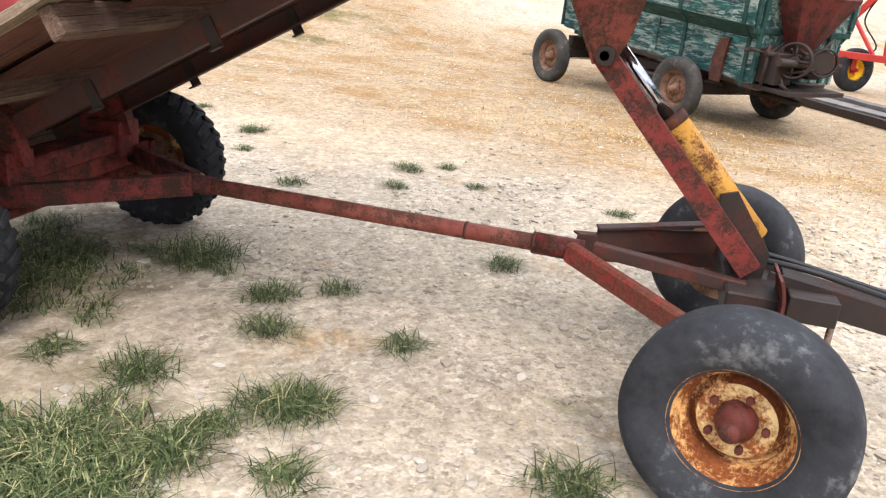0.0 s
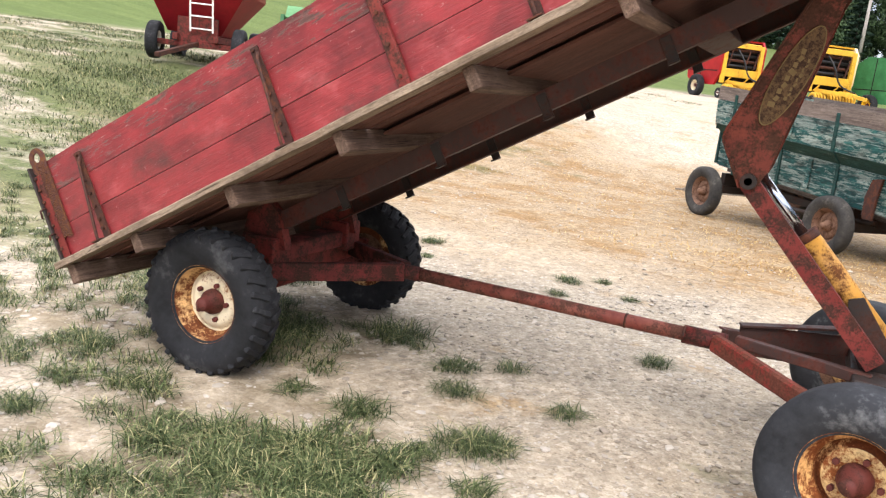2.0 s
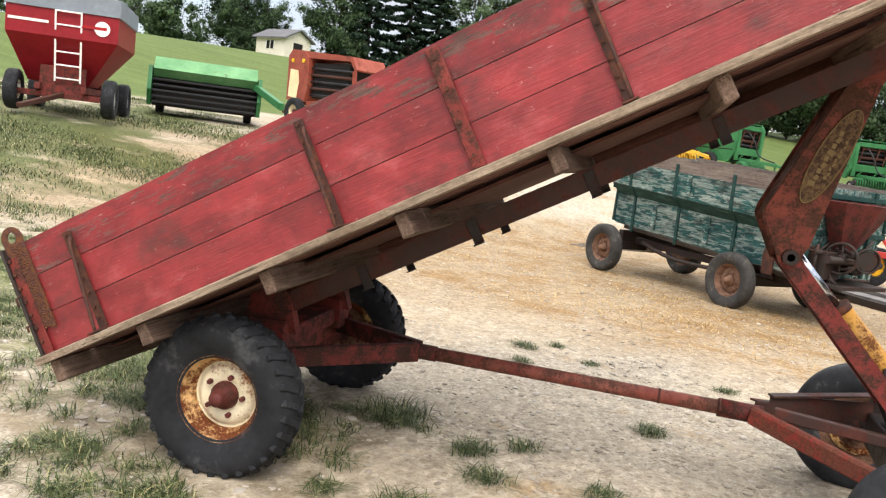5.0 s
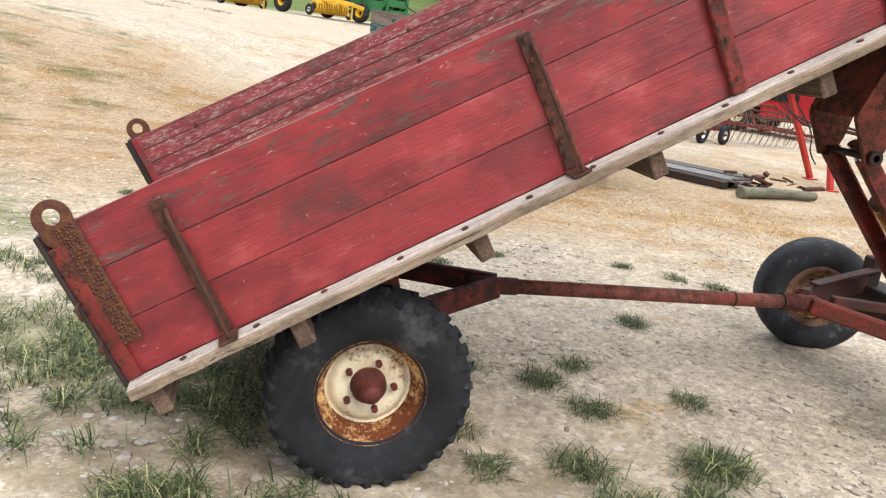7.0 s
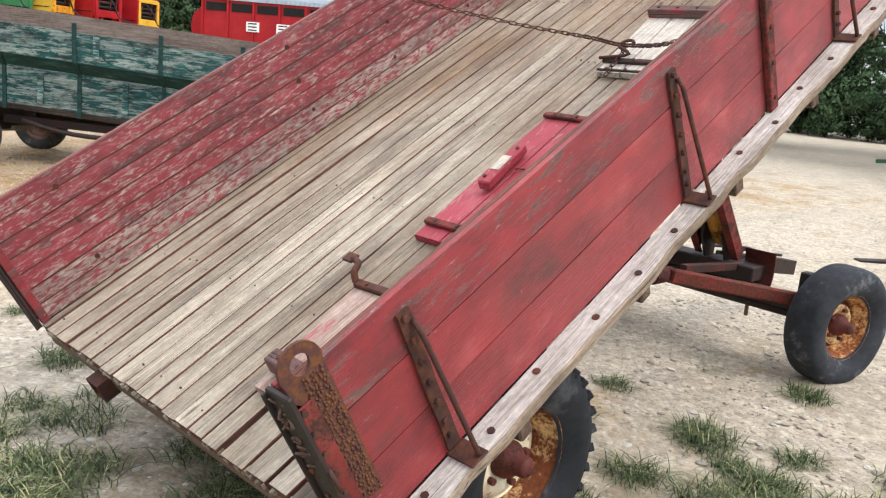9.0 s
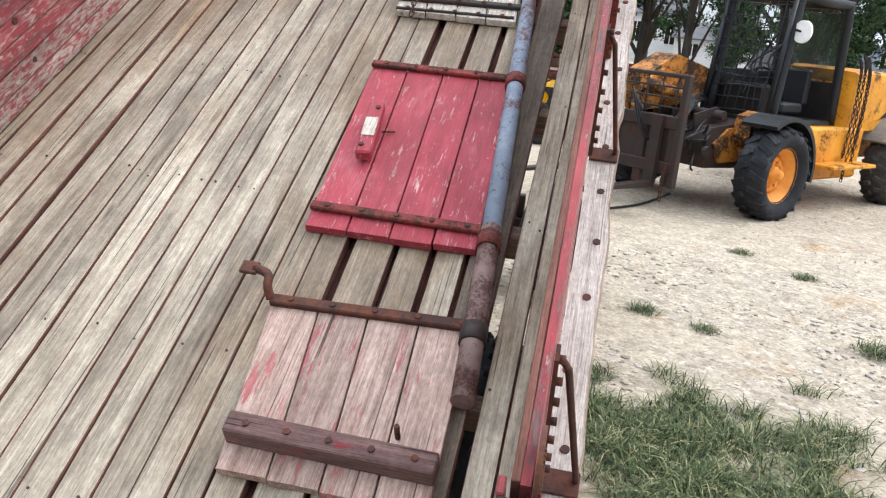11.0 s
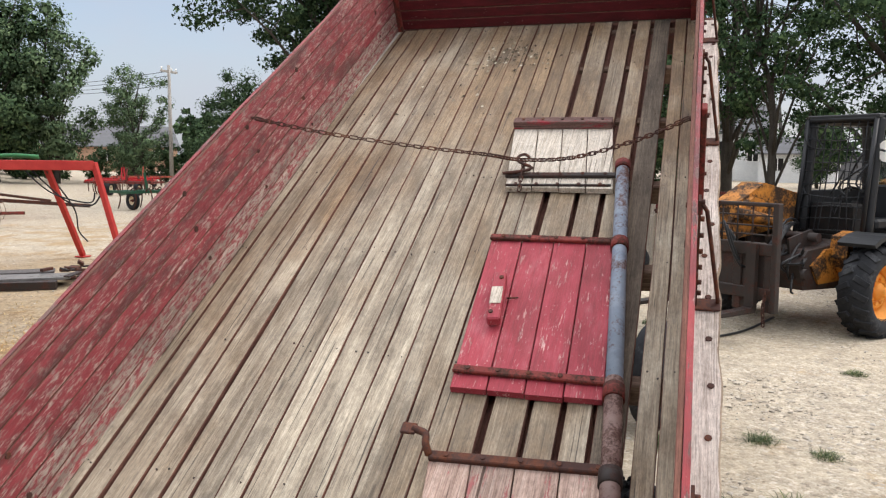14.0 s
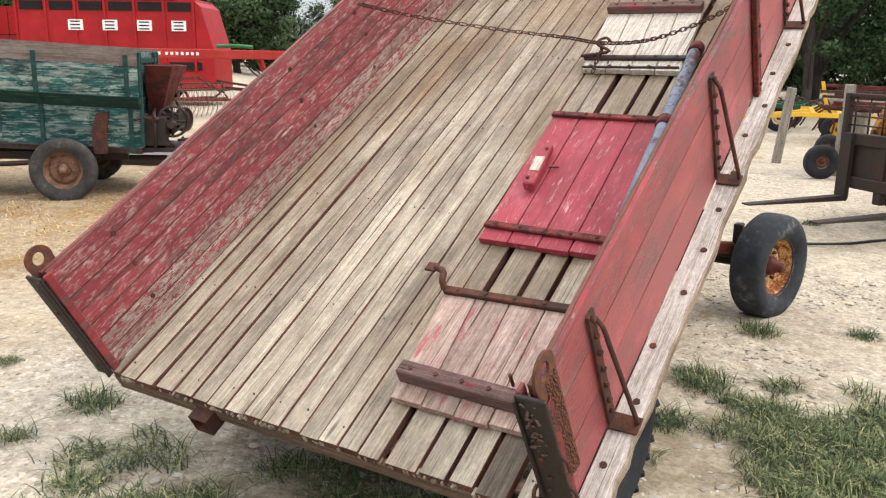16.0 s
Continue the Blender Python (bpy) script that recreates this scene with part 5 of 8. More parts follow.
part("latch_hook", bm, "rust", pc, "bent rusty latch hook")
bm = bmesh.new()
tube(bm, [(-0.165, -0.66, 0.03), (-0.165, -0.66, 0.085)], 0.007, 6)
part("bolt", bm, "rust", pc)
PIPE = [(2.02, -0.660, 0.052), (-0.045, -0.793, 0.052)]
bm = bmesh.new()
p, q = Vector(PIPE[0]), Vector(PIPE[1])
tube(bm, [p, p.lerp(q, 0.70)], 0.030, 16)
gp = part("hinge_pipe", bm, "grey_pipe", gate, "blue-grey steel pipe, brown at the low end")
bm = bmesh.new()
tube(bm, [p.lerp(q, 0.70), q], 0.031, 16)
part("pipe_end", bm, "brown_pipe", gp)
for f in (0.004, 0.31, 0.715, 0.885):
    bm = bmesh.new()
    tube(bm, [p.lerp(q, f), p.lerp(q, f + 0.028)], 0.037, 16)
    part("pipe_collar", bm, "dull_red_steel" if f < 0.8 else "dark_iron", gp)

# leaf litter near the front wall
bm = bmesh.new()
for i in range(160):
    c = Vector((random.gauss(3.45, 0.10), random.gauss(0.17, 0.14), 0.004)) if i < 110 else Vector((random.uniform(2.6, 3.8), random.uniform(-0.2, 0.8), 0.004))
    s = random.uniform(0.004, 0.012)
    u = random.uniform(0, 6.28)
    vs = [bm.verts.new(c + Vector((s * 1.6 * math.cos(u + a), s * math.sin(u + a), random.uniform(0, 0.008)))) for a in (0, 1.5, 3.1, 4.6)]
    bm.faces.new(vs)
litter = part("leaf_litter", bm, "debris", None, "", BED)
tagged(litter, "dry leaf litter and grit on the bed floor", "debris", kind="stuff")

# ---- green box wagon ----
def on_ground(x, y, yaw, dz=0.0):
    return pose(x, y, lie(x, y) + dz, 0, 0, yaw)


gw = thing("grain_wagon", "old green wooden flare wagon with peeling paint and auger", "farm wagon", pose(2.994, 8.177, -0.01, 0, -1.2, 132.9))
bm = bmesh.new()
for s in (-1, 1):
    prism(bm, [(-1.68, 0.52), (1.74, 0.64), (1.74, 0.72), (-1.68, 0.60)], s * 0.45 - 0.04, s * 0.45 + 0.04)
prism(bm, [(-1.68, 0.60), (1.74, 0.72), (1.74, 0.75), (-1.68, 0.63)], -0.66, 0.66)
part("floor_frame", bm, "slat", gw)
for s in (1, -1):
    side = None
    rows = ((0.67, 0.68, 0.68, 0.92), (0.68, 0.92, 0.69, 1.14), (0.69, 1.14, 0.83, 1.29), (0.83, 1.29, 0.85, 1.47), (0.85, 1.47, 0.855, 1.64), (0.855, 1.64, 0.86, 1.84))
    for n, (ya, za, yb, zb) in enumerate(rows):
        bm = bmesh.new()
        d = 0.028
        for x0, x1 in ((-1.72, 1.78),):
            sec = []
            for x in (x0, x1):
                drop = -0.07 if x < 0 else 0.05
                sec.append([(x, s * ya, za + drop + 0.004), (x, s * yb, zb + drop - 0.004), (x, s * (yb - d), zb + drop - 0.004), (x, s * (ya - d), za + drop + 0.004)])
            loft(bm, sec)
        # the flare row's dark green paints the shade below the overhang
        mat = "green_dark" if n == 2 else ("grey_board" if n == 5 else "green_worn")
        ob = part("side_board" if side else "side_wall", bm, mat, side or gw, "" if side else "peeling green plank side of the wagon")
        side = side or ob
    for x in (-1.6, -0.62, 0.42, 1.35):
        bm = bmesh.new()
        dz = 0.028 * x
        pts = [(0.685, 0.60), (0.70, 1.13), (0.845, 1.28), (0.87, 1.74)]
        for (ya, za), (yb, zb) in zip(pts, pts[1:]):
            bar(bm, (x, s * ya, za + dz), (x, s * yb, zb + dz), 0.05, 0.022, 0.004, up=(0, s, 0.2))
        part("side_stake", bm, "green_dark", side)
    for x, za, zb in ((0.9, 0.75, 1.10), (-0.15, 0.72, 1.1), (0.15, 1.35, 1.62)):
        bm = bmesh.new()
        y = 0.70 if za < 1.2 else 0.87
        box(bm, x - 0.035, x + 0.035, s * y - 0.012, s * y + 0.012, za, zb, 0.003)
        part("patch_board", bm, "green_worn", side)
    bm = bmesh.new()
    prism(bm, [(-1.32, 0.55), (-1.18, 0.55), (-1.16, 0.80), (-1.22, 1.02), (-1.36, 1.05), (-1.33, 0.82)], s * 0.70, s * 0.735)
    part("rusty_bracket", bm, "rust", side, "rusted iron bracket")
for x in (-1.69, 1.75):
    bm = bmesh.new()
    d = -0.07 if x < 0 else 0.05
    out = [(-0.65, 0.68 + d), (0.65, 0.68 + d), (0.67, 1.13 + d), (0.81, 1.29 + d), (0.83, 1.80 + d), (-0.83, 1.80 + d), (-0.81, 1.29 + d), (-0.67, 1.13 + d)]
    prism(bm, [(y, z) for y, z in out], -0.015, 0.015, Matrix.Translation((x, 0, 0)) @ Matrix.Rotation(math.pi / 2, 4, "Z"))
    end = part("end_wall", bm, "green_worn", gw, "peeling weathered green end wall")
    o = -1 if x < 0 else 1
    for y in (-0.76, -0.46, 0.68, 0.78):
        bm = bmesh.new()
        box(bm, x + o * 0.016, x + o * 0.055, y - 0.025, y + 0.025, (1.30 if abs(y) > 0.7 else 0.70) + d, 1.80 + d, 0.004)
        part("end_stake", bm, "green_dark", end)
    for z in (0.86, 1.24, 1.70):
        bm = bmesh.new()
        w = 0.64 if z < 1.2 else 0.80
        box(bm, x + o * 0.016, x + o * 0.040, -w, w, z + d - 0.03, z + d + 0.03, 0.004)
        part("end_rail", bm, "green_dark", end)
bm = bmesh.new()
for s in (-1, 1):
    box(bm, -1.5, 1.5, s * 0.4 - 0.04, s * 0.4 + 0.04, 0.44, 0.54, 0.006)
tube(bm, [(-1.9, 0, 0.42), (1.9, 0, 0.42)], 0.035, 8)
for x in (-0.87, 1.66):
    box(bm, x - 0.06, x + 0.06, -0.85, 0.85, 0.32, 0.44, 0.006)
    box(bm, x - 0.05, x + 0.05, -0.6, 0.6, 0.44, 0.62, 0.006)
tube(bm, along([(1.2, 0.55, 0.50), (0.5, 0.62, 0.40), (-0.4, 0.60, 0.42), (-1.2, 0.5, 0.5)], 12), 0.03, 8)
part("running_gear", bm, "dark_iron", gw, "dark rusty running gear")
bm = bmesh.new()
bar(bm, (1.35, 0, 0.36), (3.05, 0.25, 0.13), 0.08, 0.07)
bar(bm, (3.0, 0.24, 0.13), (3.25, 0.28, 0.10), 0.05, 0.03)
part("tongue", bm, "post", gw, "bare wooden tongue resting low")
for x, y in ((-0.87, 0.90), (-0.87, -0.82), (1.66, 0.90), (1.66, -0.82)):
    wheel(gw, pose(x, y, 0.36 - 0.02 * x, 0, 0, 180 if y > 0 else 0), 0.368, 0.225, 0.17, "rubber_dusty", "rim_brown", hub="rim_brown", dish=0.025, label="dusty narrow tyre on a brown rusted wheel")
bm = bmesh.new()
loft(bm, [[(-1.76, 0.60, 1.58), (-1.76, -0.36, 1.58), (-2.08, -0.36, 1.58), (-2.20, 0.10, 1.58), (-2.08, 0.60, 1.58)],
          [(-1.76, 0.30, 1.00), (-1.76, 0.00, 1.00), (-1.90, 0.00, 1.00), (-1.94, 0.12, 1.00), (-1.90, 0.30, 1.00)]])
bm.faces.ensure_lookup_table()
bmesh.ops.delete(bm, geom=[f for f in bm.faces if all(abs(v.co.z - 1.58) < 1e-4 for v in f.verts)], context="FACES")
hop = part("hopper", bm, "hopper_steel", gw, "dull red sheet-metal hopper")
hop.modifiers.new("thick", "SOLIDIFY").thickness = 0.015
bm = bmesh.new()
lathe(bm, [(0.13, -0.02), (0.15, -0.02), (0.15, 0.02), (0.13, 0.02)], 24, close=True)
for u in range(4):
    tube(bm, [(0, 0, 0), (0.14 * math.cos(u * 1.571), 0, 0.14 * math.sin(u * 1.571))], 0.012, 6)
disc(bm, 0.035, 0, 12, 0.06)
part("hand_wheel", bm, "dark_iron", gw, "dark iron hand wheel", pose(-2.04, 0.45, 0.92, 0, 0, 20) @ Matrix.Scale(1.3, 4))
bm = bmesh.new()
lathe(bm, [(0.10, -0.02), (0.115, -0.02), (0.115, 0.02), (0.10, 0.02)], 20, close=True)
disc(bm, 0.09, 0.0, 20, 0.012)
part("gear_wheel", bm, "dark_iron", gw, "dark iron gear wheel", pose(-2.14, 0.10, 0.92, 0, 0, 60) @ Matrix.Scale(1.35, 4))
bm = bmesh.new()
tube(bm, [(-1.86, 0.70, 0.96), (-2.05, 0.10, 0.94)], 0.03, 8)
tube(bm, [(-2.05, -0.3, 0.86), (-2.05, 0.7, 0.90)], 0.045, 10)
box(bm, -2.05, -1.72, 0.0, 0.30, 0.76, 1.00, 0.01)
box(bm, -2.20, -1.70, -0.30, 0.60, 0.56, 0.61, 0.006)
for i in range(22):
    a, b = Vector((-1.74 - random.random() * 0.4, random.uniform(-0.2, 0.7), random.uniform(0.62, 1.08))), Vector((random.uniform(-0.2, 0.2), random.uniform(-0.3, 0.3), random.uniform(-0.12, 0.12)))
    tube(bm, [a, a + b], random.uniform(0.012, 0.022), 6)
box(bm, -1.98, -1.72, 0.34, 0.62, 0.64, 0.98, 0.01)
box(bm, -1.92, -1.72, -0.20, 0.0, 0.70, 0.92, 0.01)
tube(bm, [(-1.86, 0.66, 1.05), (-1.86, 0.66, 0.6)], 0.02, 6)
part("auger_drive", bm, "dark_iron", gw, "greasy dark auger drive gear")

# ---- stacked sheets and scrap on the gravel ----
def lying(name, label, category, pts, w, h, z, mat, group=""):
    """One flat piece on the ground from p to q."""
    p, q = pts
    bm = bmesh.new()
    d = Vector((q[0] - p[0], q[1] - p[1], 0))
    L = d.length
    n = 8
    rows = []
    for i in range(n + 1):
        x, e = L * i / n - L / 2, random.uniform(-0.01, 0.012)
        rows.append([(x, -w / 2 + e, 0), (x, w / 2 + e, 0), (x, w / 2 + e, h + random.uniform(0, 0.006)), (x, -w / 2 + e, h + random.uniform(0, 0.006))])
    loft(bm, rows)
    ob = part(name, bm, mat, None, "", pose((p[0] + q[0]) / 2, (p[1] + q[1]) / 2, z, 0, 0, math.degrees(math.atan2(d.y, d.x))))
    return tagged(ob, label, category, group)


G1 = "sheets stacked on the gravel"
lying("steel_channel", "dark steel channel lying under a stack of sheets", "steel section", ((4.55, 10.2), (6.45, 7.25)), 0.16, 0.10, 0.0, "dark_iron", G1)
lying("steel_channel", "dark steel channel lying beside a stack of sheets", "steel section", ((4.85, 10.5), (6.95, 7.75)), 0.16, 0.10, 0.0, "dark_iron", G1)
lying("metal_sheet", "long grey metal sheet on dark channels", "metal sheet", ((4.6, 10.45), (6.85, 7.35)), 0.50, 0.03, 0.101, "sheet_grey", G1)
lying("metal_sheet", "dull grey metal sheet on a stack", "metal sheet", ((5.0, 10.6), (7.2, 7.95)), 0.44, 0.03, 0.101, "slat", G1)
lying("timber_plank", "short dark plank lying on the sheets", "plank", ((4.8, 10.7), (5.9, 9.0)), 0.24, 0.05, 0.133, "slat", G1)
bm = bmesh.new()
pts = along([(0, 0, 0.075), (0.7, 0.02, 0.08), (1.45, -0.02, 0.07)], 10)
tube(bm, pts, 0.085, 12, r_end=0.065)
tagged(part("log", bm, "log", None, "", pose(6.25, 6.55, 0, 0, 0, 12)), "mossy grey-green log lying on gravel", "log")
scrap = thing("scrap_heap", "small heap of rusty scrap iron on gravel", "scrap", on_ground(7.35, 7.55, 20))
for i in range(22):
    bm = bmesh.new()
    a = Vector((random.gauss(0, 0.36), random.gauss(0, 0.24), random.uniform(0.04, 0.22)))
    b = a + Vector((random.uniform(-0.3, 0.3), random.uniform(-0.2, 0.2), random.uniform(-0.03, 0.10)))
    bar(bm, a, b, random.uniform(0.04, 0.16), random.uniform(0.012, 0.05), 0.003, up=(random.uniform(-0.4, 0.4), 0, 1))
    part("iron_piece", bm, "rust" if i % 3 else "dark_iron", scrap)

# ---- red beam frame on yellow wheels ----
nh = thing("implement_frame", "tall orange-red beam frame on yellow wheels", "farm implement", on_ground(0, 0, 0))
A, B = Vector((6.05, 12.33, 1.67)), Vector((8.90, 8.60, 1.64))
D = (B - A).normalized()
side = Vector((-D.y, D.x, 0))


def member(name, p, q, w, h):
    bm = bmesh.new()
    bar(bm, p, q, w * 0.8, h * 0.8, 0.008)
    return part(name, bm, "beam_red", nh)


beam = member("main_beam", A, B, 0.15, 0.20)
tagged(beam, "red box beam with white lettering bars")
for t, w in ((2.02, 0.07), (2.13, 0.07), (2.24, 0.09), (2.40, 0.06), (2.50, 0.06), (2.60, 0.06), (2.70, 0.06), (2.80, 0.06), (2.90, 0.06), (3.00, 0.06)):
    for s in (-1, 1):
        p = A + D * (2.0 + (t - 2.0) * 0.9) + side * s * 0.0615
        bm = bmesh.new()
        bar(bm, p - D * w * 0.4, p + D * w * 0.4, 0.006, 0.052, 0.001)
        part("lettering_bar", bm, "white", beam)
for p, q in ((B, Vector((8.95, 8.12, 0.02))), (B - D * 0.75, Vector((9.55, 9.45, 0.02)))):
    leg = member("leg", p + Vector((0, 0, 0.05)), q, 0.11, 0.11)
    bm = bmesh.new()
    box(bm, q.x - 0.10, q.x + 0.10, q.y - 0.10, q.y + 0.10, 0.0, 0.02, 0.004)
    part("foot_plate", bm, "beam_red", leg)
for pts in ([B - D * 1.1 + Vector((0, 0, -0.02)), B - D * 0.7 + Vector((0.05, 0, -0.45)), B - D * 0.1 + Vector((0, 0, -0.62)), B + Vector((0, 0, -0.45))],
            [B - D * 1.0 + Vector((0, 0, -0.02)), B - D * 0.5 + Vector((0.1, 0, -0.60)), B - D * 0.1 + Vector((0, -0.05, -0.66)), B + Vector((0, -0.1, -0.5))],
            [B - D * 0.75 + Vector((0.05, 0, -0.1)), Vector((9.2, 9.3, 0.9)), Vector((9.35, 9.35, 0.5)), Vector((9.4, 9.2, 0.3))],
            [A + Vector((0, 0, -0.1)), A + Vector((-0.1, 0.1, -0.5)), A + Vector((0.15, -0.05, -0.9)), A + Vector((-0.1, 0.1, -1.1))]):
    bm = bmesh.new()
    tube(bm, along(pts, 16), 0.014, 6)
    part("hydraulic_hose", bm, "black", nh)
W1, W2 = Vector((5.98, 12.47, 0.36)), Vector((7.5, 14.06, 0.36))
# two A-frames carry the wheels
for top, foot, far_, dia, knee in ((A + D * 0.32, Vector((6.30, 11.90, 0.62)), Vector((5.10, 12.88, 0.58)), Vector((5.42, 12.62, 0.66)), A + D * 0.03),
                                   (Vector((7.50, 12.30, 1.62)), Vector((7.54, 12.32, 0.66)), Vector((6.75, 13.62, 0.62)), Vector((6.98, 13.30, 0.68)), Vector((7.36, 12.55, 1.62)))):
    member("post", top, foot, 0.10, 0.10)
    member("diagonal_leg", knee, dia, 0.13, 0.13)
    member("lower_beam", foot + (foot - far_).normalized() * 0.08, far_, 0.14, 0.14)
    member("brace", knee.lerp(dia, 0.45), foot.lerp(far_, 0.12), 0.07, 0.07)
    member("strut", knee.lerp(dia, 0.78), dia.lerp(foot, 0.14) - Vector((0, 0, 0.04)), 0.06, 0.06)
    member("end_bracket", far_ + Vector((0, 0, 0.12)), far_ + Vector((0, 0, -0.22)), 0.06, 0.10)
member("cross_beam", Vector((7.50, 12.30, 1.62)), A + D * 1.75, 0.12, 0.14)
member("cross_beam", Vector((7.36, 12.55, 1.62)), Vector((7.52, 12.26, 1.62)), 0.13, 0.14)
for w in (W1, W2):
    wheel(nh, pose(*w, 0, 0, 32), 0.365, 0.18, 0.2, "rubber", "rim_yellow", hub="beam_red", dish=0.03, bolts=5)
    bm = bmesh.new()
    bar(bm, w + Vector((-0.05, -0.14, 0)), w + Vector((-0.05, -0.14, 0.30)), 0.08, 0.05)
    part("spindle_arm", bm, "beam_red", nh)
bm = bmesh.new()
tube(bm, along([(8.2, 9.98, 1.79), (8.45, 9.75, 1.80), (8.6, 9.45, 1.78)], 8), 0.035, 8)
part("rolled_tarp", bm, "machine_green", nh, "green rolled tarp")

# ---- hay rake ----
rk = thing("hay_rake", "rusty red reel rake with curved spring tines", "hay rake", on_ground(9.9, 14.6, 25))
for p, q, w, h in (((-0.6, 0.30, 1.02), (3.2, -0.20, 1.00), 0.09, 0.09), ((0.2, 0, 0.50), (2.8, -0.6, 0.50), 0.07, 0.07), ((0.45, 0.1, 1.0), (0.45, 0.0, 0.30), 0.08, 0.08),
                   ((2.2, -0.1, 1.0), (2.1, -0.45, 0.45), 0.06, 0.06), ((0.1, -0.1, 0.34), (1.0, -0.15, 0.34), 0.10, 0.10), ((-0.6, 0.30, 1.02), (-1.3, 0.55, 0.72), 0.06, 0.06),
                   ((3.2, -0.20, 1.0), (3.9, -0.55, 0.60), 0.06, 0.06), ((0.8, -0.1, 0.55), (4.4, -1.2, 0.35), 0.08, 0.08)):
    bm = bmesh.new()
    bar(bm, p, q, w, h, 0.008)
    part("frame_bar", bm, "dull_red_steel", rk)
bm = bmesh.new()
box(bm, 0.22, 0.70, -0.22, 0.22, 0.36, 0.74, 0.05)
part("gear_case", bm, "rust", rk, "rusty gear case")
for x, y in ((0.0, -0.38), (0.78, -0.46), (1.05, 0.30)):
    wheel(rk, pose(x, y, 0.23, 0, 0, 10), 0.235, 0.12, 0.13, "rubber", "white", hub="hub", bolts=4)
ax0, ax1 = Vector((-1.3, 0.50, 0.74)), Vector((3.9, -0.60, 0.62))
for k in range(5):
    u = 2 * math.pi * k / 5 + 0.4
    off = Vector((0, 0.30 * math.cos(u), 0.22 * math.sin(u)))
    bm = bmesh.new()
    tube(bm, [ax0 + off, ax1 + off], 0.022, 8)
    tb = part("tine_bar", bm, "rust", rk, "reel bar with curved spring tines")
    for i in range(26):
        p = ax0.lerp(ax1, (i + 0.5) / 26) + off
        e = random.uniform(-0.04, 0.04)
        bm = bmesh.new()
        tube(bm, along([p, p + Vector((0.02 + e, -0.07, -0.05)), p + Vector((-0.02 + e, -0.13, -0.22)), p + Vector((-0.08 + 2 * e, -0.09, -0.40 + e))], 6), 0.008, 4)
        part("tine", bm, "tine", tb)
for t in (0.0, 0.5, 1.0):
    c = ax0.lerp(ax1, t)
    bm = bmesh.new()
    for k in range(5):
        u = 2 * math.pi * k / 5 + 0.4
        bar(bm, c, c + Vector((0, 0.30 * math.cos(u), 0.22 * math.sin(u))), 0.05, 0.012, 0.003, up=(1, 0, 0))
    part("reel_spider", bm, "dull_red_steel", rk)

# ---- forage box ----
fb = thing("forage_box", "bright red forage box with a pale corrugated roof", "forage wagon", pose(13.94, 20.69, 0, 0, 0, -57.4))
bm = bmesh.new()
box(bm, -2.9, 2.6, 0.05, 2.3, 1.05, 3.22, 0.02)
body = part("box_body", bm, "machine_red", fb, "bright red box body")
for i in range(7):
    x = -2.88 + i * 0.9
    bm = bmesh.new()
    box(bm, x, x + 0.07, 0.0, 0.06, 1.05, 3.22, 0.006)
    part("stake", bm, "machine_red", body)
# flat dark plates paint the shade inside the screen openings
for i in range(6):
    x = -2.72 + i * 0.9
    bm = bmesh.new()
    box(bm, x, x + 0.70, 0.02, 0.055, 2.86, 3.12, 0.006)
    part("screen_opening", bm, "dark_hollow", body)
for x in (-1.05, 0.0, 1.05, 2.10):
    bm = bmesh.new()
    box(bm, x - 0.22, x + 0.22, -0.012, 0.045, 2.27, 2.58, 0.004)
    pl = part("letter_plate", bm, "white", body, "white maker's plate with dark bars")
    bm = bmesh.new()
    for a, b, c, d in ((-0.15, 0.15, 0.08, 0.12), (-0.15, 0.15, -0.02, 0.02), (-0.15, 0.15, -0.12, -0.08)):
        box(bm, x + a, x + b, -0.018, -0.010, 2.425 + c, 2.425 + d, 0.001)
    part("dark_bar", bm, "black", pl)
bm = bmesh.new()
prism(bm, [(1.64, 0.5), (3.12, 0.5), (3.12, 1.75), (2.78, 3.0), (2.6, 3.16), (2.602, 1.048), (1.64, 1.046)], 0.05, 2.3)
part("front_hood", bm, "machine_red", fb, "sloping red unloading hood")
# a flat dark plate paints the shade inside the slot
bm = bmesh.new()
box(bm, 1.75, 2.75, 0.02, 0.048, 1.10, 1.34, 0.004)
part("discharge_slot", bm, "dark_hollow", fb)
bm = bmesh.new()
rings = []
for x in np.linspace(-3.0, 2.02, 64):
    r = 1.16 + (0.018 if len(rings) % 2 else 0.0)
    rings.append([(x, 1.175 + r * 1.02 * math.cos(u), 3.21 + 0.42 * r * math.sin(u)) for u in np.linspace(0, math.pi, 13)])
loft(bm, rings)
part("roof", bm, "galv", fb, "pale corrugated curved roof")
bm = bmesh.new()
for y in (0.5, 1.8):
    box(bm, -2.9, 1.6, y - 0.07, y + 0.07, 0.85, 1.04, 0.01)
for x in (-1.9, 0.95):
    box(bm, x - 0.08, x + 0.08, 0.1, 2.2, 0.55, 0.75, 0.01)
    box(bm, x - 0.1, x + 0.1, 0.6, 1.7, 0.70, 0.86, 0.01)
part("chassis", bm, "dark_iron", fb)
for x in (-1.9, 0.95):
    for y in (0.05, 2.25):
        wheel(fb, pose(x, y, 0.52, 0, 0, 0 if y < 1 else 180), 0.52, 0.24, 0.3, "rubber", "rim_cream", bolts=6)
bm = bmesh.new()
bar(bm, (2.2, 1.1, 0.6), (5.9, 0.6, 0.35), 0.10, 0.10)
bar(bm, (2.2, 0.5, 0.9), (5.0, -0.3, 0.55), 0.07, 0.07)
part("tongue", bm, "rust", fb)

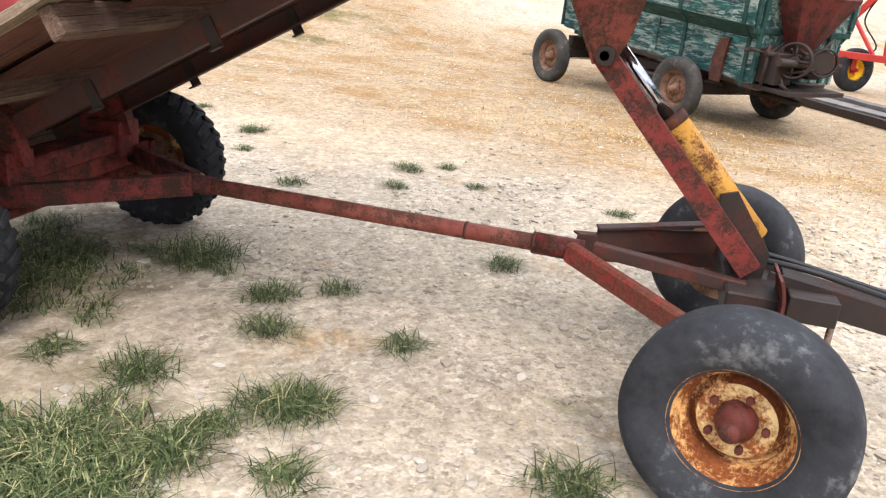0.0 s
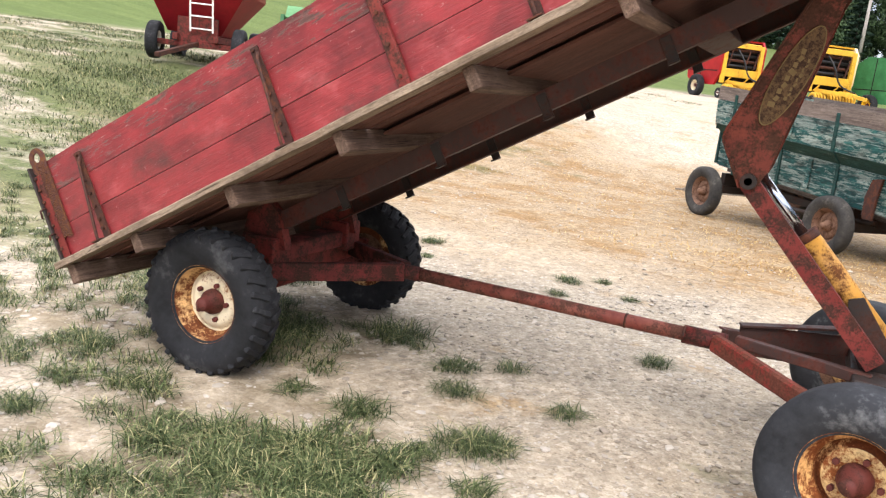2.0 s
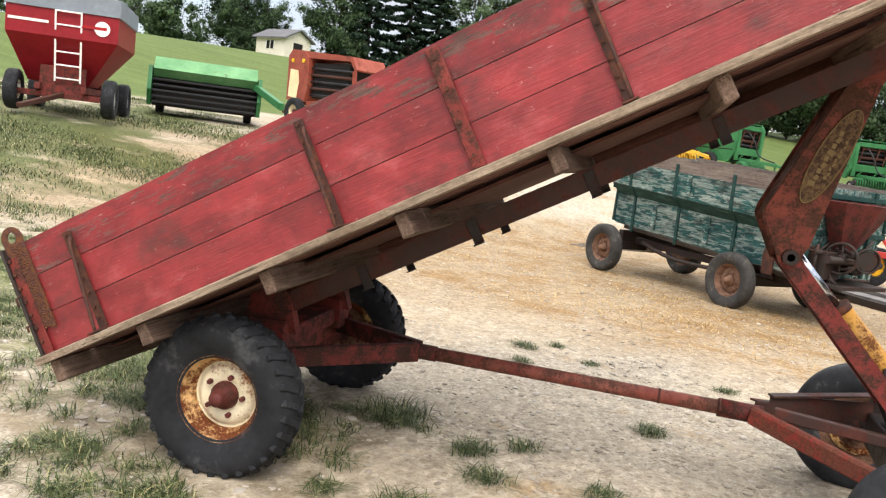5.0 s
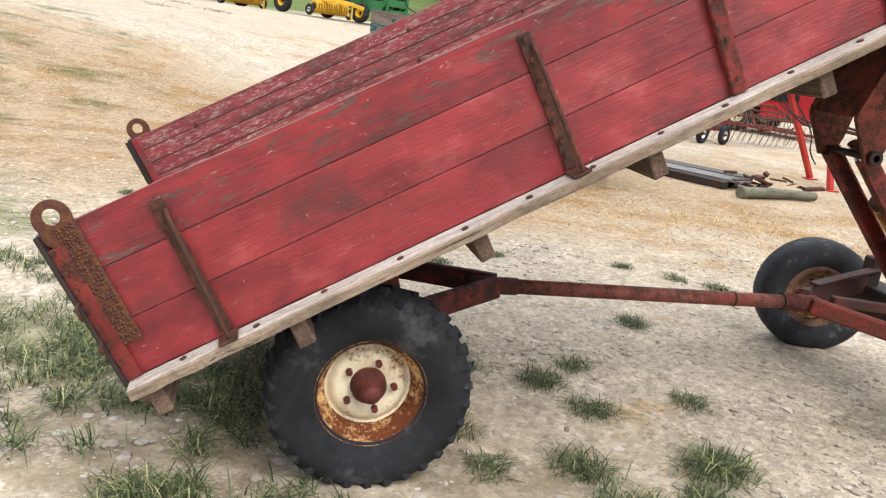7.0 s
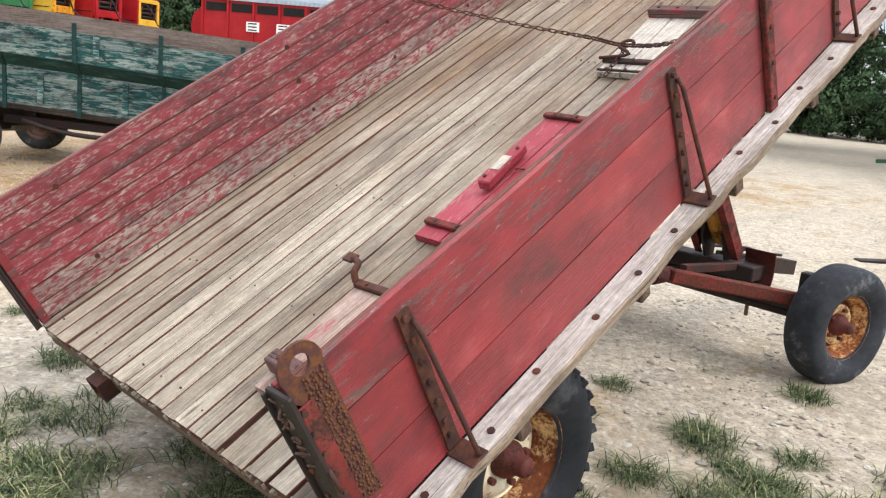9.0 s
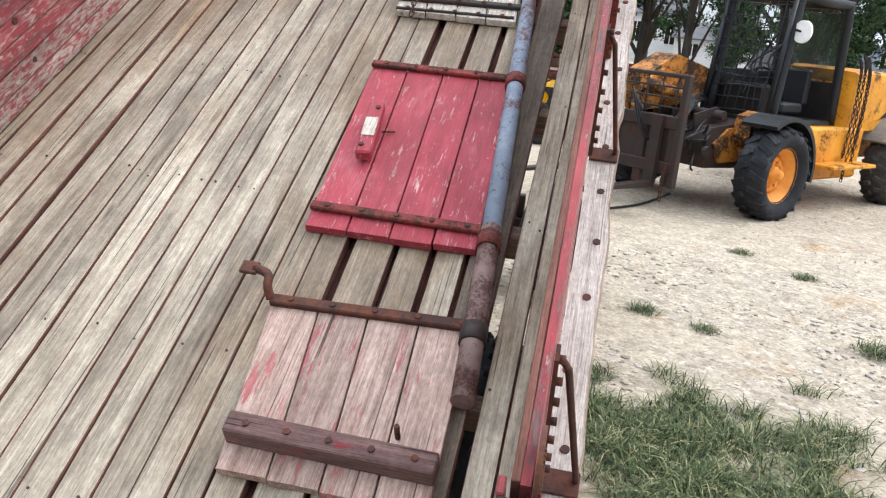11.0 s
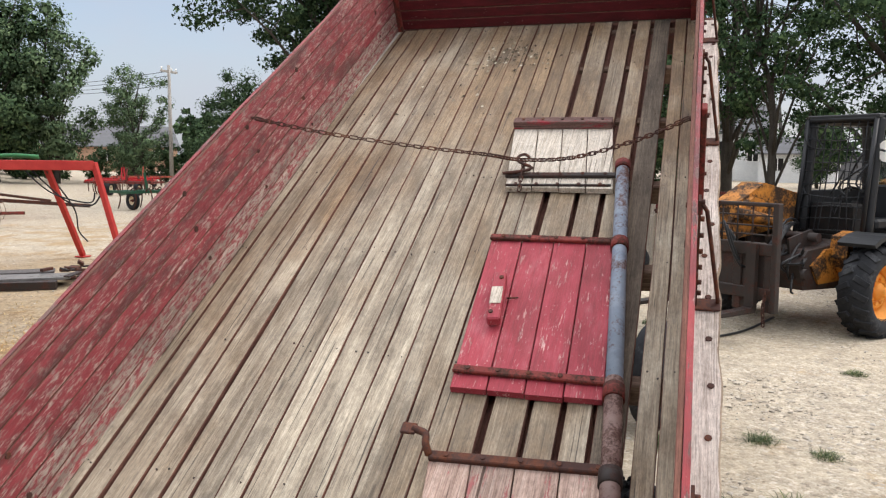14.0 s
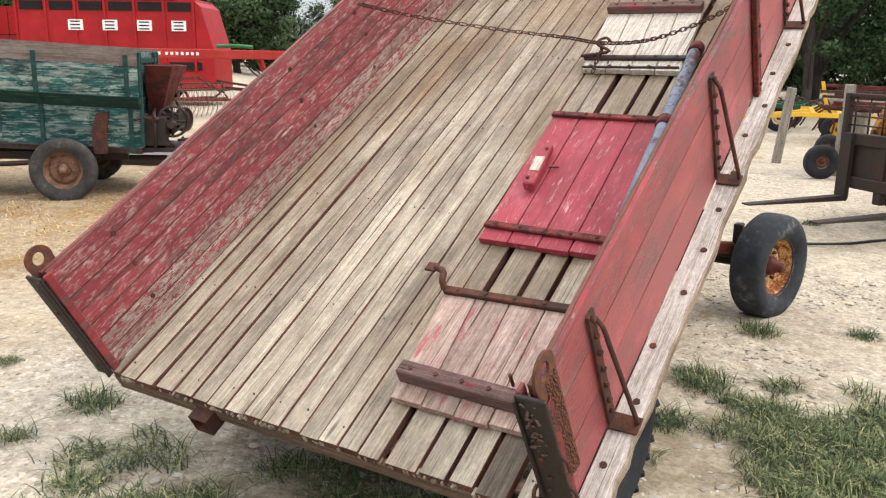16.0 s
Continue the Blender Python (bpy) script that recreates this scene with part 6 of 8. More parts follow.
# ---- telehandler with forks ----
th = thing("telehandler", "amber telehandler with black cab, mesh guard and forks", "telehandler", pose(8.304, -3.067, 0, 0, 0, 139.9))
HF, HR = 1.39, -1.42
bm = bmesh.new()
prism(bm, [(-2.05, 0.62), (-1.9, 0.50), (1.05, 0.46), (1.12, 0.60), (1.12, 0.92), (0.7, 0.90), (-0.5, 0.90), (-0.7, 0.95), (-2.05, 0.95)], -0.42, 0.42)
part("chassis", bm, "amber_dirty", th, "dirty amber chassis")
bm = bmesh.new()
prism(bm, [(-0.30, 0.86), (-0.30, 1.55), (-0.40, 1.585), (-1.80, 1.56), (-2.02, 1.50), (-2.10, 1.36), (-2.08, 0.98), (-1.9, 0.92)], -0.15, 0.72)
bmesh.ops.bevel(bm, geom=[e for e in bm.edges if abs(e.verts[0].co.y - e.verts[1].co.y) < 0.01 and max(e.verts[0].co.z, e.verts[1].co.z) > 1.2], offset=0.09, segments=3, affect="EDGES", profile=0.6)
for f in bm.faces:
    f.smooth = False
hood = part("engine_hood", bm, "machine_orange", th, "amber engine hood")
bm = bmesh.new()
prism(bm, [(-0.85, 0.98), (-1.10, 1.02), (-1.80, 1.46), (-1.98, 1.42), (-2.04, 1.25), (-1.75, 1.12)], 0.722, 0.728)
part("black_stripe", bm, "black", hood)
for xc, mat in ((HF, "black"), (HR, "fender_dust")):
    bm = bmesh.new()
    u0, u1 = (1.0, math.pi + 0.15) if xc > 0 else (0.55, math.pi - 0.25)
    outer = [(xc + 0.60 * math.cos(u), 0.46 + 0.60 * math.sin(u)) for u in np.linspace(u0, u1, 14)]
    inner = [(xc + 0.555 * math.cos(u), 0.46 + 0.555 * math.sin(u)) for u in np.linspace(u1, u0, 14)]
    prism(bm, outer + inner, 0.60, 1.0)
    prism(bm, outer + inner, -1.0, -0.60)
    part("fender", bm, mat, th, "curved wheel fender")
for x in (HF, HR):
    for y in (0.86, -0.86):
        wheel(th, pose(x, y, 0.46, 0, 0, 180 if y > 0 else 0), 0.475, 0.288, 0.34, "rubber" if x > 0 else "rubber_dusty", "rim_orange", hub="rim_orange", lugs=20, lug_h=0.014, dish=0.075, bolts=8, label="chunky lugged tyre on an amber rim")
bm = bmesh.new()
box(bm, -0.75, 0.72, 0.40, 0.74, 0.32, 0.92, 0.03)
box(bm, -0.62, 0.40, 0.74, 1.02, 0.49, 0.53, 0.008)
part("step", bm, "machine_orange", th, "amber side step")
CX0, CX1, CY0, CY1, CT = -0.14, 1.02, -0.22, 0.55, 2.25
bm = bmesh.new()
for x0, x1, y in ((CX1 + 0.06, CX1 - 0.06, CY0), (CX1 + 0.06, CX1 - 0.06, CY1), (CX0 - 0.10, CX0, CY1), (CX0 - 0.10, CX0, CY0)):
    tube(bm, along([(x0, y, 0.92), (x0 + (x1 - x0) * 0.5, y, 1.6), (x1, y, CT - 0.12), (x1 * 0.94 + 0.04, y, CT)], 8), 0.055, 8)
for a, b in (((CX1 - 0.1, CY0), (CX1 - 0.1, CY1)), ((CX0, CY0), (CX0, CY1)), ((CX1 - 0.1, CY1), (CX0, CY1)), ((CX1 - 0.1, CY0), (CX0, CY0))):
    tube(bm, [(*a, CT), (*b, CT)], 0.05, 8)
for a, b in (((CX1, CY1), (CX0, CY1)), ((CX0 - 0.08, CY0), (CX0 - 0.08, CY1))):
    tube(bm, [(*a, 0.93), (*b, 0.93)], 0.05, 8)
cab = part("cab_frame", bm, "black", th, "black tubular cab frame")
bm = bmesh.new()
box(bm, CX0 - 0.06, CX1 + 0.02, CY0 - 0.03, CY1 + 0.03, CT, CT + 0.05, 0.02)
part("cab_roof", bm, "black", cab)
bm = bmesh.new()
box(bm, CX0 - 0.055, CX0 - 0.04, CY0 + 0.05, CY1 - 0.05, 1.42, CT - 0.08, 0.003)
part("cab_glass", bm, "glass", cab, "smoky cab glass")
bm = bmesh.new()
box(bm, 0.12, 0.58, -0.06, 0.38, 1.02, 1.14, 0.04)
box(bm, 0.02, 0.12, -0.05, 0.37, 1.12, 1.52, 0.04)
part("seat", bm, "black", cab, "black operator seat")
bm = bmesh.new()
box(bm, CX0, CX1, CY0, CY1 - 0.02, 0.88, 0.97, 0.01)
box(bm, CX0 - 0.10, CX0 - 0.03, CY0, CY1, 0.92, 1.40, 0.01)
box(bm, CX1 - 0.30, CX1 - 0.05, CY0, CY1 - 0.25, 0.95, 1.32, 0.03)
tube(bm, [(0.86, 0.2, 0.97), (0.74, 0.2, 1.34)], 0.04, 8)
tube(bm, [(0.74 + 0.08 * math.cos(u), 0.2 + 0.17 * math.sin(u), 1.36 + 0.14 * math.cos(u)) for u in np.linspace(0, 6.28, 15)], 0.014, 6, caps=False)
part("cab_interior", bm, "dark_hollow", cab)
# added black panel that darkens the bright view through the open cab
bm = bmesh.new()
box(bm, CX0, CX1, CY0 - 0.03, CY0 + 0.01, 0.95, 1.46, 0.01)
part("cab_side_panel", bm, "black", cab)
bm = bmesh.new()
for i in range(9):
    y = CY0 + i * 0.096
    tube(bm, along([(CX1 + 0.16 + random.uniform(-0.04, 0.03), y + random.uniform(-0.03, 0.03), 1.02), (CX1 + 0.08 + random.uniform(-0.04, 0.04), y + random.uniform(-0.03, 0.03), 1.6), (CX1, y, CT - 0.03)], 6), 0.007, 5)
for i in range(10):
    z = 1.04 + i * 0.125
    x = CX1 + 0.16 - 0.16 * (z - 1.02) / 1.2
    tube(bm, along([(x, CY0 - 0.02, z + random.uniform(-0.03, 0.03)), (x + 0.02, (CY0 + CY1) / 2, z + random.uniform(-0.03, 0.03)), (x, CY1, z)], 4), 0.006, 5)
for y in (CY0 - 0.02, CY1):
    tube(bm, [(CX1 + 0.17, y, 0.98), (CX1, y, CT)], 0.026, 6)
tube(bm, [(CX1, CY0, CT), (CX1, CY1, CT)], 0.026, 6)
for i in range(16):
    y, z = random.uniform(CY0, CY1), random.uniform(1.0, 2.0)
    x = CX1 + 0.17 - 0.16 * (z - 1.02) / 1.2
    tube(bm, along([(x, y, z), (x + random.uniform(-0.1, 0.05), y + random.uniform(-0.12, 0.12), z + 0.12), (x - 0.04, y + random.uniform(-0.2, 0.2), z + random.uniform(0.15, 0.4))], 5), random.uniform(0.005, 0.013), 5)
part("mesh_guard", bm, "black", cab, "dark wire mesh windscreen guard")
bm = bmesh.new()
disc(bm, 0.115, 0, 24, 0.03)
part("round_mirror", bm, "white", cab, "round white mirror back", pose(1.02, 0.68, 1.90, 0, 0, 75))
bm = bmesh.new()
tube(bm, [(1.00, 0.53, 1.93), (1.03, 0.67, 1.90)], 0.012, 6)
part("mirror_arm", bm, "black", cab)
bm = bmesh.new()
prism(bm, [(-0.9, 1.35), (-0.5, 1.42), (1.1, 1.42), (1.75, 1.55), (2.2, 1.34), (2.2, 0.95), (1.75, 1.0), (1.2, 1.10), (-0.9, 1.10)], -0.56, -0.26)
boom = part("boom", bm, "amber_dirty", th, "amber lift boom")
bm = bmesh.new()
prism(bm, [(1.72, 1.34), (2.00, 1.40), (2.30, 1.26), (2.44, 1.00), (2.46, 0.52), (2.35, 0.50), (2.25, 0.95), (1.9, 1.10)], -0.62, -0.56)
prism(bm, [(1.72, 1.34), (2.00, 1.40), (2.30, 1.26), (2.44, 1.00), (2.46, 0.52), (2.35, 0.50), (2.25, 0.95), (1.9, 1.10)], -0.26, -0.20)
tube(bm, [(2.42, -0.64, 0.62), (2.42, -0.18, 0.62)], 0.05, 10)
tube(bm, [(1.55, -0.14, 1.10), (2.40, -0.14, 1.25)], 0.06, 12)
part("boom_head", bm, "amber_dirty", boom, "amber boom head plates")
for k in range(7):
    bm = bmesh.new()
    a = Vector((1.3 + 0.10 * k, -0.12 + 0.04 * k, 1.1))
    tube(bm, along([a, a + Vector((0.4, 0.12, 0.05 - 0.06 * k)), a + Vector((0.85, 0.1, -0.35)), a + Vector((1.0, 0.0, -0.2 + 0.05 * k))], 12), 0.013, 6)
    part("hydraulic_hose", bm, "black", boom, "looping black hydraulic hose")
bm = bmesh.new()
prism(bm, [(1.06, 0.42), (1.95, 0.45), (2.05, 0.72), (1.9, 0.86), (1.5, 0.90), (1.122, 0.93), (1.122, 0.5)], -0.50, 0.40)
for y in (-0.30, -0.05, 0.22):
    prism(bm, [(1.3, 0.89), (1.95, 0.80), (1.98, 0.98), (1.6, 1.06)], y - 0.012, y + 0.012)
tube(bm, [(1.62, -0.42, 0.98), (1.62, 0.34, 0.98)], 0.05, 10)
tube(bm, [(1.95, -0.46, 0.62), (1.95, 0.44, 0.62)], 0.06, 10)
part("front_bulkhead", bm, "dark_iron", th, "greasy dark front bulkhead")
bm = bmesh.new()
prism(bm, [(1.13, 0.66), (1.40, 0.60), (1.52, 0.78), (1.50, 1.00), (1.30, 1.05), (1.13, 0.98)], 0.405, 0.60)
prism(bm, [(1.14, 0.52), (1.72, 0.50), (1.86, 0.70), (1.62, 0.86), (1.14, 0.90)], 0.402, 0.43)
part("fender_base", bm, "amber_dirty", th, "dirty amber corner box by the front wheel")
bm = bmesh.new()
box(bm, 1.24, 1.42, 0.602, 0.610, 0.80, 0.92, 0.004)
part("headlamp_plate", bm, "grey_paint", th, "dusty grey lamp plate")
for n in range(9):
    bm = bmesh.new()
    a = Vector((random.uniform(1.35, 1.7), random.uniform(-0.2, 0.3), random.uniform(0.86, 1.0)))
    b = Vector((random.uniform(1.98, 2.2), random.uniform(0.1, 0.45), random.uniform(0.45, 0.95)))
    sag = Vector((random.uniform(0.05, 0.25), random.uniform(0.02, 0.2), random.uniform(-0.15, 0.22)))
    tube(bm, along([a, (a + b) / 2 + sag, b + sag * 0.4, b - Vector((0.1, 0.05, 0.1))], 10), 0.012, 5)
    part("hydraulic_hose", bm, "black", th, "tangled black hydraulic hose")
cx = 2.70
bm = bmesh.new()
box(bm, cx - 0.10, cx, -0.72, 0.56, 0.42, 0.54, 0.01)
carr = part("fork_carriage", bm, "dark_iron", th, "dark fork carriage with a backrest grid")
for x0, x1, y0, y1, z0, z1 in [(cx - 0.10, cx, -0.72, 0.56, 0.86, 0.98), (cx - 0.07, cx - 0.01, -0.72, 0.56, 1.34, 1.38)] + [(cx - 0.09, cx - 0.01, y - 0.05, y + 0.05, 0.30, 0.98) for y in (-0.70, -0.20, 0.14, 0.50)] + [(cx - 0.08, cx, y - 0.03, y + 0.03, 0.30, 1.38) for y in (-0.72, 0.56)]:
    bm = bmesh.new()
    box(bm, x0, x1, y0, y1, z0, z1, 0.008)
    part("carriage_bar", bm, "dark_iron", carr)
bm = bmesh.new()
box(bm, cx - 0.085, cx - 0.03, -0.66, 0.50, 0.44, 0.90, 0.01)
part("carriage_plate", bm, "dark_iron", carr)
bm = bmesh.new()
for i in range(7):
    y = -0.62 + i * 0.18
    tube(bm, [(cx - 0.04, y, 0.98), (cx - 0.04, y, 1.35)], 0.009, 5)
for z in (1.06, 1.15, 1.25):
    tube(bm, [(cx - 0.04, -0.70, z), (cx - 0.04, 0.54, z)], 0.009, 5)
part("backrest_grid", bm, "dark_iron", carr)
for y in (-0.60, 0.34):
    bm = bmesh.new()
    prism(bm, [(cx, 0.98), (cx + 0.05, 0.98), (cx + 0.055, 0.34), (cx + 1.22, 0.30), (cx + 1.22, 0.285), (cx + 0.02, 0.285), (cx, 0.32)], y - 0.055, y + 0.055)
    part("fork", bm, "dark_iron", carr, "dark steel fork tine")
for x, y, z0, z1 in ((-0.34, 0.78, 1.68, 0.30), (-0.40, 0.80, 1.66, 0.62), (-0.29, 0.76, 1.64, 0.58), (-0.45, 0.79, 1.62, 0.80), (-0.37, 0.83, 1.60, 0.52)):
    chain("hanging_chain", [(x, y - 0.04, z0 + 0.04), (x, y, z0 - 0.1), (x + 0.01, y + 0.02, (z0 + z1) / 2), (x, y, z1)], th, None, 0.045, 0.0055, 0.014, "dark_iron", "dark hanging chain")
chain("carriage_chain", [(cx + 0.02, 0.50, 0.50), (cx + 0.03, 0.49, 0.35), (cx + 0.03, 0.50, 0.18)], th, None, 0.05, 0.006, 0.015)
bm = bmesh.new()
tube(bm, along([(7.33, -1.92, 0.014), (6.46, -1.57, 0.014), (6.01, -1.26, 0.014), (5.68, -1.01, 0.014), (5.40, -0.62, 0.014)], 24), 0.014, 6)
tagged(part("hose", bm, "black", None), "black hose trailing over the gravel", "hose")

# ---- machinery along the far edge of the yard ----
def baler(x, y, yaw, label, body, trim, gate=None, scale=1.0):
    """A round baler seen with its pickup end or tailgate towards the yard."""
    t = thing("round_baler", label, "baler", on_ground(x, y, yaw) @ Matrix.Scale(scale, 4), "balers parked along the yard")
    profile = [(-1.05, 0.75), (-0.6, 0.5), (0.85, 0.5), (1.12, 0.95), (1.16, 2.0), (0.95, 2.28), (-0.55, 2.38), (-1.0, 2.1), (-1.2, 1.5)]
    for y0 in (-0.95, 0.85):
        bm = bmesh.new()
        prism(bm, profile, y0, y0 + 0.10)
        sp = part("side_panel", bm, body, t)
        bm = bmesh.new()
        yy = y0 - 0.008 if y0 < 0 else y0 + 0.10
        box(bm, -0.16, -0.12, yy, yy + 0.008, 0.6, 2.3, 0.002)
        box(bm, -1.0, 1.0, yy, yy + 0.008, 1.02, 1.06, 0.002)
        part("panel_seam", bm, "dark_hollow", sp)
    bm = bmesh.new()
    prism(bm, [(0.95, 2.28), (-0.55, 2.38), (-1.0, 2.1), (-0.98, 2.05), (-0.53, 2.32), (0.93, 2.22)], -0.85, 0.85)
    part("top_panel", bm, gate or body, t)
    bm = bmesh.new()
    prism(bm, [(-1.0, 2.1), (-1.2, 1.5), (-1.05, 0.75), (-1.0, 0.76), (-1.14, 1.5), (-0.96, 2.06)], -0.85, 0.85)
    part("tailgate", bm, body, t)
    bm = bmesh.new()
    box(bm, -0.9, 0.85, -0.84, 0.84, 0.6, 2.15, 0.05)
    part("chamber", bm, "dark_hollow", t)
    for i in range(4):
        bm = bmesh.new()
        z = 1.28 + i * 0.2
        tube(bm, [(0.98, -0.84, z), (0.98, 0.84, z)], 0.055, 8)
        part("roller", bm, "rust" if i % 2 else "black", t)
    for x0, x1, y0, y1, z0, z1 in ((1.06, 1.18, -0.86, -0.70, 0.6, 2.1), (1.06, 1.18, 0.70, 0.86, 0.6, 2.1), (1.02, 1.17, -0.70, 0.70, 1.95, 2.15), (1.02, 1.16, -0.70, 0.70, 0.85, 1.16)):
        bm = bmesh.new()
        box(bm, x0, x1, y0, y1, z0, z1, 0.01)
        part("front_frame", bm, trim, t)
    bm = bmesh.new()
    bar(bm, (1.1, -0.5, 0.65), (2.6, 0.0, 0.55), 0.12, 0.14, 0.01)
    bar(bm, (1.1, 0.5, 0.65), (2.6, 0.0, 0.55), 0.12, 0.14, 0.01)
    bar(bm, (2.5, 0.0, 0.55), (3.2, 0.0, 0.45), 0.10, 0.12, 0.01)
    bar(bm, (2.5, 0.1, 0.5), (2.5, 0.1, 0.0), 0.06, 0.06, 0.01)
    part("tongue", bm, trim, t)
    bm = bmesh.new()
    lathe(bm, [(0.02, -0.8), (0.12, -0.8), (0.12, 0.8), (0.02, 0.8)], 14)
    reel = part("pickup_reel", bm, "dark_iron", t, "", pose(1.35, 0, 0.34))
    for i in range(13):
        bm = bmesh.new()
        lathe(bm, [(0.12, -0.012), (0.24, -0.012), (0.24, 0.012), (0.12, 0.012)], 14, close=True)
        part("stripper_band", bm, trim, reel, "", Matrix.Translation((0, -0.75 + 0.125 * i, 0)))
    for k, (z0, z1) in enumerate(((1.20, 1.95), (0.62, 0.84))):
        for y in (-0.60, 0.15, 0.55):
            bm = bmesh.new()
            bar(bm, (1.10, y, z0), (1.10 + 0.10 * k, y + 0.16, z1), 0.05, 0.03, 0.004, up=(1, 0, 0))
            part("link_arm", bm, trim if k else "rust", t)
    bm = bmesh.new()
    tube(bm, along([(1.16, -0.3, 1.9), (1.5, -0.2, 1.5), (1.7, 0.0, 0.9), (2.5, 0.05, 0.65)], 12), 0.03, 6)
    part("hydraulic_hose", bm, "black", t)
    for s in (-1, 1):
        wheel(t, pose(-0.05, s * 1.12, 0.42, 0, 0, 180 if s > 0 else 0), 0.43, 0.22, 0.28, "rubber", "rim_yellow" if body != "machine_red" else "rim_cream", bolts=5)
        wheel(t, pose(1.4, s * 1.0, 0.2, 0, 0, 180 if s > 0 else 0), 0.2, 0.1, 0.12, "rubber", "white", bolts=0)
    return t


baler(1.75, 34.2, -54, "yellow round baler with cream side panels and dark chamber", "machine_cream", "machine_yellow", "machine_yellow", 1.12)
baler(4.75, 34.0, -42, "green round baler with an open dark chamber", "machine_green", "machine_green", None, 0.97)
baler(10.7, 37.3, -70, "bright green round baler parked on gravel", "machine_green", "machine_green")
baler(12.6, 37.6, -50, "amber yellow round baler with exposed belts", "machine_yellow", "machine_orange")
baler(15.0, 38.4, -60, "red round baler with a long drawbar", "machine_red", "machine_red", "machine_red", 1.1)
baler(17.6, 39.4, -60, "red round baler with a yellow front", "machine_red", "machine_yellow")
baler(22.0, 38.0, -75, "dark red round baler parked in the row", "machine_red", "dull_red_steel")
baler(25.0, 38.0, -75, "yellow round baler parked in the row", "machine_yellow", "machine_yellow")
baler(28.2, 38.0, -75, "green round baler parked in the row", "machine_green", "dark_green")
baler(-2.0, 36.2, -50, "big red baler with a yellow pickup reel", "machine_red", "machine_yellow", "machine_red", 1.15)
# cream maker's panel with dark bars on the yellow baler
bm = bmesh.new()
box(bm, -0.8, 0.9, -0.97, -0.952, 1.05, 1.95, 0.01)
cream = part("side_badge", bm, "machine_cream", bpy.data.objects["round_baler"], "cream side panel with dark lettering bars")
for i in range(7):
    bm = bmesh.new()
    box(bm, -0.55 + i * 0.16, -0.43 + i * 0.16, -0.985, -0.969, 1.35, 1.50 if i else 1.58, 0.002)
    part("lettering_bar", bm, "black", cream)

# gravity wagon
gv = thing("gravity_wagon", "red gravity grain wagon with a white ladder and grey extension", "grain wagon", on_ground(-11.3, 12.25, -62, 0.0) @ Matrix.Diagonal((0.92, 0.92, 0.92, 1)))
bm = bmesh.new()
loft(bm, [[(-1.55, -1.2, 2.35), (1.55, -1.2, 2.35), (1.55, 1.2, 2.35), (-1.55, 1.2, 2.35)], [(-1.55, -1.2, 1.75), (1.55, -1.2, 1.75), (1.55, 1.2, 1.75), (-1.55, 1.2, 1.75)],
          [(-0.55, -0.85, 0.72), (0.75, -0.85, 0.72), (0.75, 0.5, 0.72), (-0.55, 0.5, 0.72)]])
box_ = part("hopper_body", bm, "crimson", gv, "red sloping hopper body")
bm = bmesh.new()
for a, b in (((-1.57, -1.22), (1.57, -1.22)), ((1.57, -1.22), (1.57, 1.22)), ((1.57, 1.22), (-1.57, 1.22)), ((-1.57, 1.22), (-1.57, -1.22))):
    bar(bm, (*a, 2.55), (*b, 2.55), 0.04, 0.40, 0.006)
part("extension", bm, "grey_paint", gv, "grey extension boards")
bm = bmesh.new()
for x in (-0.15, 0.40):
    bar(bm, (1.62, x, 2.35), (1.30, x, 0.75), 0.04, 0.04)
for i in range(6):
    t = i / 5
    bar(bm, (1.62 - 0.32 * t, -0.15, 2.33 - 1.5 * t), (1.62 - 0.32 * t, 0.40, 2.33 - 1.5 * t), 0.035, 0.035)
part("ladder", bm, "white", gv, "white ladder")
bm = bmesh.new()
box(bm, 1.552, 1.566, -1.15, -0.30, 2.02, 2.08, 0.002)
lathe_m = pose(1.57, 0.85, 2.05, 0, 0, 90)
part("white_stripe", bm, "white", gv)
bm = bmesh.new()
disc(bm, 0.17, 0, 20, 0.012)
bd = part("round_badge", bm, "white", gv, "round white maker's badge", lathe_m)
bm = bmesh.new()
box(bm, -0.45, 0.10, -0.010, -0.006, -0.03, 0.04, 0.001)
part("badge_bar", bm, "machine_red", bd)
bm = bmesh.new()
for y in (-0.5, 0.5):
    box(bm, -1.4, 1.4, y - 0.06, y + 0.06, 0.52, 0.68, 0.01)
for x in (-1.15, 1.15):
    box(bm, x - 0.07, x + 0.07, -1.0, 1.0, 0.36, 0.50, 0.01)
    box(bm, x - 0.05, x + 0.05, -0.5, 0.5, 0.5, 1.1, 0.01)
part("chassis", bm, "dull_red_steel", gv)
bm = bmesh.new()
bar(bm, (1.2, 0, 0.45), (2.9, -0.5, 0.12), 0.12, 0.10)
part("tongue", bm, "rust", gv)
for x in (-1.15, 1.15):
    for y in (-1.05, 1.05):
        wheel(gv, pose(x, y, 0.46, 0, 0, 180 if y > 0 else 0), 0.465, 0.22, 0.30, "rubber", "white", bolts=5)

# green mower conditioner
sw = thing("mower_conditioner", "faded green mower conditioner with black slatted front", "mower", on_ground(-10.51, 16.66, -60) @ Matrix.Diagonal((1, 1, 1.25, 1)))
bm = bmesh.new()
prism(bm, [(-0.9, 0.75), (0.55, 0.78), (0.75, 0.95), (0.2, 1.22), (-0.6, 1.25), (-0.95, 1.1)], -1.35, 1.35)
part("hood", bm, "faded_green", sw, "faded green sheet hood")
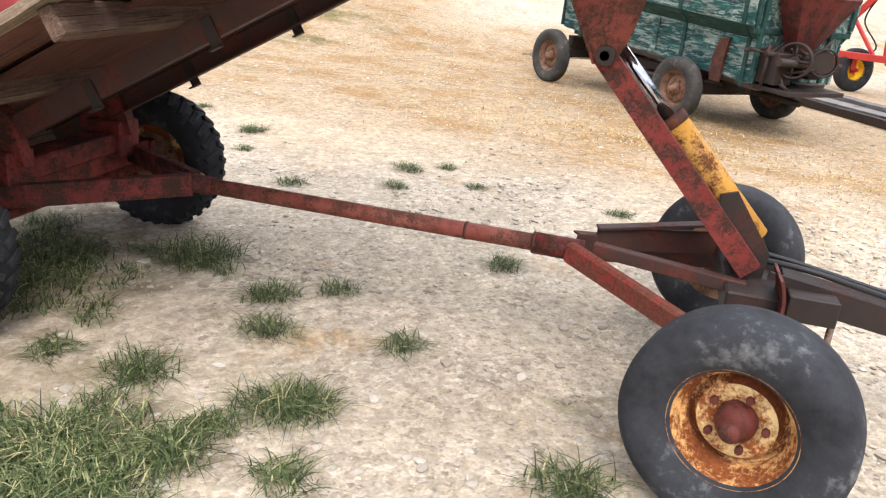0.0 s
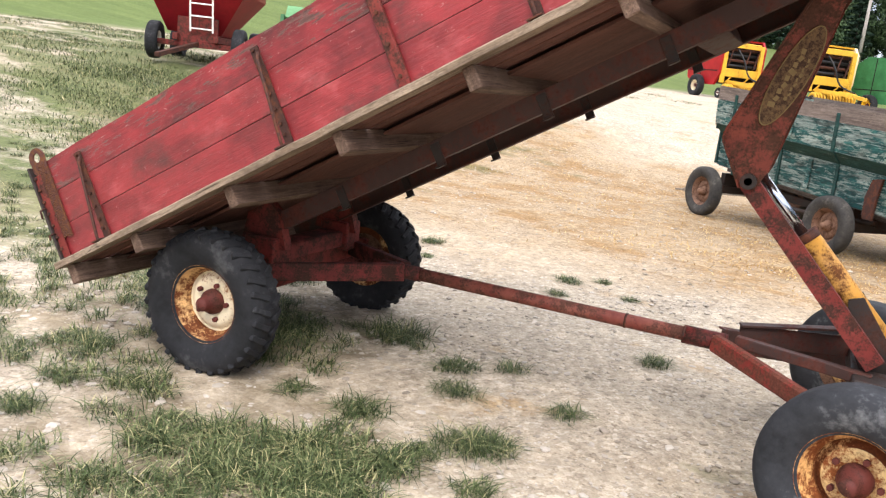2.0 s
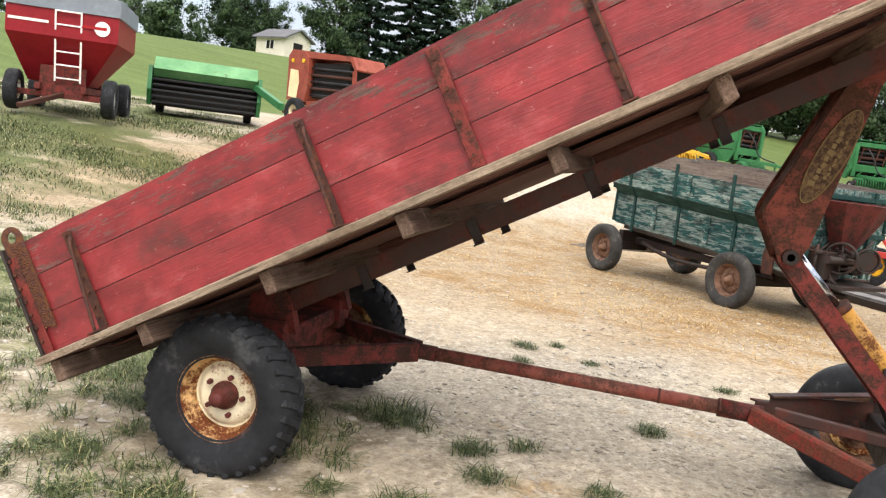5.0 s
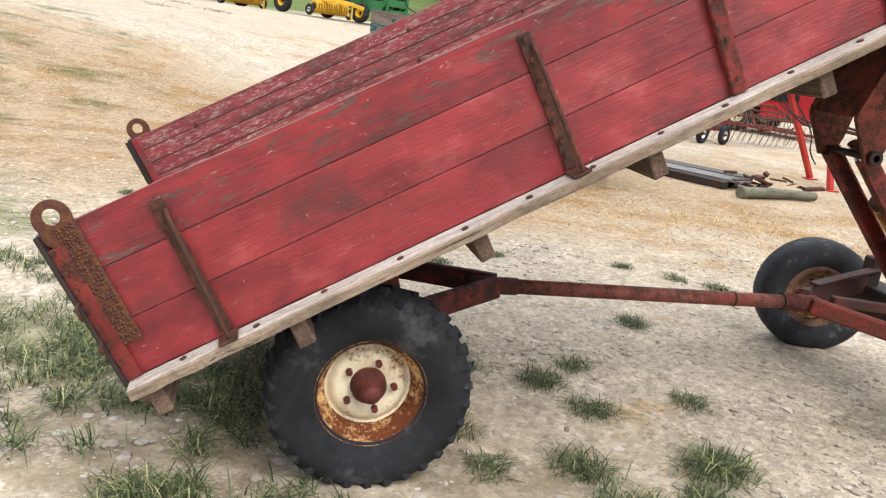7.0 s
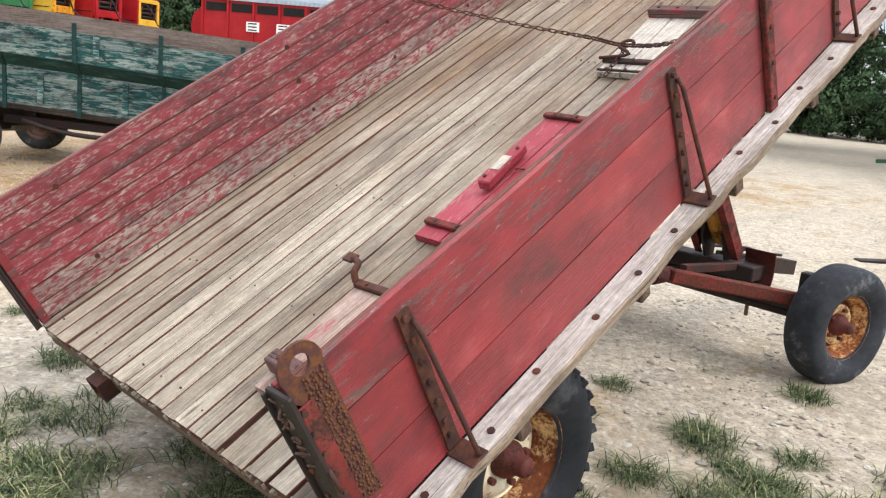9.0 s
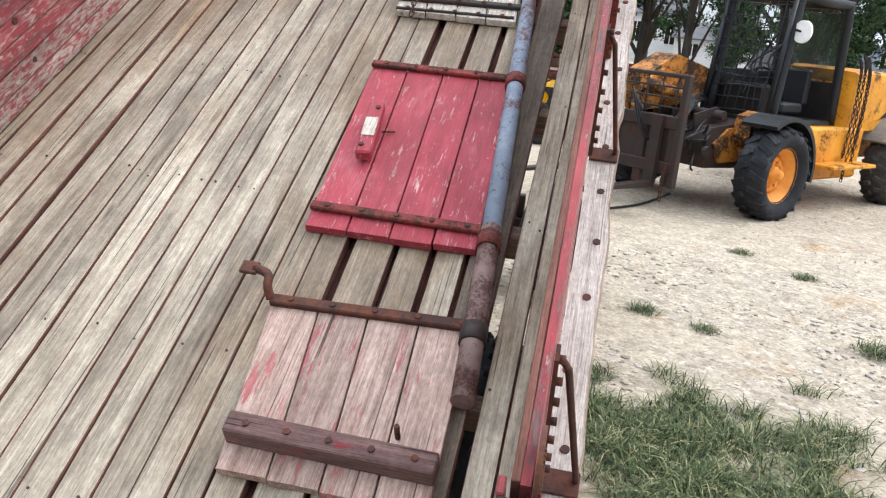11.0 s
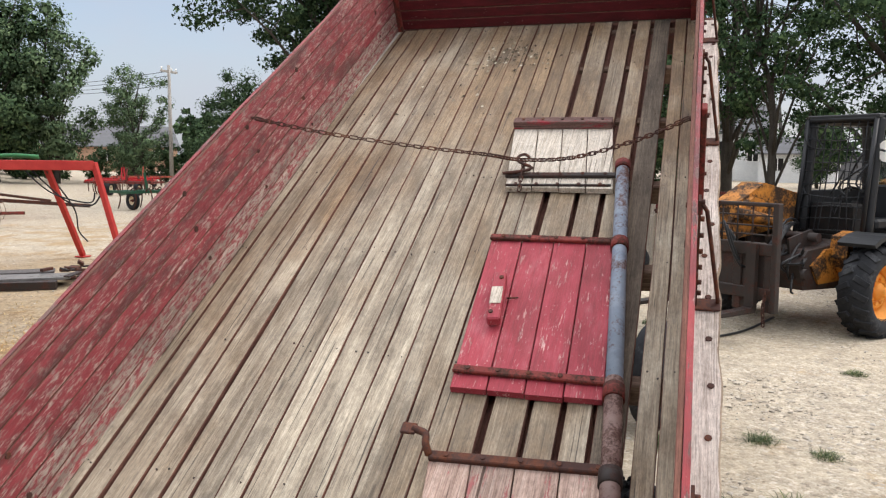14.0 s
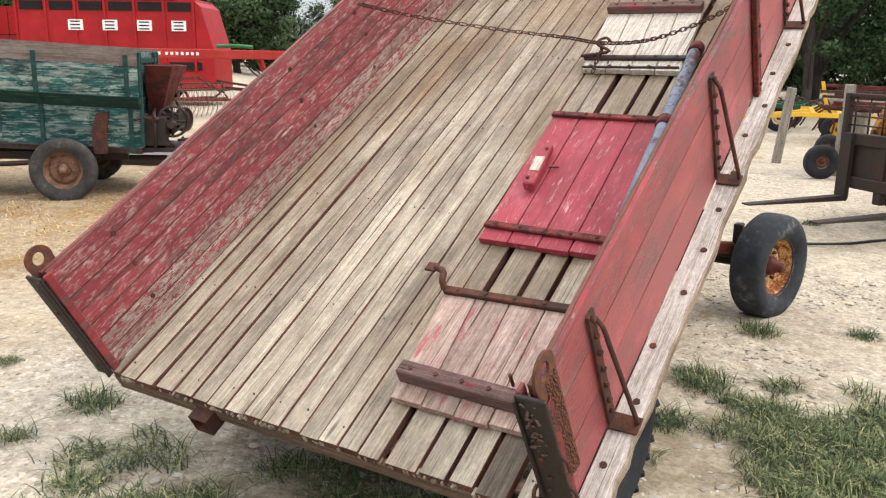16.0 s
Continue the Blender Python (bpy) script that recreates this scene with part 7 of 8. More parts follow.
for s in (-1, 1):
    bm = bmesh.new()
    prism(bm, [(-0.7, 0.18), (0.75, 0.18), (1.0, 0.5), (0.78, 1.0), (-0.7, 1.0)], s * 1.42 - 0.05, s * 1.42 + 0.05)
    part("side_shield", bm, "machine_green", sw)
for i in range(5):
    bm = bmesh.new()
    z = 0.25 + i * 0.12
    bar(bm, (0.70 + 0.05 * i * (1 if i < 3 else -0.5), -1.36, z), (0.70 + 0.05 * i * (1 if i < 3 else -0.5), 1.36, z), 0.10, 0.05, 0.01)
    part("reel_slat", bm, "black", sw)
bm = bmesh.new()
box(bm, -0.6, 0.5, -1.35, 1.35, 0.18, 0.74, 0.02)
part("cutter_bed", bm, "dark_hollow", sw)
for s in (-1, 1):
    wheel(sw, pose(-0.6, s * 1.2, 0.32, 0, 0, 180 if s > 0 else 0), 0.33, 0.17, 0.22, "rubber", "rim_yellow", bolts=4)
bm = bmesh.new()
bar(bm, (0.2, 1.2, 0.9), (2.6, 1.9, 0.45), 0.14, 0.14)
part("tongue", bm, "machine_green", sw)

# old faded red baler
ob_ = thing("square_baler", "sun-faded red square baler with a cream door", "baler", on_ground(-8.72, 20.1, -30))
bm = bmesh.new()
prism(bm, [(-0.62, 0.75), (0.30, 0.75), (0.42, 1.20), (0.36, 2.05), (0.10, 2.26), (-0.50, 2.30), (-0.68, 2.10)], -0.65, 0.65)
part("body", bm, "faded_red", ob_, "sun-faded red sheet body")
bm = bmesh.new()
prism(bm, [(0.10, 2.06), (2.30, 1.98), (2.52, 1.72), (2.60, 1.76), (2.36, 2.12), (0.08, 2.26)], -0.60, 0.60)
part("top_hood", bm, "faded_red", ob_, "sloping faded red hood")
bm = bmesh.new()
prism(bm, [(0.36, 0.62), (2.30, 0.70), (2.62, 1.10), (2.56, 1.74), (2.44, 1.70), (2.48, 1.16), (2.22, 0.84), (0.38, 0.76)], -0.60, -0.54)
part("side_frame", bm, "faded_red", ob_)
bm = bmesh.new()
box(bm, 0.44, 2.2, -0.50, 0.5, 0.86, 1.92, 0.03)
part("bale_chamber", bm, "dark_hollow", ob_)
for i in range(5):
    bm = bmesh.new()
    tube(bm, [(0.44, -0.525, 0.95 + 0.2 * i), (2.4, -0.525, 0.92 + 0.19 * i)], 0.045, 8)
    part("roller", bm, "rust" if i % 2 else "black", ob_)
bm = bmesh.new()
prism(bm, [(-0.52, 0.86), (-0.10, 0.82), (-0.02, 1.30), (-0.12, 1.66), (-0.50, 1.70)], -0.672, -0.653)
part("door", bm, "machine_cream", ob_, "cream side door")
for x in (-0.40, 0.15):
    bm = bmesh.new()
    tube(bm, [(x, -0.66, 1.95), (x, -0.70, 1.95)], 0.06, 12)
    part("lamp", bm, "rim_yellow", ob_)
bm = bmesh.new()
bar(bm, (0.5, 0, 0.7), (-2.5, 0.6, 0.4), 0.12, 0.12)
bar(bm, (-0.6, 0, 0.72), (2.5, 0, 0.72), 0.14, 0.12)
part("drawbar", bm, "rust", ob_)
for s in (-1, 1):
    wheel(ob_, pose(0.3, s * 0.95, 0.4, 0, 0, 180 if s > 0 else 0), 0.41, 0.2, 0.25, "rubber", "rim_cream", bolts=5)


# ---- small implements beyond the wagon ----
def cultivator(x, y, yaw, label, mat, width=3.0, group="implements parked far off", rim="rim_cream"):
    t = thing("cultivator", label, "farm implement", on_ground(x, y, yaw), group)
    bm = bmesh.new()
    for k in (-0.5, 0.0, 0.5):
        bar(bm, (k, -width / 2, 0.62), (k, width / 2, 0.62), 0.09, 0.09)
    for yy in (-width / 2, 0, width / 2):
        bar(bm, (-0.6, yy, 0.62), (0.7, yy, 0.62), 0.09, 0.09)
    part("frame", bm, mat, t)
    for i in range(9):
        yy = -width / 2 + width * i / 8
        k = (-0.5, 0.0, 0.5)[i % 3]
        bm = bmesh.new()
        tube(bm, along([(k, yy, 0.6), (k - 0.25, yy, 0.75), (k - 0.4, yy, 0.4), (k - 0.25, yy, 0.06)], 8), 0.022, 6)
        part("tine", bm, "rust", t)
    bm = bmesh.new()
    bar(bm, (0.6, -0.5, 0.6), (1.9, 0, 0.45), 0.09, 0.09)
    bar(bm, (0.6, 0.5, 0.6), (1.9, 0, 0.45), 0.09, 0.09)
    bar(bm, (0.2, 0, 0.62), (0.35, 0, 1.25), 0.07, 0.07)
    part("hitch", bm, mat, t)
    for s in (-0.7, 0.7):
        wheel(t, pose(0, s, 0.32, 0, 0, 180 if s > 0 else 0), 0.32, 0.16, 0.18, "rubber", rim, bolts=0)
    return t


for x, y, yaw, mat, label in ((33, 27, 30, "machine_red", "red cultivator parked far across the yard"), (36, 29, 60, "machine_red", "red cultivator with curved rusty tines"), (30, 24.5, 10, "dull_red_steel", "dull red cultivator on small wheels"),
                              (40, 31, 20, "faded_red", "faded red cultivator far off"), (21.8, 17.0, 70, "dark_green", "dark green plough frame with a single wheel"), (22.6, 15.6, 50, "machine_red", "small red implement on gravel"),
                              (19.0, 1.9, 90, "dark_green", "dark green planter by the trees"), (16.3, 0.4, 100, "machine_yellow", "yellow-framed implement on a yellow wheel")):
    cultivator(x, y, yaw, label, mat, 2.2 if x < 23 else 3.2, rim="rim_yellow" if x == 16.3 else "rim_cream")
rake2 = copy_thing(rk, on_ground(10.9, 4.1, 55))
tagged(rake2, "pale wheel rake with spring tines on gravel")
copy_thing(rk, on_ground(12.6, 5.6, 20))

# stack of rusty bars behind the forks, with posts
stk = thing("harrow_stack", "stack of rusty harrow sections and bars", "harrow", on_ground(10.9, -1.3, 75))
for i in range(15):
    z = 0.95 + (i % 5) * 0.08
    y = -0.35 + (i // 5) * 0.3
    bm = bmesh.new()
    bar(bm, (-1.5 + random.uniform(-0.2, 0.2), y, z), (1.3 + random.uniform(-0.2, 0.2), y + random.uniform(-0.15, 0.15), z + random.uniform(-0.04, 0.05)), 0.05, 0.04)
    part("rusty_bar", bm, "rust" if i % 3 else "dull_red_steel", stk)
for x in (-1.0, 0.9):
    bm = bmesh.new()
    box(bm, x - 0.08, x + 0.08, -0.45, 0.4, 0.0, 0.93, 0.01)
    part("support", bm, "post", stk)
for x, y, h, lean, label in ((11.9, 0.75, 1.25, 6, "grey weathered post leaning in gravel"), (10.9, -0.35, 1.35, 0, "grey square timber post")):
    bm = bmesh.new()
    box(bm, -0.07, 0.07, -0.07, 0.07, -0.05, h, 0.012, rough=0.004)
    tagged(part("timber_post", bm, "post", None, "", pose(x, y, 0, lean, 0, 15)), label, "post", "timber posts")
for x, y, R in ((10.3, -0.15, 0.25), (12.9, 0.1, 0.22)):
    t = thing("loose_wheel", "small black wheel standing by the implements", "wheel", on_ground(x, y, 0), "loose wheels")
    wheel(t, pose(0, 0, R, 0, 0, -60), R, R * 0.45, 0.14, "rubber", "rim_brown", bolts=0)

tr = thing("flat_trailer", "dark flatbed trailer on one visible wheel", "trailer", on_ground(20.3, -9.9, 120))
bm = bmesh.new()
box(bm, -2.2, 2.2, -0.95, 0.95, 1.0, 1.28, 0.02)
part("deck", bm, "black", tr)
for x in (-0.4, 0.5):
    for s in (-1, 1):
        wheel(tr, pose(x, s * 0.95, 0.42, 0, 0, 180 if s > 0 else 0), 0.42, 0.2, 0.25, "rubber", "hub", bolts=5)
bm = bmesh.new()
box(bm, -2.0, 2.0, -0.4, 0.4, 0.62, 1.0, 0.02)
bar(bm, (2.1, 0, 0.9), (3.3, 0, 0.5), 0.12, 0.12)
part("chassis", bm, "dark_iron", tr)


# ---- buildings, poles ----
def house(name, x, y, yaw, L, W, H, R, wall_mat, roof_mat, label, windows=3, door=False):
    t = thing(name, label, "building", on_ground(x, y, yaw))
    bm = bmesh.new()
    prism(bm, [(-L / 2, -0.3), (L / 2, -0.3), (L / 2, H), (-L / 2, H)], -W / 2, W / 2)
    w = part("wall", bm, wall_mat, t)
    for s in (-1, 1):
        bm = bmesh.new()
        prism(bm, [(-W / 2, H), (W / 2, H), (0, H + R)], -0.05, 0.05, Matrix.Translation((s * (L / 2 - 0.05), 0, 0)) @ Matrix.Rotation(math.pi / 2, 4, "Z"))
        part("gable", bm, wall_mat, t)
        bm = bmesh.new()
        o = 0.3
        a, b = Vector((-L / 2 - o, s * (W / 2 + o), H - R * o / (W / 2))), Vector((-L / 2 - o, 0, H + R))
        d = Vector((L + 2 * o, 0, 0))
        up = Vector((0, 0, 0.12))
        loft(bm, [[a, b, b + up, a + up], [a + d, b + d, b + d + up, a + d + up]])
        part("roof", bm, roof_mat, t)
    for i in range(windows):
        xx = -L / 2 + L * (i + 0.5) / windows
        for s in (-1, 1):
            bm = bmesh.new()
            box(bm, xx - 0.45, xx + 0.45, s * (W / 2 + 0.02) - 0.02, s * (W / 2 + 0.02) + 0.02, H * 0.4, H * 0.8, 0.01)
            win = part("window", bm, "dark_hollow", t)
            bm = bmesh.new()
            for dx in (-0.47, 0, 0.47):
                box(bm, xx + dx - 0.03, xx + dx + 0.03, s * (W / 2 + 0.045) - 0.02, s * (W / 2 + 0.045) + 0.02, H * 0.4, H * 0.8, 0.004)
            part("window_frame", bm, "white", win)
    for s in (-1, 1):
        bm = bmesh.new()
        box(bm, s * (L / 2 + 0.02) - 0.02, s * (L / 2 + 0.02) + 0.02, -0.5, 0.5, 0.0 if door else H * 0.4, 2.1 if door else H * 0.8, 0.01)
        part("door" if door else "window", bm, "roof_grey" if door else "dark_hollow", t)
    return t


house("garden_shed", -29.5, 60.5, -22, 3.5, 2.8, 1.6, 0.7, "shed_cream", "roof_grey", "small cream shed on the grass bank", 1)
house("farmhouse", 79, -3.6, 80, 9, 7, 4.3, 2.4, "siding", "roof_grey", "white two-storey house behind the trees", 3)
house("farmhouse_annex", 73, -9.5, 80, 6, 4, 2.5, 1.2, "siding", "roof_grey", "low white annex beside the house", 2)
house("pole_barn", 88, -37, 70, 34, 14, 3.4, 1.9, "barn_grey", "roof_pale", "long blue-grey barn with a pale metal roof", 6, True)
house("open_shed", 84, -15.5, 80, 6, 5, 2.6, 1.0, "roof_grey", "roof_pale", "small open shed with a pale roof", 2)
house("bungalow", 82, 68, -45, 16, 9, 3.0, 2.4, "brick_tan", "roof_grey", "low tan house with a grey roof", 3)
house("hill_house", 14.5, 98, 10, 7, 6, 3.0, 2.0, "siding", "roof_grey", "pale house seen between trees", 2)


def mast(x, y, h, lean, label, arm=True):
    t = thing("utility_pole", label, "utility pole", pose(x, y, lie(x, y) - 0.2, 0, lean, 0), "utility poles")
    bm = bmesh.new()
    tube(bm, [(0, 0, 0), (0, 0, h)], 0.15, 12, r_end=0.10)
    part("pole_shaft", bm, "pole", t)
    if arm:
        bm = bmesh.new()
        box(bm, -0.9, 0.9, -0.06, 0.06, h - 0.5, h - 0.36, 0.01)
        part("crossarm", bm, "pole", t)
        for dx in (-0.8, 0.8, 0.3):
            bm = bmesh.new()
            tube(bm, [(dx, 0, h - 0.36), (dx, 0, h - 0.16)], 0.05, 8)
            part("insulator", bm, "white", t)
    return t


mast(6.0, 55.6, 7.5, 5, "grey wooden utility pole leaning slightly", False)
mast(3.9, 65.7, 5.6, 0, "distant grey wooden utility pole", False)
mast(46.3, 33.3, 8.2, 0, "tall grey wooden utility pole with a bracket")
mast(62, 62, 9, 0, "distant grey wooden utility pole")
bm = bmesh.new()
for k in range(4):
    a, b = Vector((7.3 - 0.3 * k, 55.6, lie(6.7, 55.6) + 6.2 - 0.35 * k)), Vector((62, 62, lie(62, 62) + 8.6 - 0.3 * k))
    tube(bm, along([a, (a + b) / 2 - Vector((0, 0, 1.2)), b], 16), 0.022, 4)
    a, b = Vector((46.3, 33.3, 7.6 - 0.3 * k)), Vector((62, 62, lie(62, 62) + 8.6 - 0.3 * k))
    tube(bm, along([a, (a + b) / 2 - Vector((0, 0, 0.6)), b], 12), 0.022, 4)
tagged(part("power_line", bm, "black", None), "thin dark overhead power lines", "power line", kind="stuff")

py = thing("transmission_tower", "tall grey lattice transmission tower far away", "pylon", pose(-121, 212, 8, 0, 0, 25))
bm = bmesh.new()
levels = [(0, 6.5), (14, 4.6), (26, 3.3), (36, 2.3), (44, 1.7), (52, 1.3), (60, 1.0), (68, 0.5)]
for (z0, w0), (z1, w1) in zip(levels, levels[1:]):
    q0 = [Vector((sx * w0, sy * w0, z0)) for sx, sy in ((-1, -1), (1, -1), (1, 1), (-1, 1))]
    q1 = [Vector((sx * w1, sy * w1, z1)) for sx, sy in ((-1, -1), (1, -1), (1, 1), (-1, 1))]
    for i in range(4):
        j = (i + 1) % 4
        for a, b, r in ((q0[i], q1[i], 0.22), (q0[i], q1[j], 0.13), (q0[j], q1[i], 0.13), (q1[i], q1[j], 0.12)):
            tube(bm, [a, b], r, 4)
part("tower_body", bm, "pylon", py)
for z, w in ((46, 7.5), (54, 9), (62, 6.5)):
    bm = bmesh.new()
    for s in (-1, 1):
        tube(bm, [(0, 0, z + 1.6), (s * w, 0, z)], 0.14, 4)
        tube(bm, [(0, 0, z - 0.2), (s * w, 0, z)], 0.14, 4)
        for k in (0.3, 0.6):
            tube(bm, [(s * w * k, 0, z + 1.6 * (1 - k)), (s * w * (k + 0.2), 0, z)], 0.09, 4)
        tube(bm, [(s * w, 0, z), (s * w, 0, z - 2.2)], 0.12, 4)
    part("tower_arm", bm, "pylon", py)

# ---- trees ----
def leaf_cloud(rng, centres, radii, count, size, flat=0.75, core=26):
    """Small leaves round the shell of each clump and larger sprays within it; vertices, faces and shading normals."""
    def layer(n, lo, hi, sizes, loose):
        pick = rng.integers(0, len(centres), n)
        d = rng.normal(size=(n, 3))
        d /= np.linalg.norm(d, axis=1)[:, None]
        c = centres[pick] + d * (radii[pick] * rng.uniform(lo, hi, n))[:, None] * np.array([1, 1, flat])
        out = c - mid * np.array([1, 1, 0.8])
        out /= np.linalg.norm(out, axis=1)[:, None] + 1e-6
        soft = d + 0.6 * out + np.array([0, 0, 0.25])
        soft /= np.linalg.norm(soft, axis=1)[:, None]
        face = soft + loose * rng.normal(size=(n, 3))
        face /= np.linalg.norm(face, axis=1)[:, None]
        a = np.cross(face, rng.normal(size=(n, 3)))
        a /= np.linalg.norm(a, axis=1)[:, None]
        b = np.cross(face, a)
        s = (sizes(pick) * rng.uniform(0.55, 1.3, n))[:, None]
        return np.stack([c - a * s, c + a * s * 0.6 - b * s * 0.75, c + a * s * 0.6 + b * s * 0.75], 1), np.repeat(soft + 0.35 * (face - soft), 3, 0)
    mid = centres.mean(0)
    v1, n1 = layer(count, 0.5, 1.0, lambda p: np.full(len(p), size), 0.75)
    v2, n2 = layer(len(centres) * core, 0.0, 0.62, lambda p: np.full(len(p), size * 1.95), 0.9)
    v, nrm = np.concatenate([v1, v2]).reshape(-1, 3), np.concatenate([n1, n2])
    nrm /= np.linalg.norm(nrm, axis=1)[:, None]
    return v.tolist(), np.arange(len(v)).reshape(-1, 3).tolist(), nrm.tolist()


def crown(v, f, nrm, mat, t):
    ob = raw("crown", v, f, mat, t, smooth=True)
    ob.data.normals_split_custom_set_from_vertices(nrm)
    return ob


def tree(name, label, seed, H, R, leaves, size, mat, base=0.25, lobes=16, trunk=0.03, narrow=1.0, lump=1.0, flat=0.5, core=26):
    """Trunk and limbs, and a crown of leaves in uneven clumps along them."""
    rng = np.random.default_rng(seed)
    t = thing(name, label, "tree")
    bm = bmesh.new()
    top = Vector((rng.normal() * 0.03 * H, rng.normal() * 0.03 * H, H * 0.82))
    spine = along([(0, 0, -0.3), (rng.normal() * 0.012 * H, rng.normal() * 0.012 * H, H * 0.3), (rng.normal() * 0.025 * H, rng.normal() * 0.025 * H, H * 0.55), top], 10)
    tube(bm, spine, trunk * H, 10, r_end=trunk * H * 0.18)
    centres, radii = [], []
    for i in range(lobes):
        f = base + (0.93 - base) * (i + 0.5) / lobes
        s = spine[min(int(f / 0.82 * 10 * 0.82), 9)]
        u = i * 2.4 + rng.normal() * 0.4
        env = math.sin(math.pi * min(max((f - base * 0.6) / (1.04 - base * 0.6), 0.02), 0.98)) ** 0.7
        reach_ = R * env * rng.uniform(0.45, 0.95) * narrow
        tip = Vector((s.x + reach_ * math.cos(u), s.y + reach_ * math.sin(u), H * f + 0.05 * H * rng.normal() * 0.5))
        start = spine[min(max(int(f * 9) - 2, 1), 9)]
        mid = (start + tip) / 2 + Vector((0, 0, 0.04 * H))
        limb = along([start, mid, tip], 6)
        tube(bm, limb[::2], trunk * H * 0.34, 5, r_end=0.012)
        for k in range(4):
            p = limb[2 + k] if 2 + k < len(limb) else tip
            q = p + Vector((rng.normal(), rng.normal(), rng.normal() * 0.6)) * R * 0.22
            tube(bm, [p, q], trunk * H * 0.10, 3, caps=False, r_end=0.006)
            centres.append(q)
            radii.append(R * rng.uniform(0.11, 0.22))
        centres.append(tip)
        radii.append(R * rng.uniform(0.14, 0.26))
    part("trunk", bm, "bark", t)
    crown(*leaf_cloud(rng, np.array([list(c) for c in centres]), np.array(radii) * lump, leaves, size, flat, core), mat, t)
    return t


def conifer(name, label, seed, H, R, leaves, size):
    rng = np.random.default_rng(seed)
    t = thing(name, label, "tree")
    bm = bmesh.new()
    tube(bm, [(0, 0, -0.3), (0, 0, H * 0.97)], 0.022 * H, 8, r_end=0.02)
    centres, radii = [], []
    n = 60
    for i in range(n):
        f = 0.08 + 0.9 * i / n
        r = R * (1.02 - f) ** 0.8 * rng.uniform(0.6, 1.05)
        u = i * 2.399
        tip = Vector((r * math.cos(u), r * math.sin(u), H * f - 0.1 * r))
        tube(bm, [(0, 0, H * f + 0.05), tip], 0.02, 4, r_end=0.008)
        for k in (0.4, 0.7, 1.0):
            centres.append([tip.x * k, tip.y * k, H * f - 0.1 * r * k])
            radii.append(0.10 * R + 0.14 * r)
    part("trunk", bm, "bark", t)
    crown(*leaf_cloud(rng, np.array(centres), np.array(radii), leaves, size, 0.5), "leaf_dark", t)
    return t


def plant(src, x, y, s, yaw, sz=None, label=""):
    m = pose(x, y, lie(x, y), 0, 0, yaw) @ Matrix.Diagonal((s, s, sz or s, 1))
    o = copy_thing(src, m)
    if label:
        tagged(o, label)
    return o


big = [tree("maple_tree", "tall leafy green maple with a thick grey trunk", 3, 15, 5.6, 25000, 0.08, "leaf_maple", 0.30, 24, 0.022, core=7),
       tree("maple_tree", "broad green maple with drooping leafy limbs", 8, 14, 6.0, 38000, 0.085, "leaf_maple", 0.28, 24, 0.024, core=28),
       tree("young_maple_tree", "slim young maple with open branching", 12, 11, 3.0, 10000, 0.075, "leaf_maple", 0.36, 14, 0.014, core=4)]
far = [tree("oak_tree", "distant green oak with an uneven crown", 21, 14, 4.6, 18000, 0.115, "leaf_far", 0.14, 26, 0.02, 1.0, 1.35, 0.85, 36),
       tree("ash_tree", "distant grey-green ash with gaps in its crown", 22, 13, 4.0, 14000, 0.105, "leaf_ash", 0.18, 22, 0.018, 1.0, 1.25, 0.85, 24),
       tree("elm_tree", "distant dark green elm", 23, 12, 5.0, 18000, 0.115, "leaf_far", 0.10, 26, 0.02, 1.0, 1.35, 0.85, 36),
       tree("shrub", "dense green shrub on the bank", 24, 5, 2.8, 3400, 0.11, "leaf_far", 0.05, 12, 0.018, 1.0, 1.3, 0.85)]
horizon = [tree("distant_tree", "distant tree on the horizon", 41, 13, 4.6, 1300, 0.5, "leaf_far", 0.10, 12, 0.02, core=8),
           tree("distant_tree", "distant tree on the horizon", 42, 12, 4.2, 1200, 0.5, "leaf_far", 0.14, 12, 0.02, core=8)]
fir = conifer("spruce_tree", "dark spruce with layered boughs", 31, 14, 3.2, 18000, 0.15)
# first ones stand where they are wanted
for o, x, y, s, yaw in ((big[0], 25.4, -7.0, 1.0, 20), (big[1], 27.4, 11.8, 1.0, 0), (big[2], 24.6, 4.6, 0.95, 0), (far[0], 14.4, 72.9, 1.18, 0), (far[1], 19.7, 71.9, 1.15, 40), (far[2], -39.3, 70, 0.82, 0), (far[3], -44, 67, 1.0, 0), (fir, -23.7, 76.4, 1.05, 0), (horizon[0], 128, 40, 0.9, 0), (horizon[1], 112, 75, 0.8, 0)):
    o.matrix_basis = pose(x, y, lie(x, y), 0, 0, yaw) @ Matrix.Scale(s, 4)
for n, x, y, s, yaw in ((1, 27, -21, 1.0, 90), (0, 33, -12.0, 0.8, 200), (2, 25.0, 2.3, 1.05, 60), (2, 26.5, -3.4, 1.1, 130), (0, 40, -2.5, 1.0, 30), (1, 34, 3.5, 0.9, 50)):
    plant(big[n], x, y, s, yaw)
rng = np.random.default_rng(5)
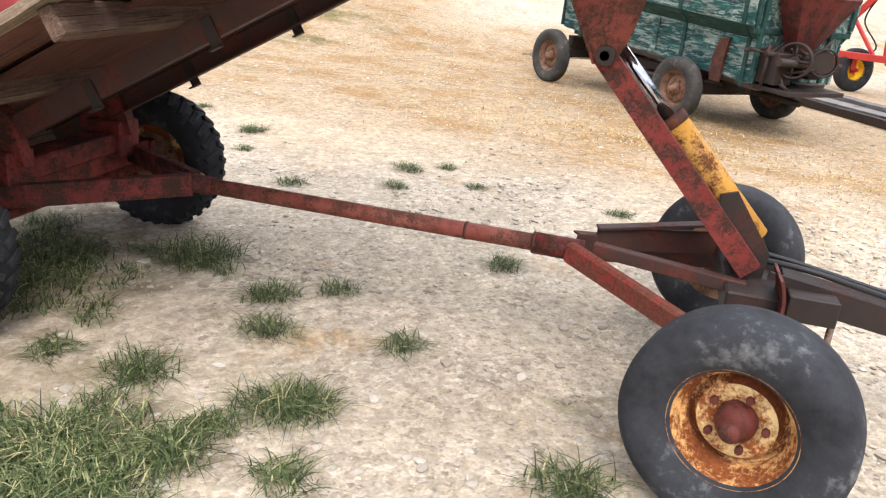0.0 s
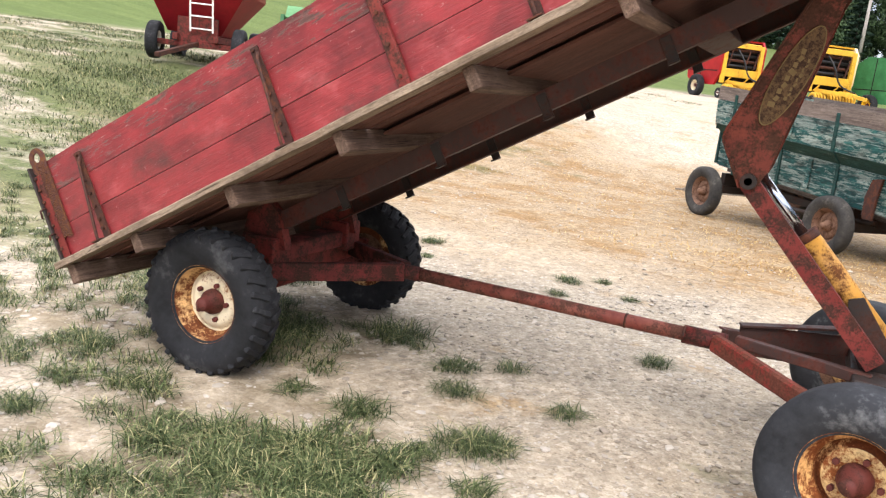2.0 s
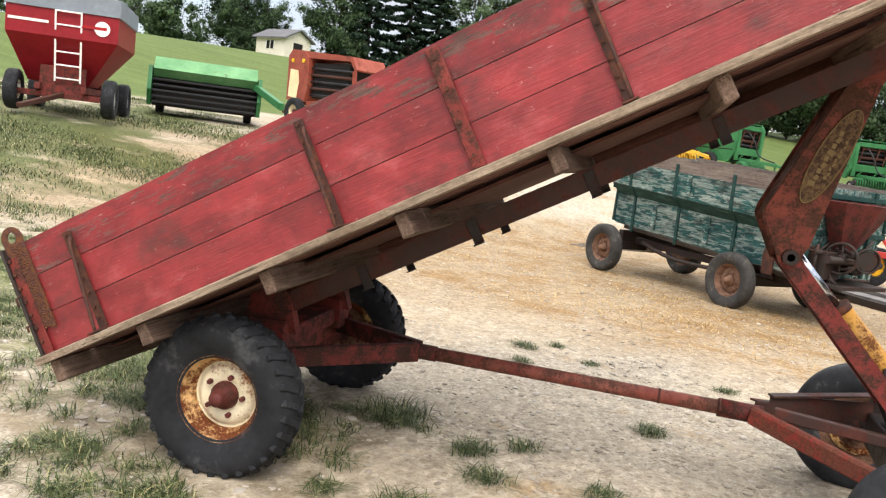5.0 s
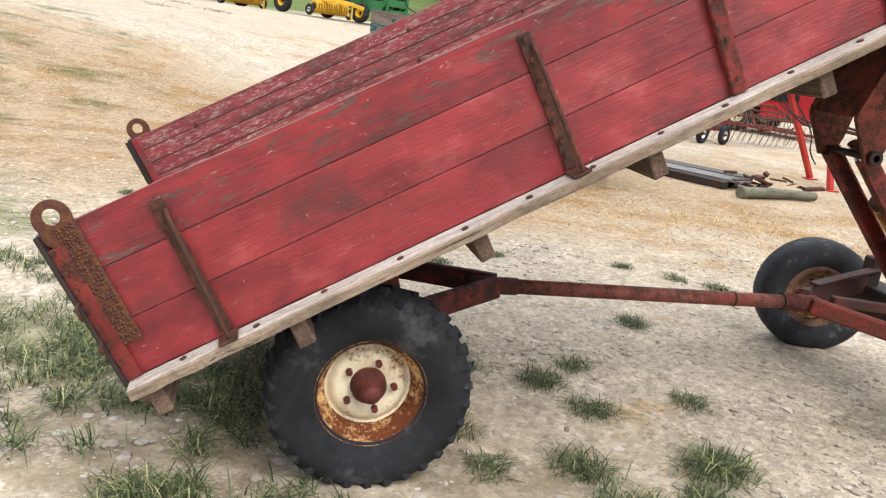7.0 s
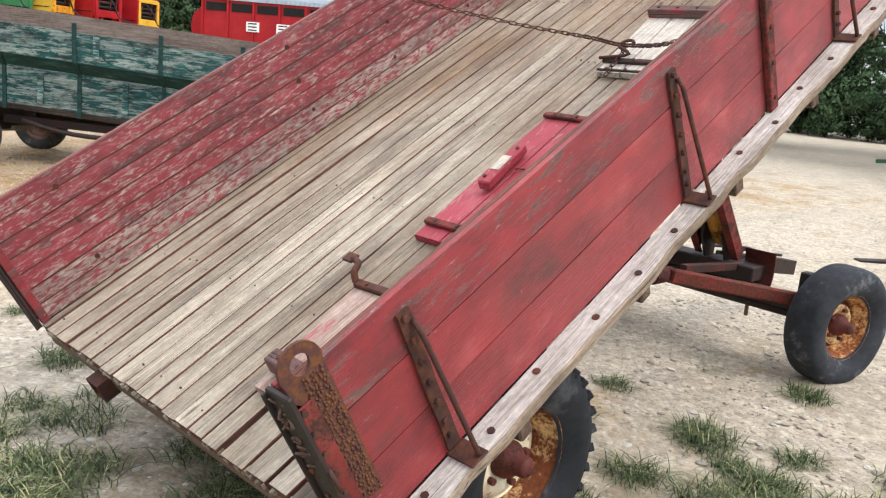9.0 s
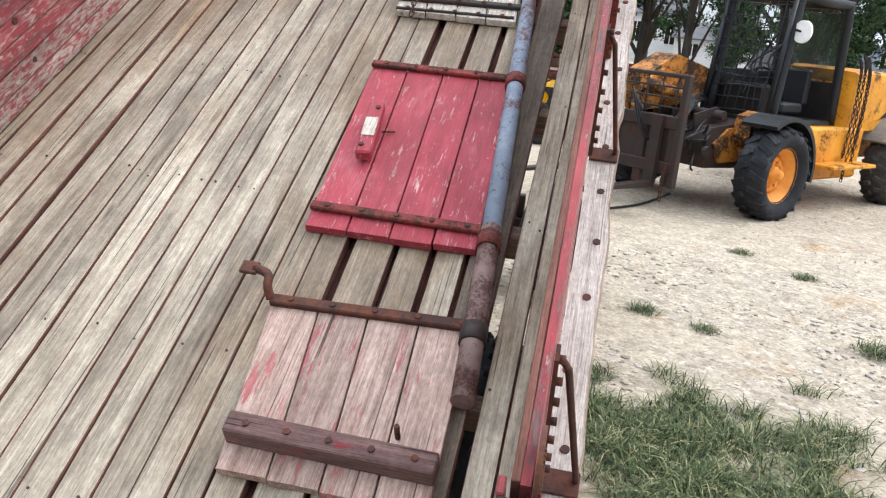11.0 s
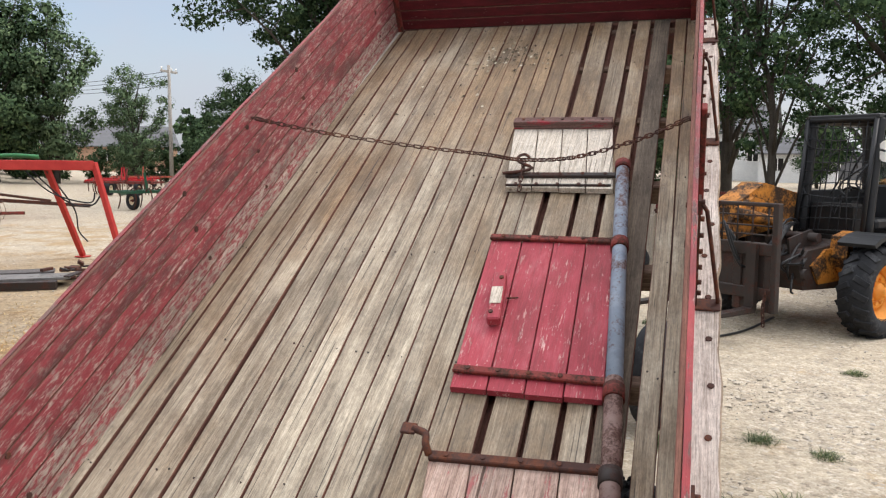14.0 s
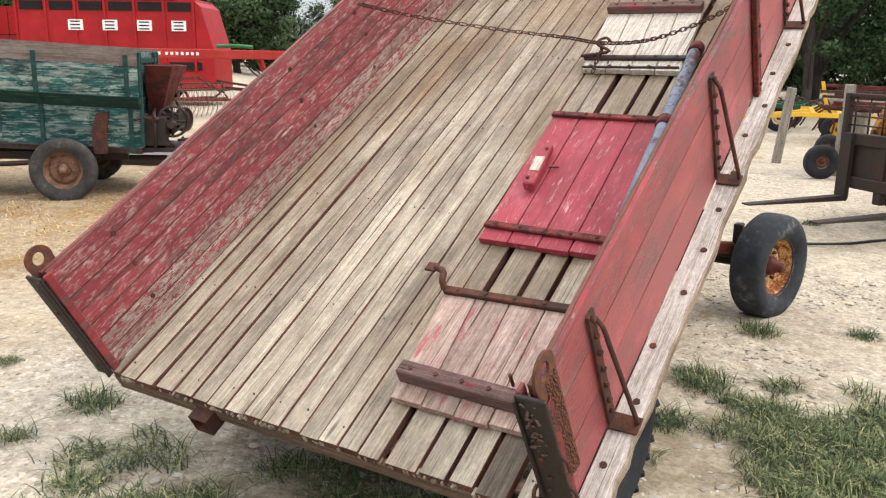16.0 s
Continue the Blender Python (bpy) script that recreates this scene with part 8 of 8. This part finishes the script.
LINE = [(0, 2.0, 75, 0.75), (2, 7.6, 74.5, 1.0), (1, 11, 76, 1.0), (2, 16.5, 75, 1.1), (1, 23.7, 71.2, 0.85), (0, 27.2, 70, 0.98), (2, 31, 69, 0.85), (1, 35, 67, 1.05), (0, 39, 64.5, 0.95), (2, 43, 61.5, 0.95), (1, 47, 58, 1.0), (0, 51, 54, 0.9),
        (1, -47.5, 65, 0.5), (2, -36.5, 72, 0.62), (0, -30.3, 74.4, 0.85), (1, -17, 78, 0.95), (0, -11, 78, 0.9), (2, -5, 78, 0.9), (1, 37.5, 45, 0.78), (0, 40, 42, 0.85), (1, 42.5, 39.5, 0.82), (1, 45.2, 35.4, 0.55), (2, 48.5, 29, 0.8), (0, 50, 22, 0.95),
        (2, 55, 12, 0.9), (1, 57, 3, 0.9), (0, 60, -24, 0.9)]
for n, x, y, s in LINE:
    plant(far[n], x, y, s, float(rng.uniform(0, 360)))
for x, y, s in ((-27.5, 75, 0.95), (-21.0, 77.5, 0.85), (-2, 68, 0.5), (3.4, 66.5, 0.42)):
    plant(fir, x, y, s, float(rng.uniform(0, 360)))
for k in range(26):
    x = 0.5 + k * 2.1
    plant(far[3], x + float(rng.normal()) * 0.5, 74.5 - 0.009 * x * x + float(rng.normal()), float(rng.uniform(0.7, 1.15)), float(rng.uniform(0, 360)))
for k in range(18):
    plant(far[3], -72 + k * 3.1 + float(rng.normal()), 52 + k * 1.5 + float(rng.normal()), float(rng.uniform(0.4, 0.75)), float(rng.uniform(0, 360)))
for k in range(12):
    plant(far[3], 46 + k * 1.0 + float(rng.normal()), 46 - k * 2.4, float(rng.uniform(0.5, 0.8)), float(rng.uniform(0, 360)))
for n, x, y, s in ((0, 50, 1.5, 0.8), (2, 52, 6.5, 0.85), (0, 49, 9.5, 0.7), (2, 47, 15.5, 0.85), (0, 58, -9, 0.4), (2, 54, -14, 0.8)):
    plant(far[n], x, y, s, float(rng.uniform(0, 360)))
for k in range(9):
    plant(far[3], 45 + float(rng.normal()) * 1.5, 0.5 + k * 1.9, float(rng.uniform(0.6, 0.95)), float(rng.uniform(0, 360)))
for k in range(64):
    u = math.radians(360 * k / 64 + float(rng.normal()) * 1.5)
    r = 135 + float(rng.normal()) * 8
    x, y = r * math.cos(u), r * math.sin(u)
    plant(horizon[k % 2], x, y, float(rng.uniform(0.7, 1.05)) * (0.75 if x > 0 and y > 0 else 1.0), float(rng.uniform(0, 360)))


# ---- grass, weeds, loose stone ----
def blades(rng, xy, length, width, lean=0.6):
    """Curved blades at points of the ground; arrays of vertices and faces."""
    n = len(xy)
    u = rng.uniform(0, 2 * math.pi, n)
    out = np.stack([np.cos(u), np.sin(u)], 1)
    side = np.stack([-np.sin(u), np.cos(u)], 1)
    L = length * rng.uniform(0.45, 1.15, n)
    b = lean * rng.uniform(0.2, 1.5, n)
    w = width * rng.uniform(0.6, 1.3, n)
    v = np.zeros((n, 7, 3))
    for i, (t, ww) in enumerate(((0.0, 1.0), (0.4, 0.9), (0.75, 0.6), (1.0, 0.0))):
        off = (t ** 1.6)[..., None] if isinstance(t, np.ndarray) else t ** 1.6
        p = xy + out * (L * b * off)[:, None]
        z = L * t * (1 - 0.35 * b * t * t).clip(0.25, 1)
        if i < 3:
            v[:, 2 * i, :2], v[:, 2 * i + 1, :2] = p - side * (w * ww)[:, None], p + side * (w * ww)[:, None]
            v[:, 2 * i, 2] = v[:, 2 * i + 1, 2] = z
        else:
            v[:, 6, :2], v[:, 6, 2] = p, z
    f = []
    for k in range(n):
        o = 7 * k
        f += [(o, o + 1, o + 3, o + 2), (o + 2, o + 3, o + 5, o + 4), (o + 4, o + 5, o + 6)]
    return v, f


def tuft(name, seed, n, radius, length, mat="grass"):
    rng = np.random.default_rng(seed)
    u, q = rng.uniform(0, 2 * math.pi, n), radius * rng.uniform(0, 1, n) ** 0.75 * rng.uniform(0.7, 1.0, n)
    xy = np.stack([q * np.cos(u), 0.75 * q * np.sin(u)], 1)
    v, f = blades(rng, xy, length, 0.0022, 1.75)
    ob = raw(name, v.reshape(-1, 3).tolist(), f, mat)
    return tagged(ob, "small green grass tuft growing in gravel", "grass tuft", "grass tufts")


base = [tuft("grass_tuft", 1, 300, 0.155, 0.075), tuft("grass_tuft", 2, 200, 0.13, 0.055), tuft("grass_tuft", 3, 480, 0.22, 0.10)]
TUFTS = [(1.19, -0.24, 0), (1.30, 0.31, 1), (2.0, 1.05, 0), (0.93, 2.74, 0), (1.51, -0.80, 2), (1.04, 0.09, 0), (1.77, -0.13, 1), (0.92, -0.78, 0), (0.49, 0.39, 2), (1.51, 2.54, 1), (1.18, 2.98, 1), (0.98, 2.25, 1), (2.58, 2.44, 1), (-0.61, 3.2, 0),
         (0.52, -0.76, 1), (1.69, -1.17, 1), (2.58, -0.87, 0), (-0.47, 1.68, 0), (-0.37, 2.58, 1), (2.86, -1.46, 0), (2.68, -1.82, 1), (4.89, -2.35, 1), (4.31, -2.74, 1), (2.74, -2.81, 0), (0.54, 0.31, 0), (2.9, 2.15, 1), (3.17, 1.94, 1), (1.35, -1.0, 0),
         (1.58, -0.72, 0), (-1.44, 3.83, 1), (0.29, -1.40, 1), (-0.3, -1.70, 0), (0.33, 1.9, 1), (5.6, 3.4, 1), (4.6, 2.2, 1), (6.6, -0.6, 1), (5.2, 1.1, 1)]
used = set()
for i, (x, y, k) in enumerate(TUFTS):
    m = pose(x, y, lie(x, y) - 0.008, 0, 0, 47 * i)
    if k in used:
        copy_thing(base[k], m @ Matrix.Scale(0.8 + 0.05 * (i % 9), 4))
    else:
        base[k].matrix_basis = m
        used.add(k)

rng = np.random.default_rng(11)
patches = [(0.95, -1.45, 0.42, 0.28, 2600, 0.15), (0.72, -1.66, 0.36, 0.22, 1800, 0.15), (1.05, -1.2, 0.30, 0.18, 1400, 0.15), (-0.35, -1.25, 0.26, 0.22, 1000, 0.14), (-0.05, -0.15, 0.42, 0.30, 2600, 0.12), (-0.5, -0.15, 0.35, 0.30, 1500, 0.13),
           (-1.05, 0.1, 0.36, 0.42, 1700, 0.15), (-1.0, 0.75, 0.28, 0.4, 1000, 0.13), (-0.78, -0.85, 0.25, 0.25, 700, 0.13), (-1.5, 0.5, 0.35, 0.5, 1300, 0.14), (-1.6, -0.4, 0.4, 0.4, 1100, 0.13), (-1.0, -1.2, 0.3, 0.3, 700, 0.12), (1.25, -2.1, 0.45, 0.28, 2000, 0.15),
           (1.45, -1.7, 0.3, 0.2, 900, 0.14), (0.6, -2.2, 0.35, 0.25, 1100, 0.13), (0.0, -2.1, 0.35, 0.3, 700, 0.12), (-1.7, 1.6, 0.5, 0.5, 1000, 0.13), (-0.9, 1.1, 0.3, 0.2, 600, 0.12), (-2.3, 0.3, 0.6, 0.6, 1500, 0.13), (-0.31, 0.3, 0.4, 0.2, 900, 0.11), (-2.0, -1.1, 0.6, 0.4, 900, 0.13),
           (-3.2, 1.0, 0.9, 0.8, 2600, 0.13), (-4.6, 2.2, 1.1, 0.9, 3200, 0.14), (-6.2, 4.0, 1.4, 1.0, 3200, 0.15), (-4.8, 0.2, 1.2, 0.8, 2200, 0.14)]
vs, fs, at = [], [], 0
for cx, cy, rx, ry, n, L in patches:
    n = int(n * 1.05)
    seeds = rng.normal(size=(max(n // 60, 4), 2)) * (rx * 0.62, ry * 0.62) + (cx, cy)
    xy = seeds[rng.integers(0, len(seeds), n)] + rng.normal(size=(n, 2)) * 0.045
    v, f = blades(rng, xy, L * 0.62, 0.0027, 1.5)
    v[:, :, 2] += np.array([lie(x, y) - 0.008 for x, y in xy])[:, None]
    vs += v.reshape(-1, 3).tolist()
    fs += [tuple(i + at for i in q) for q in f]
    at += n * 7
tagged(raw("grass", vs, fs, "grass"), "patches of long green grass beside the wagon", "grass", kind="stuff")

vs, fs, at = [], [], 0
bands = [(-9.5, 7.0, 2.6, 1.4, 2600), (-8.5, 9.2, 3.0, 0.8, 2200), (-12.5, 9.5, 2.5, 1.2, 1800), (-6.0, 9.8, 1.8, 0.8, 1000), (-11, 13.2, 3.2, 1.1, 2600), (-8.3, 14.3, 2.2, 0.9, 1600), (-15, 11.5, 2.5, 2.0, 1800), (-7.5, 5.4, 1.5, 0.6, 900), (-5.0, 24, 3.5, 1.5, 800), (-14, 17, 4, 2.5, 3200), (-19, 14, 4, 4, 3200)]
for cx, cy, rx, ry, n in bands:
    n = int(n * 1.8)
    seeds = rng.normal(size=(max(n // 110, 5), 2)) * (rx * 0.6, ry * 0.6) + (cx, cy)
    xy = seeds[rng.integers(0, len(seeds), n)] + rng.normal(size=(n, 2)) * (0.36, 0.22)
    v, f = blades(rng, xy, 0.095, 0.006, 1.2)
    v[:, :, 2] += np.array([lie(x, y) - 0.01 for x, y in xy])[:, None]
    vs += v.reshape(-1, 3).tolist()
    fs += [tuple(i + at for i in q) for q in f]
    at += n * 7
tagged(raw("rough_grass", vs, fs, "grass"), "rough green grass strips at the yard's edge", "grass", kind="stuff")

vs, fs, at = [], [], 0
for cx, cy, rx, ry, n in ((2.6, 5.4, 2.2, 1.0, 1500), (5.5, 4.4, 2.0, 1.3, 1300), (0.8, 9.0, 2.2, 2.0, 1500), (3.0, 7.0, 1.6, 0.5, 900), (-2.6, 11.5, 1.5, 2.0, 800), (7.6, 7.6, 0.3, 0.2, 60), (12, 4, 2, 1.5, 500), (5.5, 2.6, 1.5, 0.8, 500)):
    xy = rng.normal(size=(n, 2)) * (rx * 0.65, ry * 0.65) + (cx, cy)
    v, f = blades(rng, xy, 0.045, 0.004, 2.0)
    v[:, :, 2] += np.array([lie(x, y) - 0.006 for x, y in xy])[:, None]
    vs += v.reshape(-1, 3).tolist()
    fs += [tuple(i + at for i in q) for q in f]
    at += n * 7
tagged(raw("dry_weeds", vs, fs, "straw"), "flattened dry straw-coloured weeds on gravel", "weeds", kind="stuff")

# loose stones
ico = bmesh.new()
bmesh.ops.create_icosphere(ico, subdivisions=1, radius=1.0)
iv = np.array([list(v.co) for v in ico.verts])
iface = [tuple(v.index for v in f.verts) for f in ico.faces]
ico.free()
octa = np.array([(1, 0, 0), (-1, 0, 0), (0, 1, 0), (0, -1, 0), (0, 0, 1), (0, 0, -1)], float)
oface = [(0, 2, 4), (2, 1, 4), (1, 3, 4), (3, 0, 4), (2, 0, 5), (1, 2, 5), (3, 1, 5), (0, 3, 5)]


def stones(n, box_, lo, hi, shape, faces_):
    x0, x1, y0, y1 = box_
    xy = rng.uniform((x0, y0), (x1, y1), (n, 2))
    s = lo * (hi / lo) ** (rng.uniform(0, 1, n) ** 2.2)
    sc = s[:, None] * rng.uniform(0.6, 1.3, (n, 3)) * (1, 1, 0.42)
    u = rng.uniform(0, 6.28, n)
    v = shape[None] * sc[:, None] * rng.uniform(0.8, 1.2, (n, len(shape), 1))
    c, d = np.cos(u)[:, None], np.sin(u)[:, None]
    X, Y = v[:, :, 0] * c - v[:, :, 1] * d, v[:, :, 0] * d + v[:, :, 1] * c
    Z = v[:, :, 2] + (s * 0.06)[:, None] + np.array([lie(a, b) for a, b in xy])[:, None] - 0.006
    out = np.stack([X + xy[:, :1], Y + xy[:, 1:], Z], 2).reshape(-1, 3)
    k = len(shape)
    return out.tolist(), [tuple(i + k * q for i in f) for q in range(n) for f in faces_]


vs, fs = [], []
for n, bx, lo, hi, sh, fc in ((8500, (-3.5, 4.5, -3.2, 3.0), 0.006, 0.030, iv, iface), (20000, (-3.5, 5.5, -3.2, 4.5), 0.004, 0.012, octa, oface), (10000, (-6, 11, 2.5, 14), 0.007, 0.030, octa, oface), (10000, (2.5, 12, -5.5, 2.5), 0.006, 0.022, octa, oface), (70, (-1.5, 2.0, -2.2, -0.6), 0.015, 0.04, iv, iface)):
    v, f = stones(n, bx, lo, hi, sh, fc)
    o = len(vs)
    vs += v
    fs += [tuple(i + o for i in q) for q in f]
tagged(raw("gravel_stones", vs, fs, "stone"), "loose pale limestone pieces scattered over the yard", "gravel", kind="stuff")
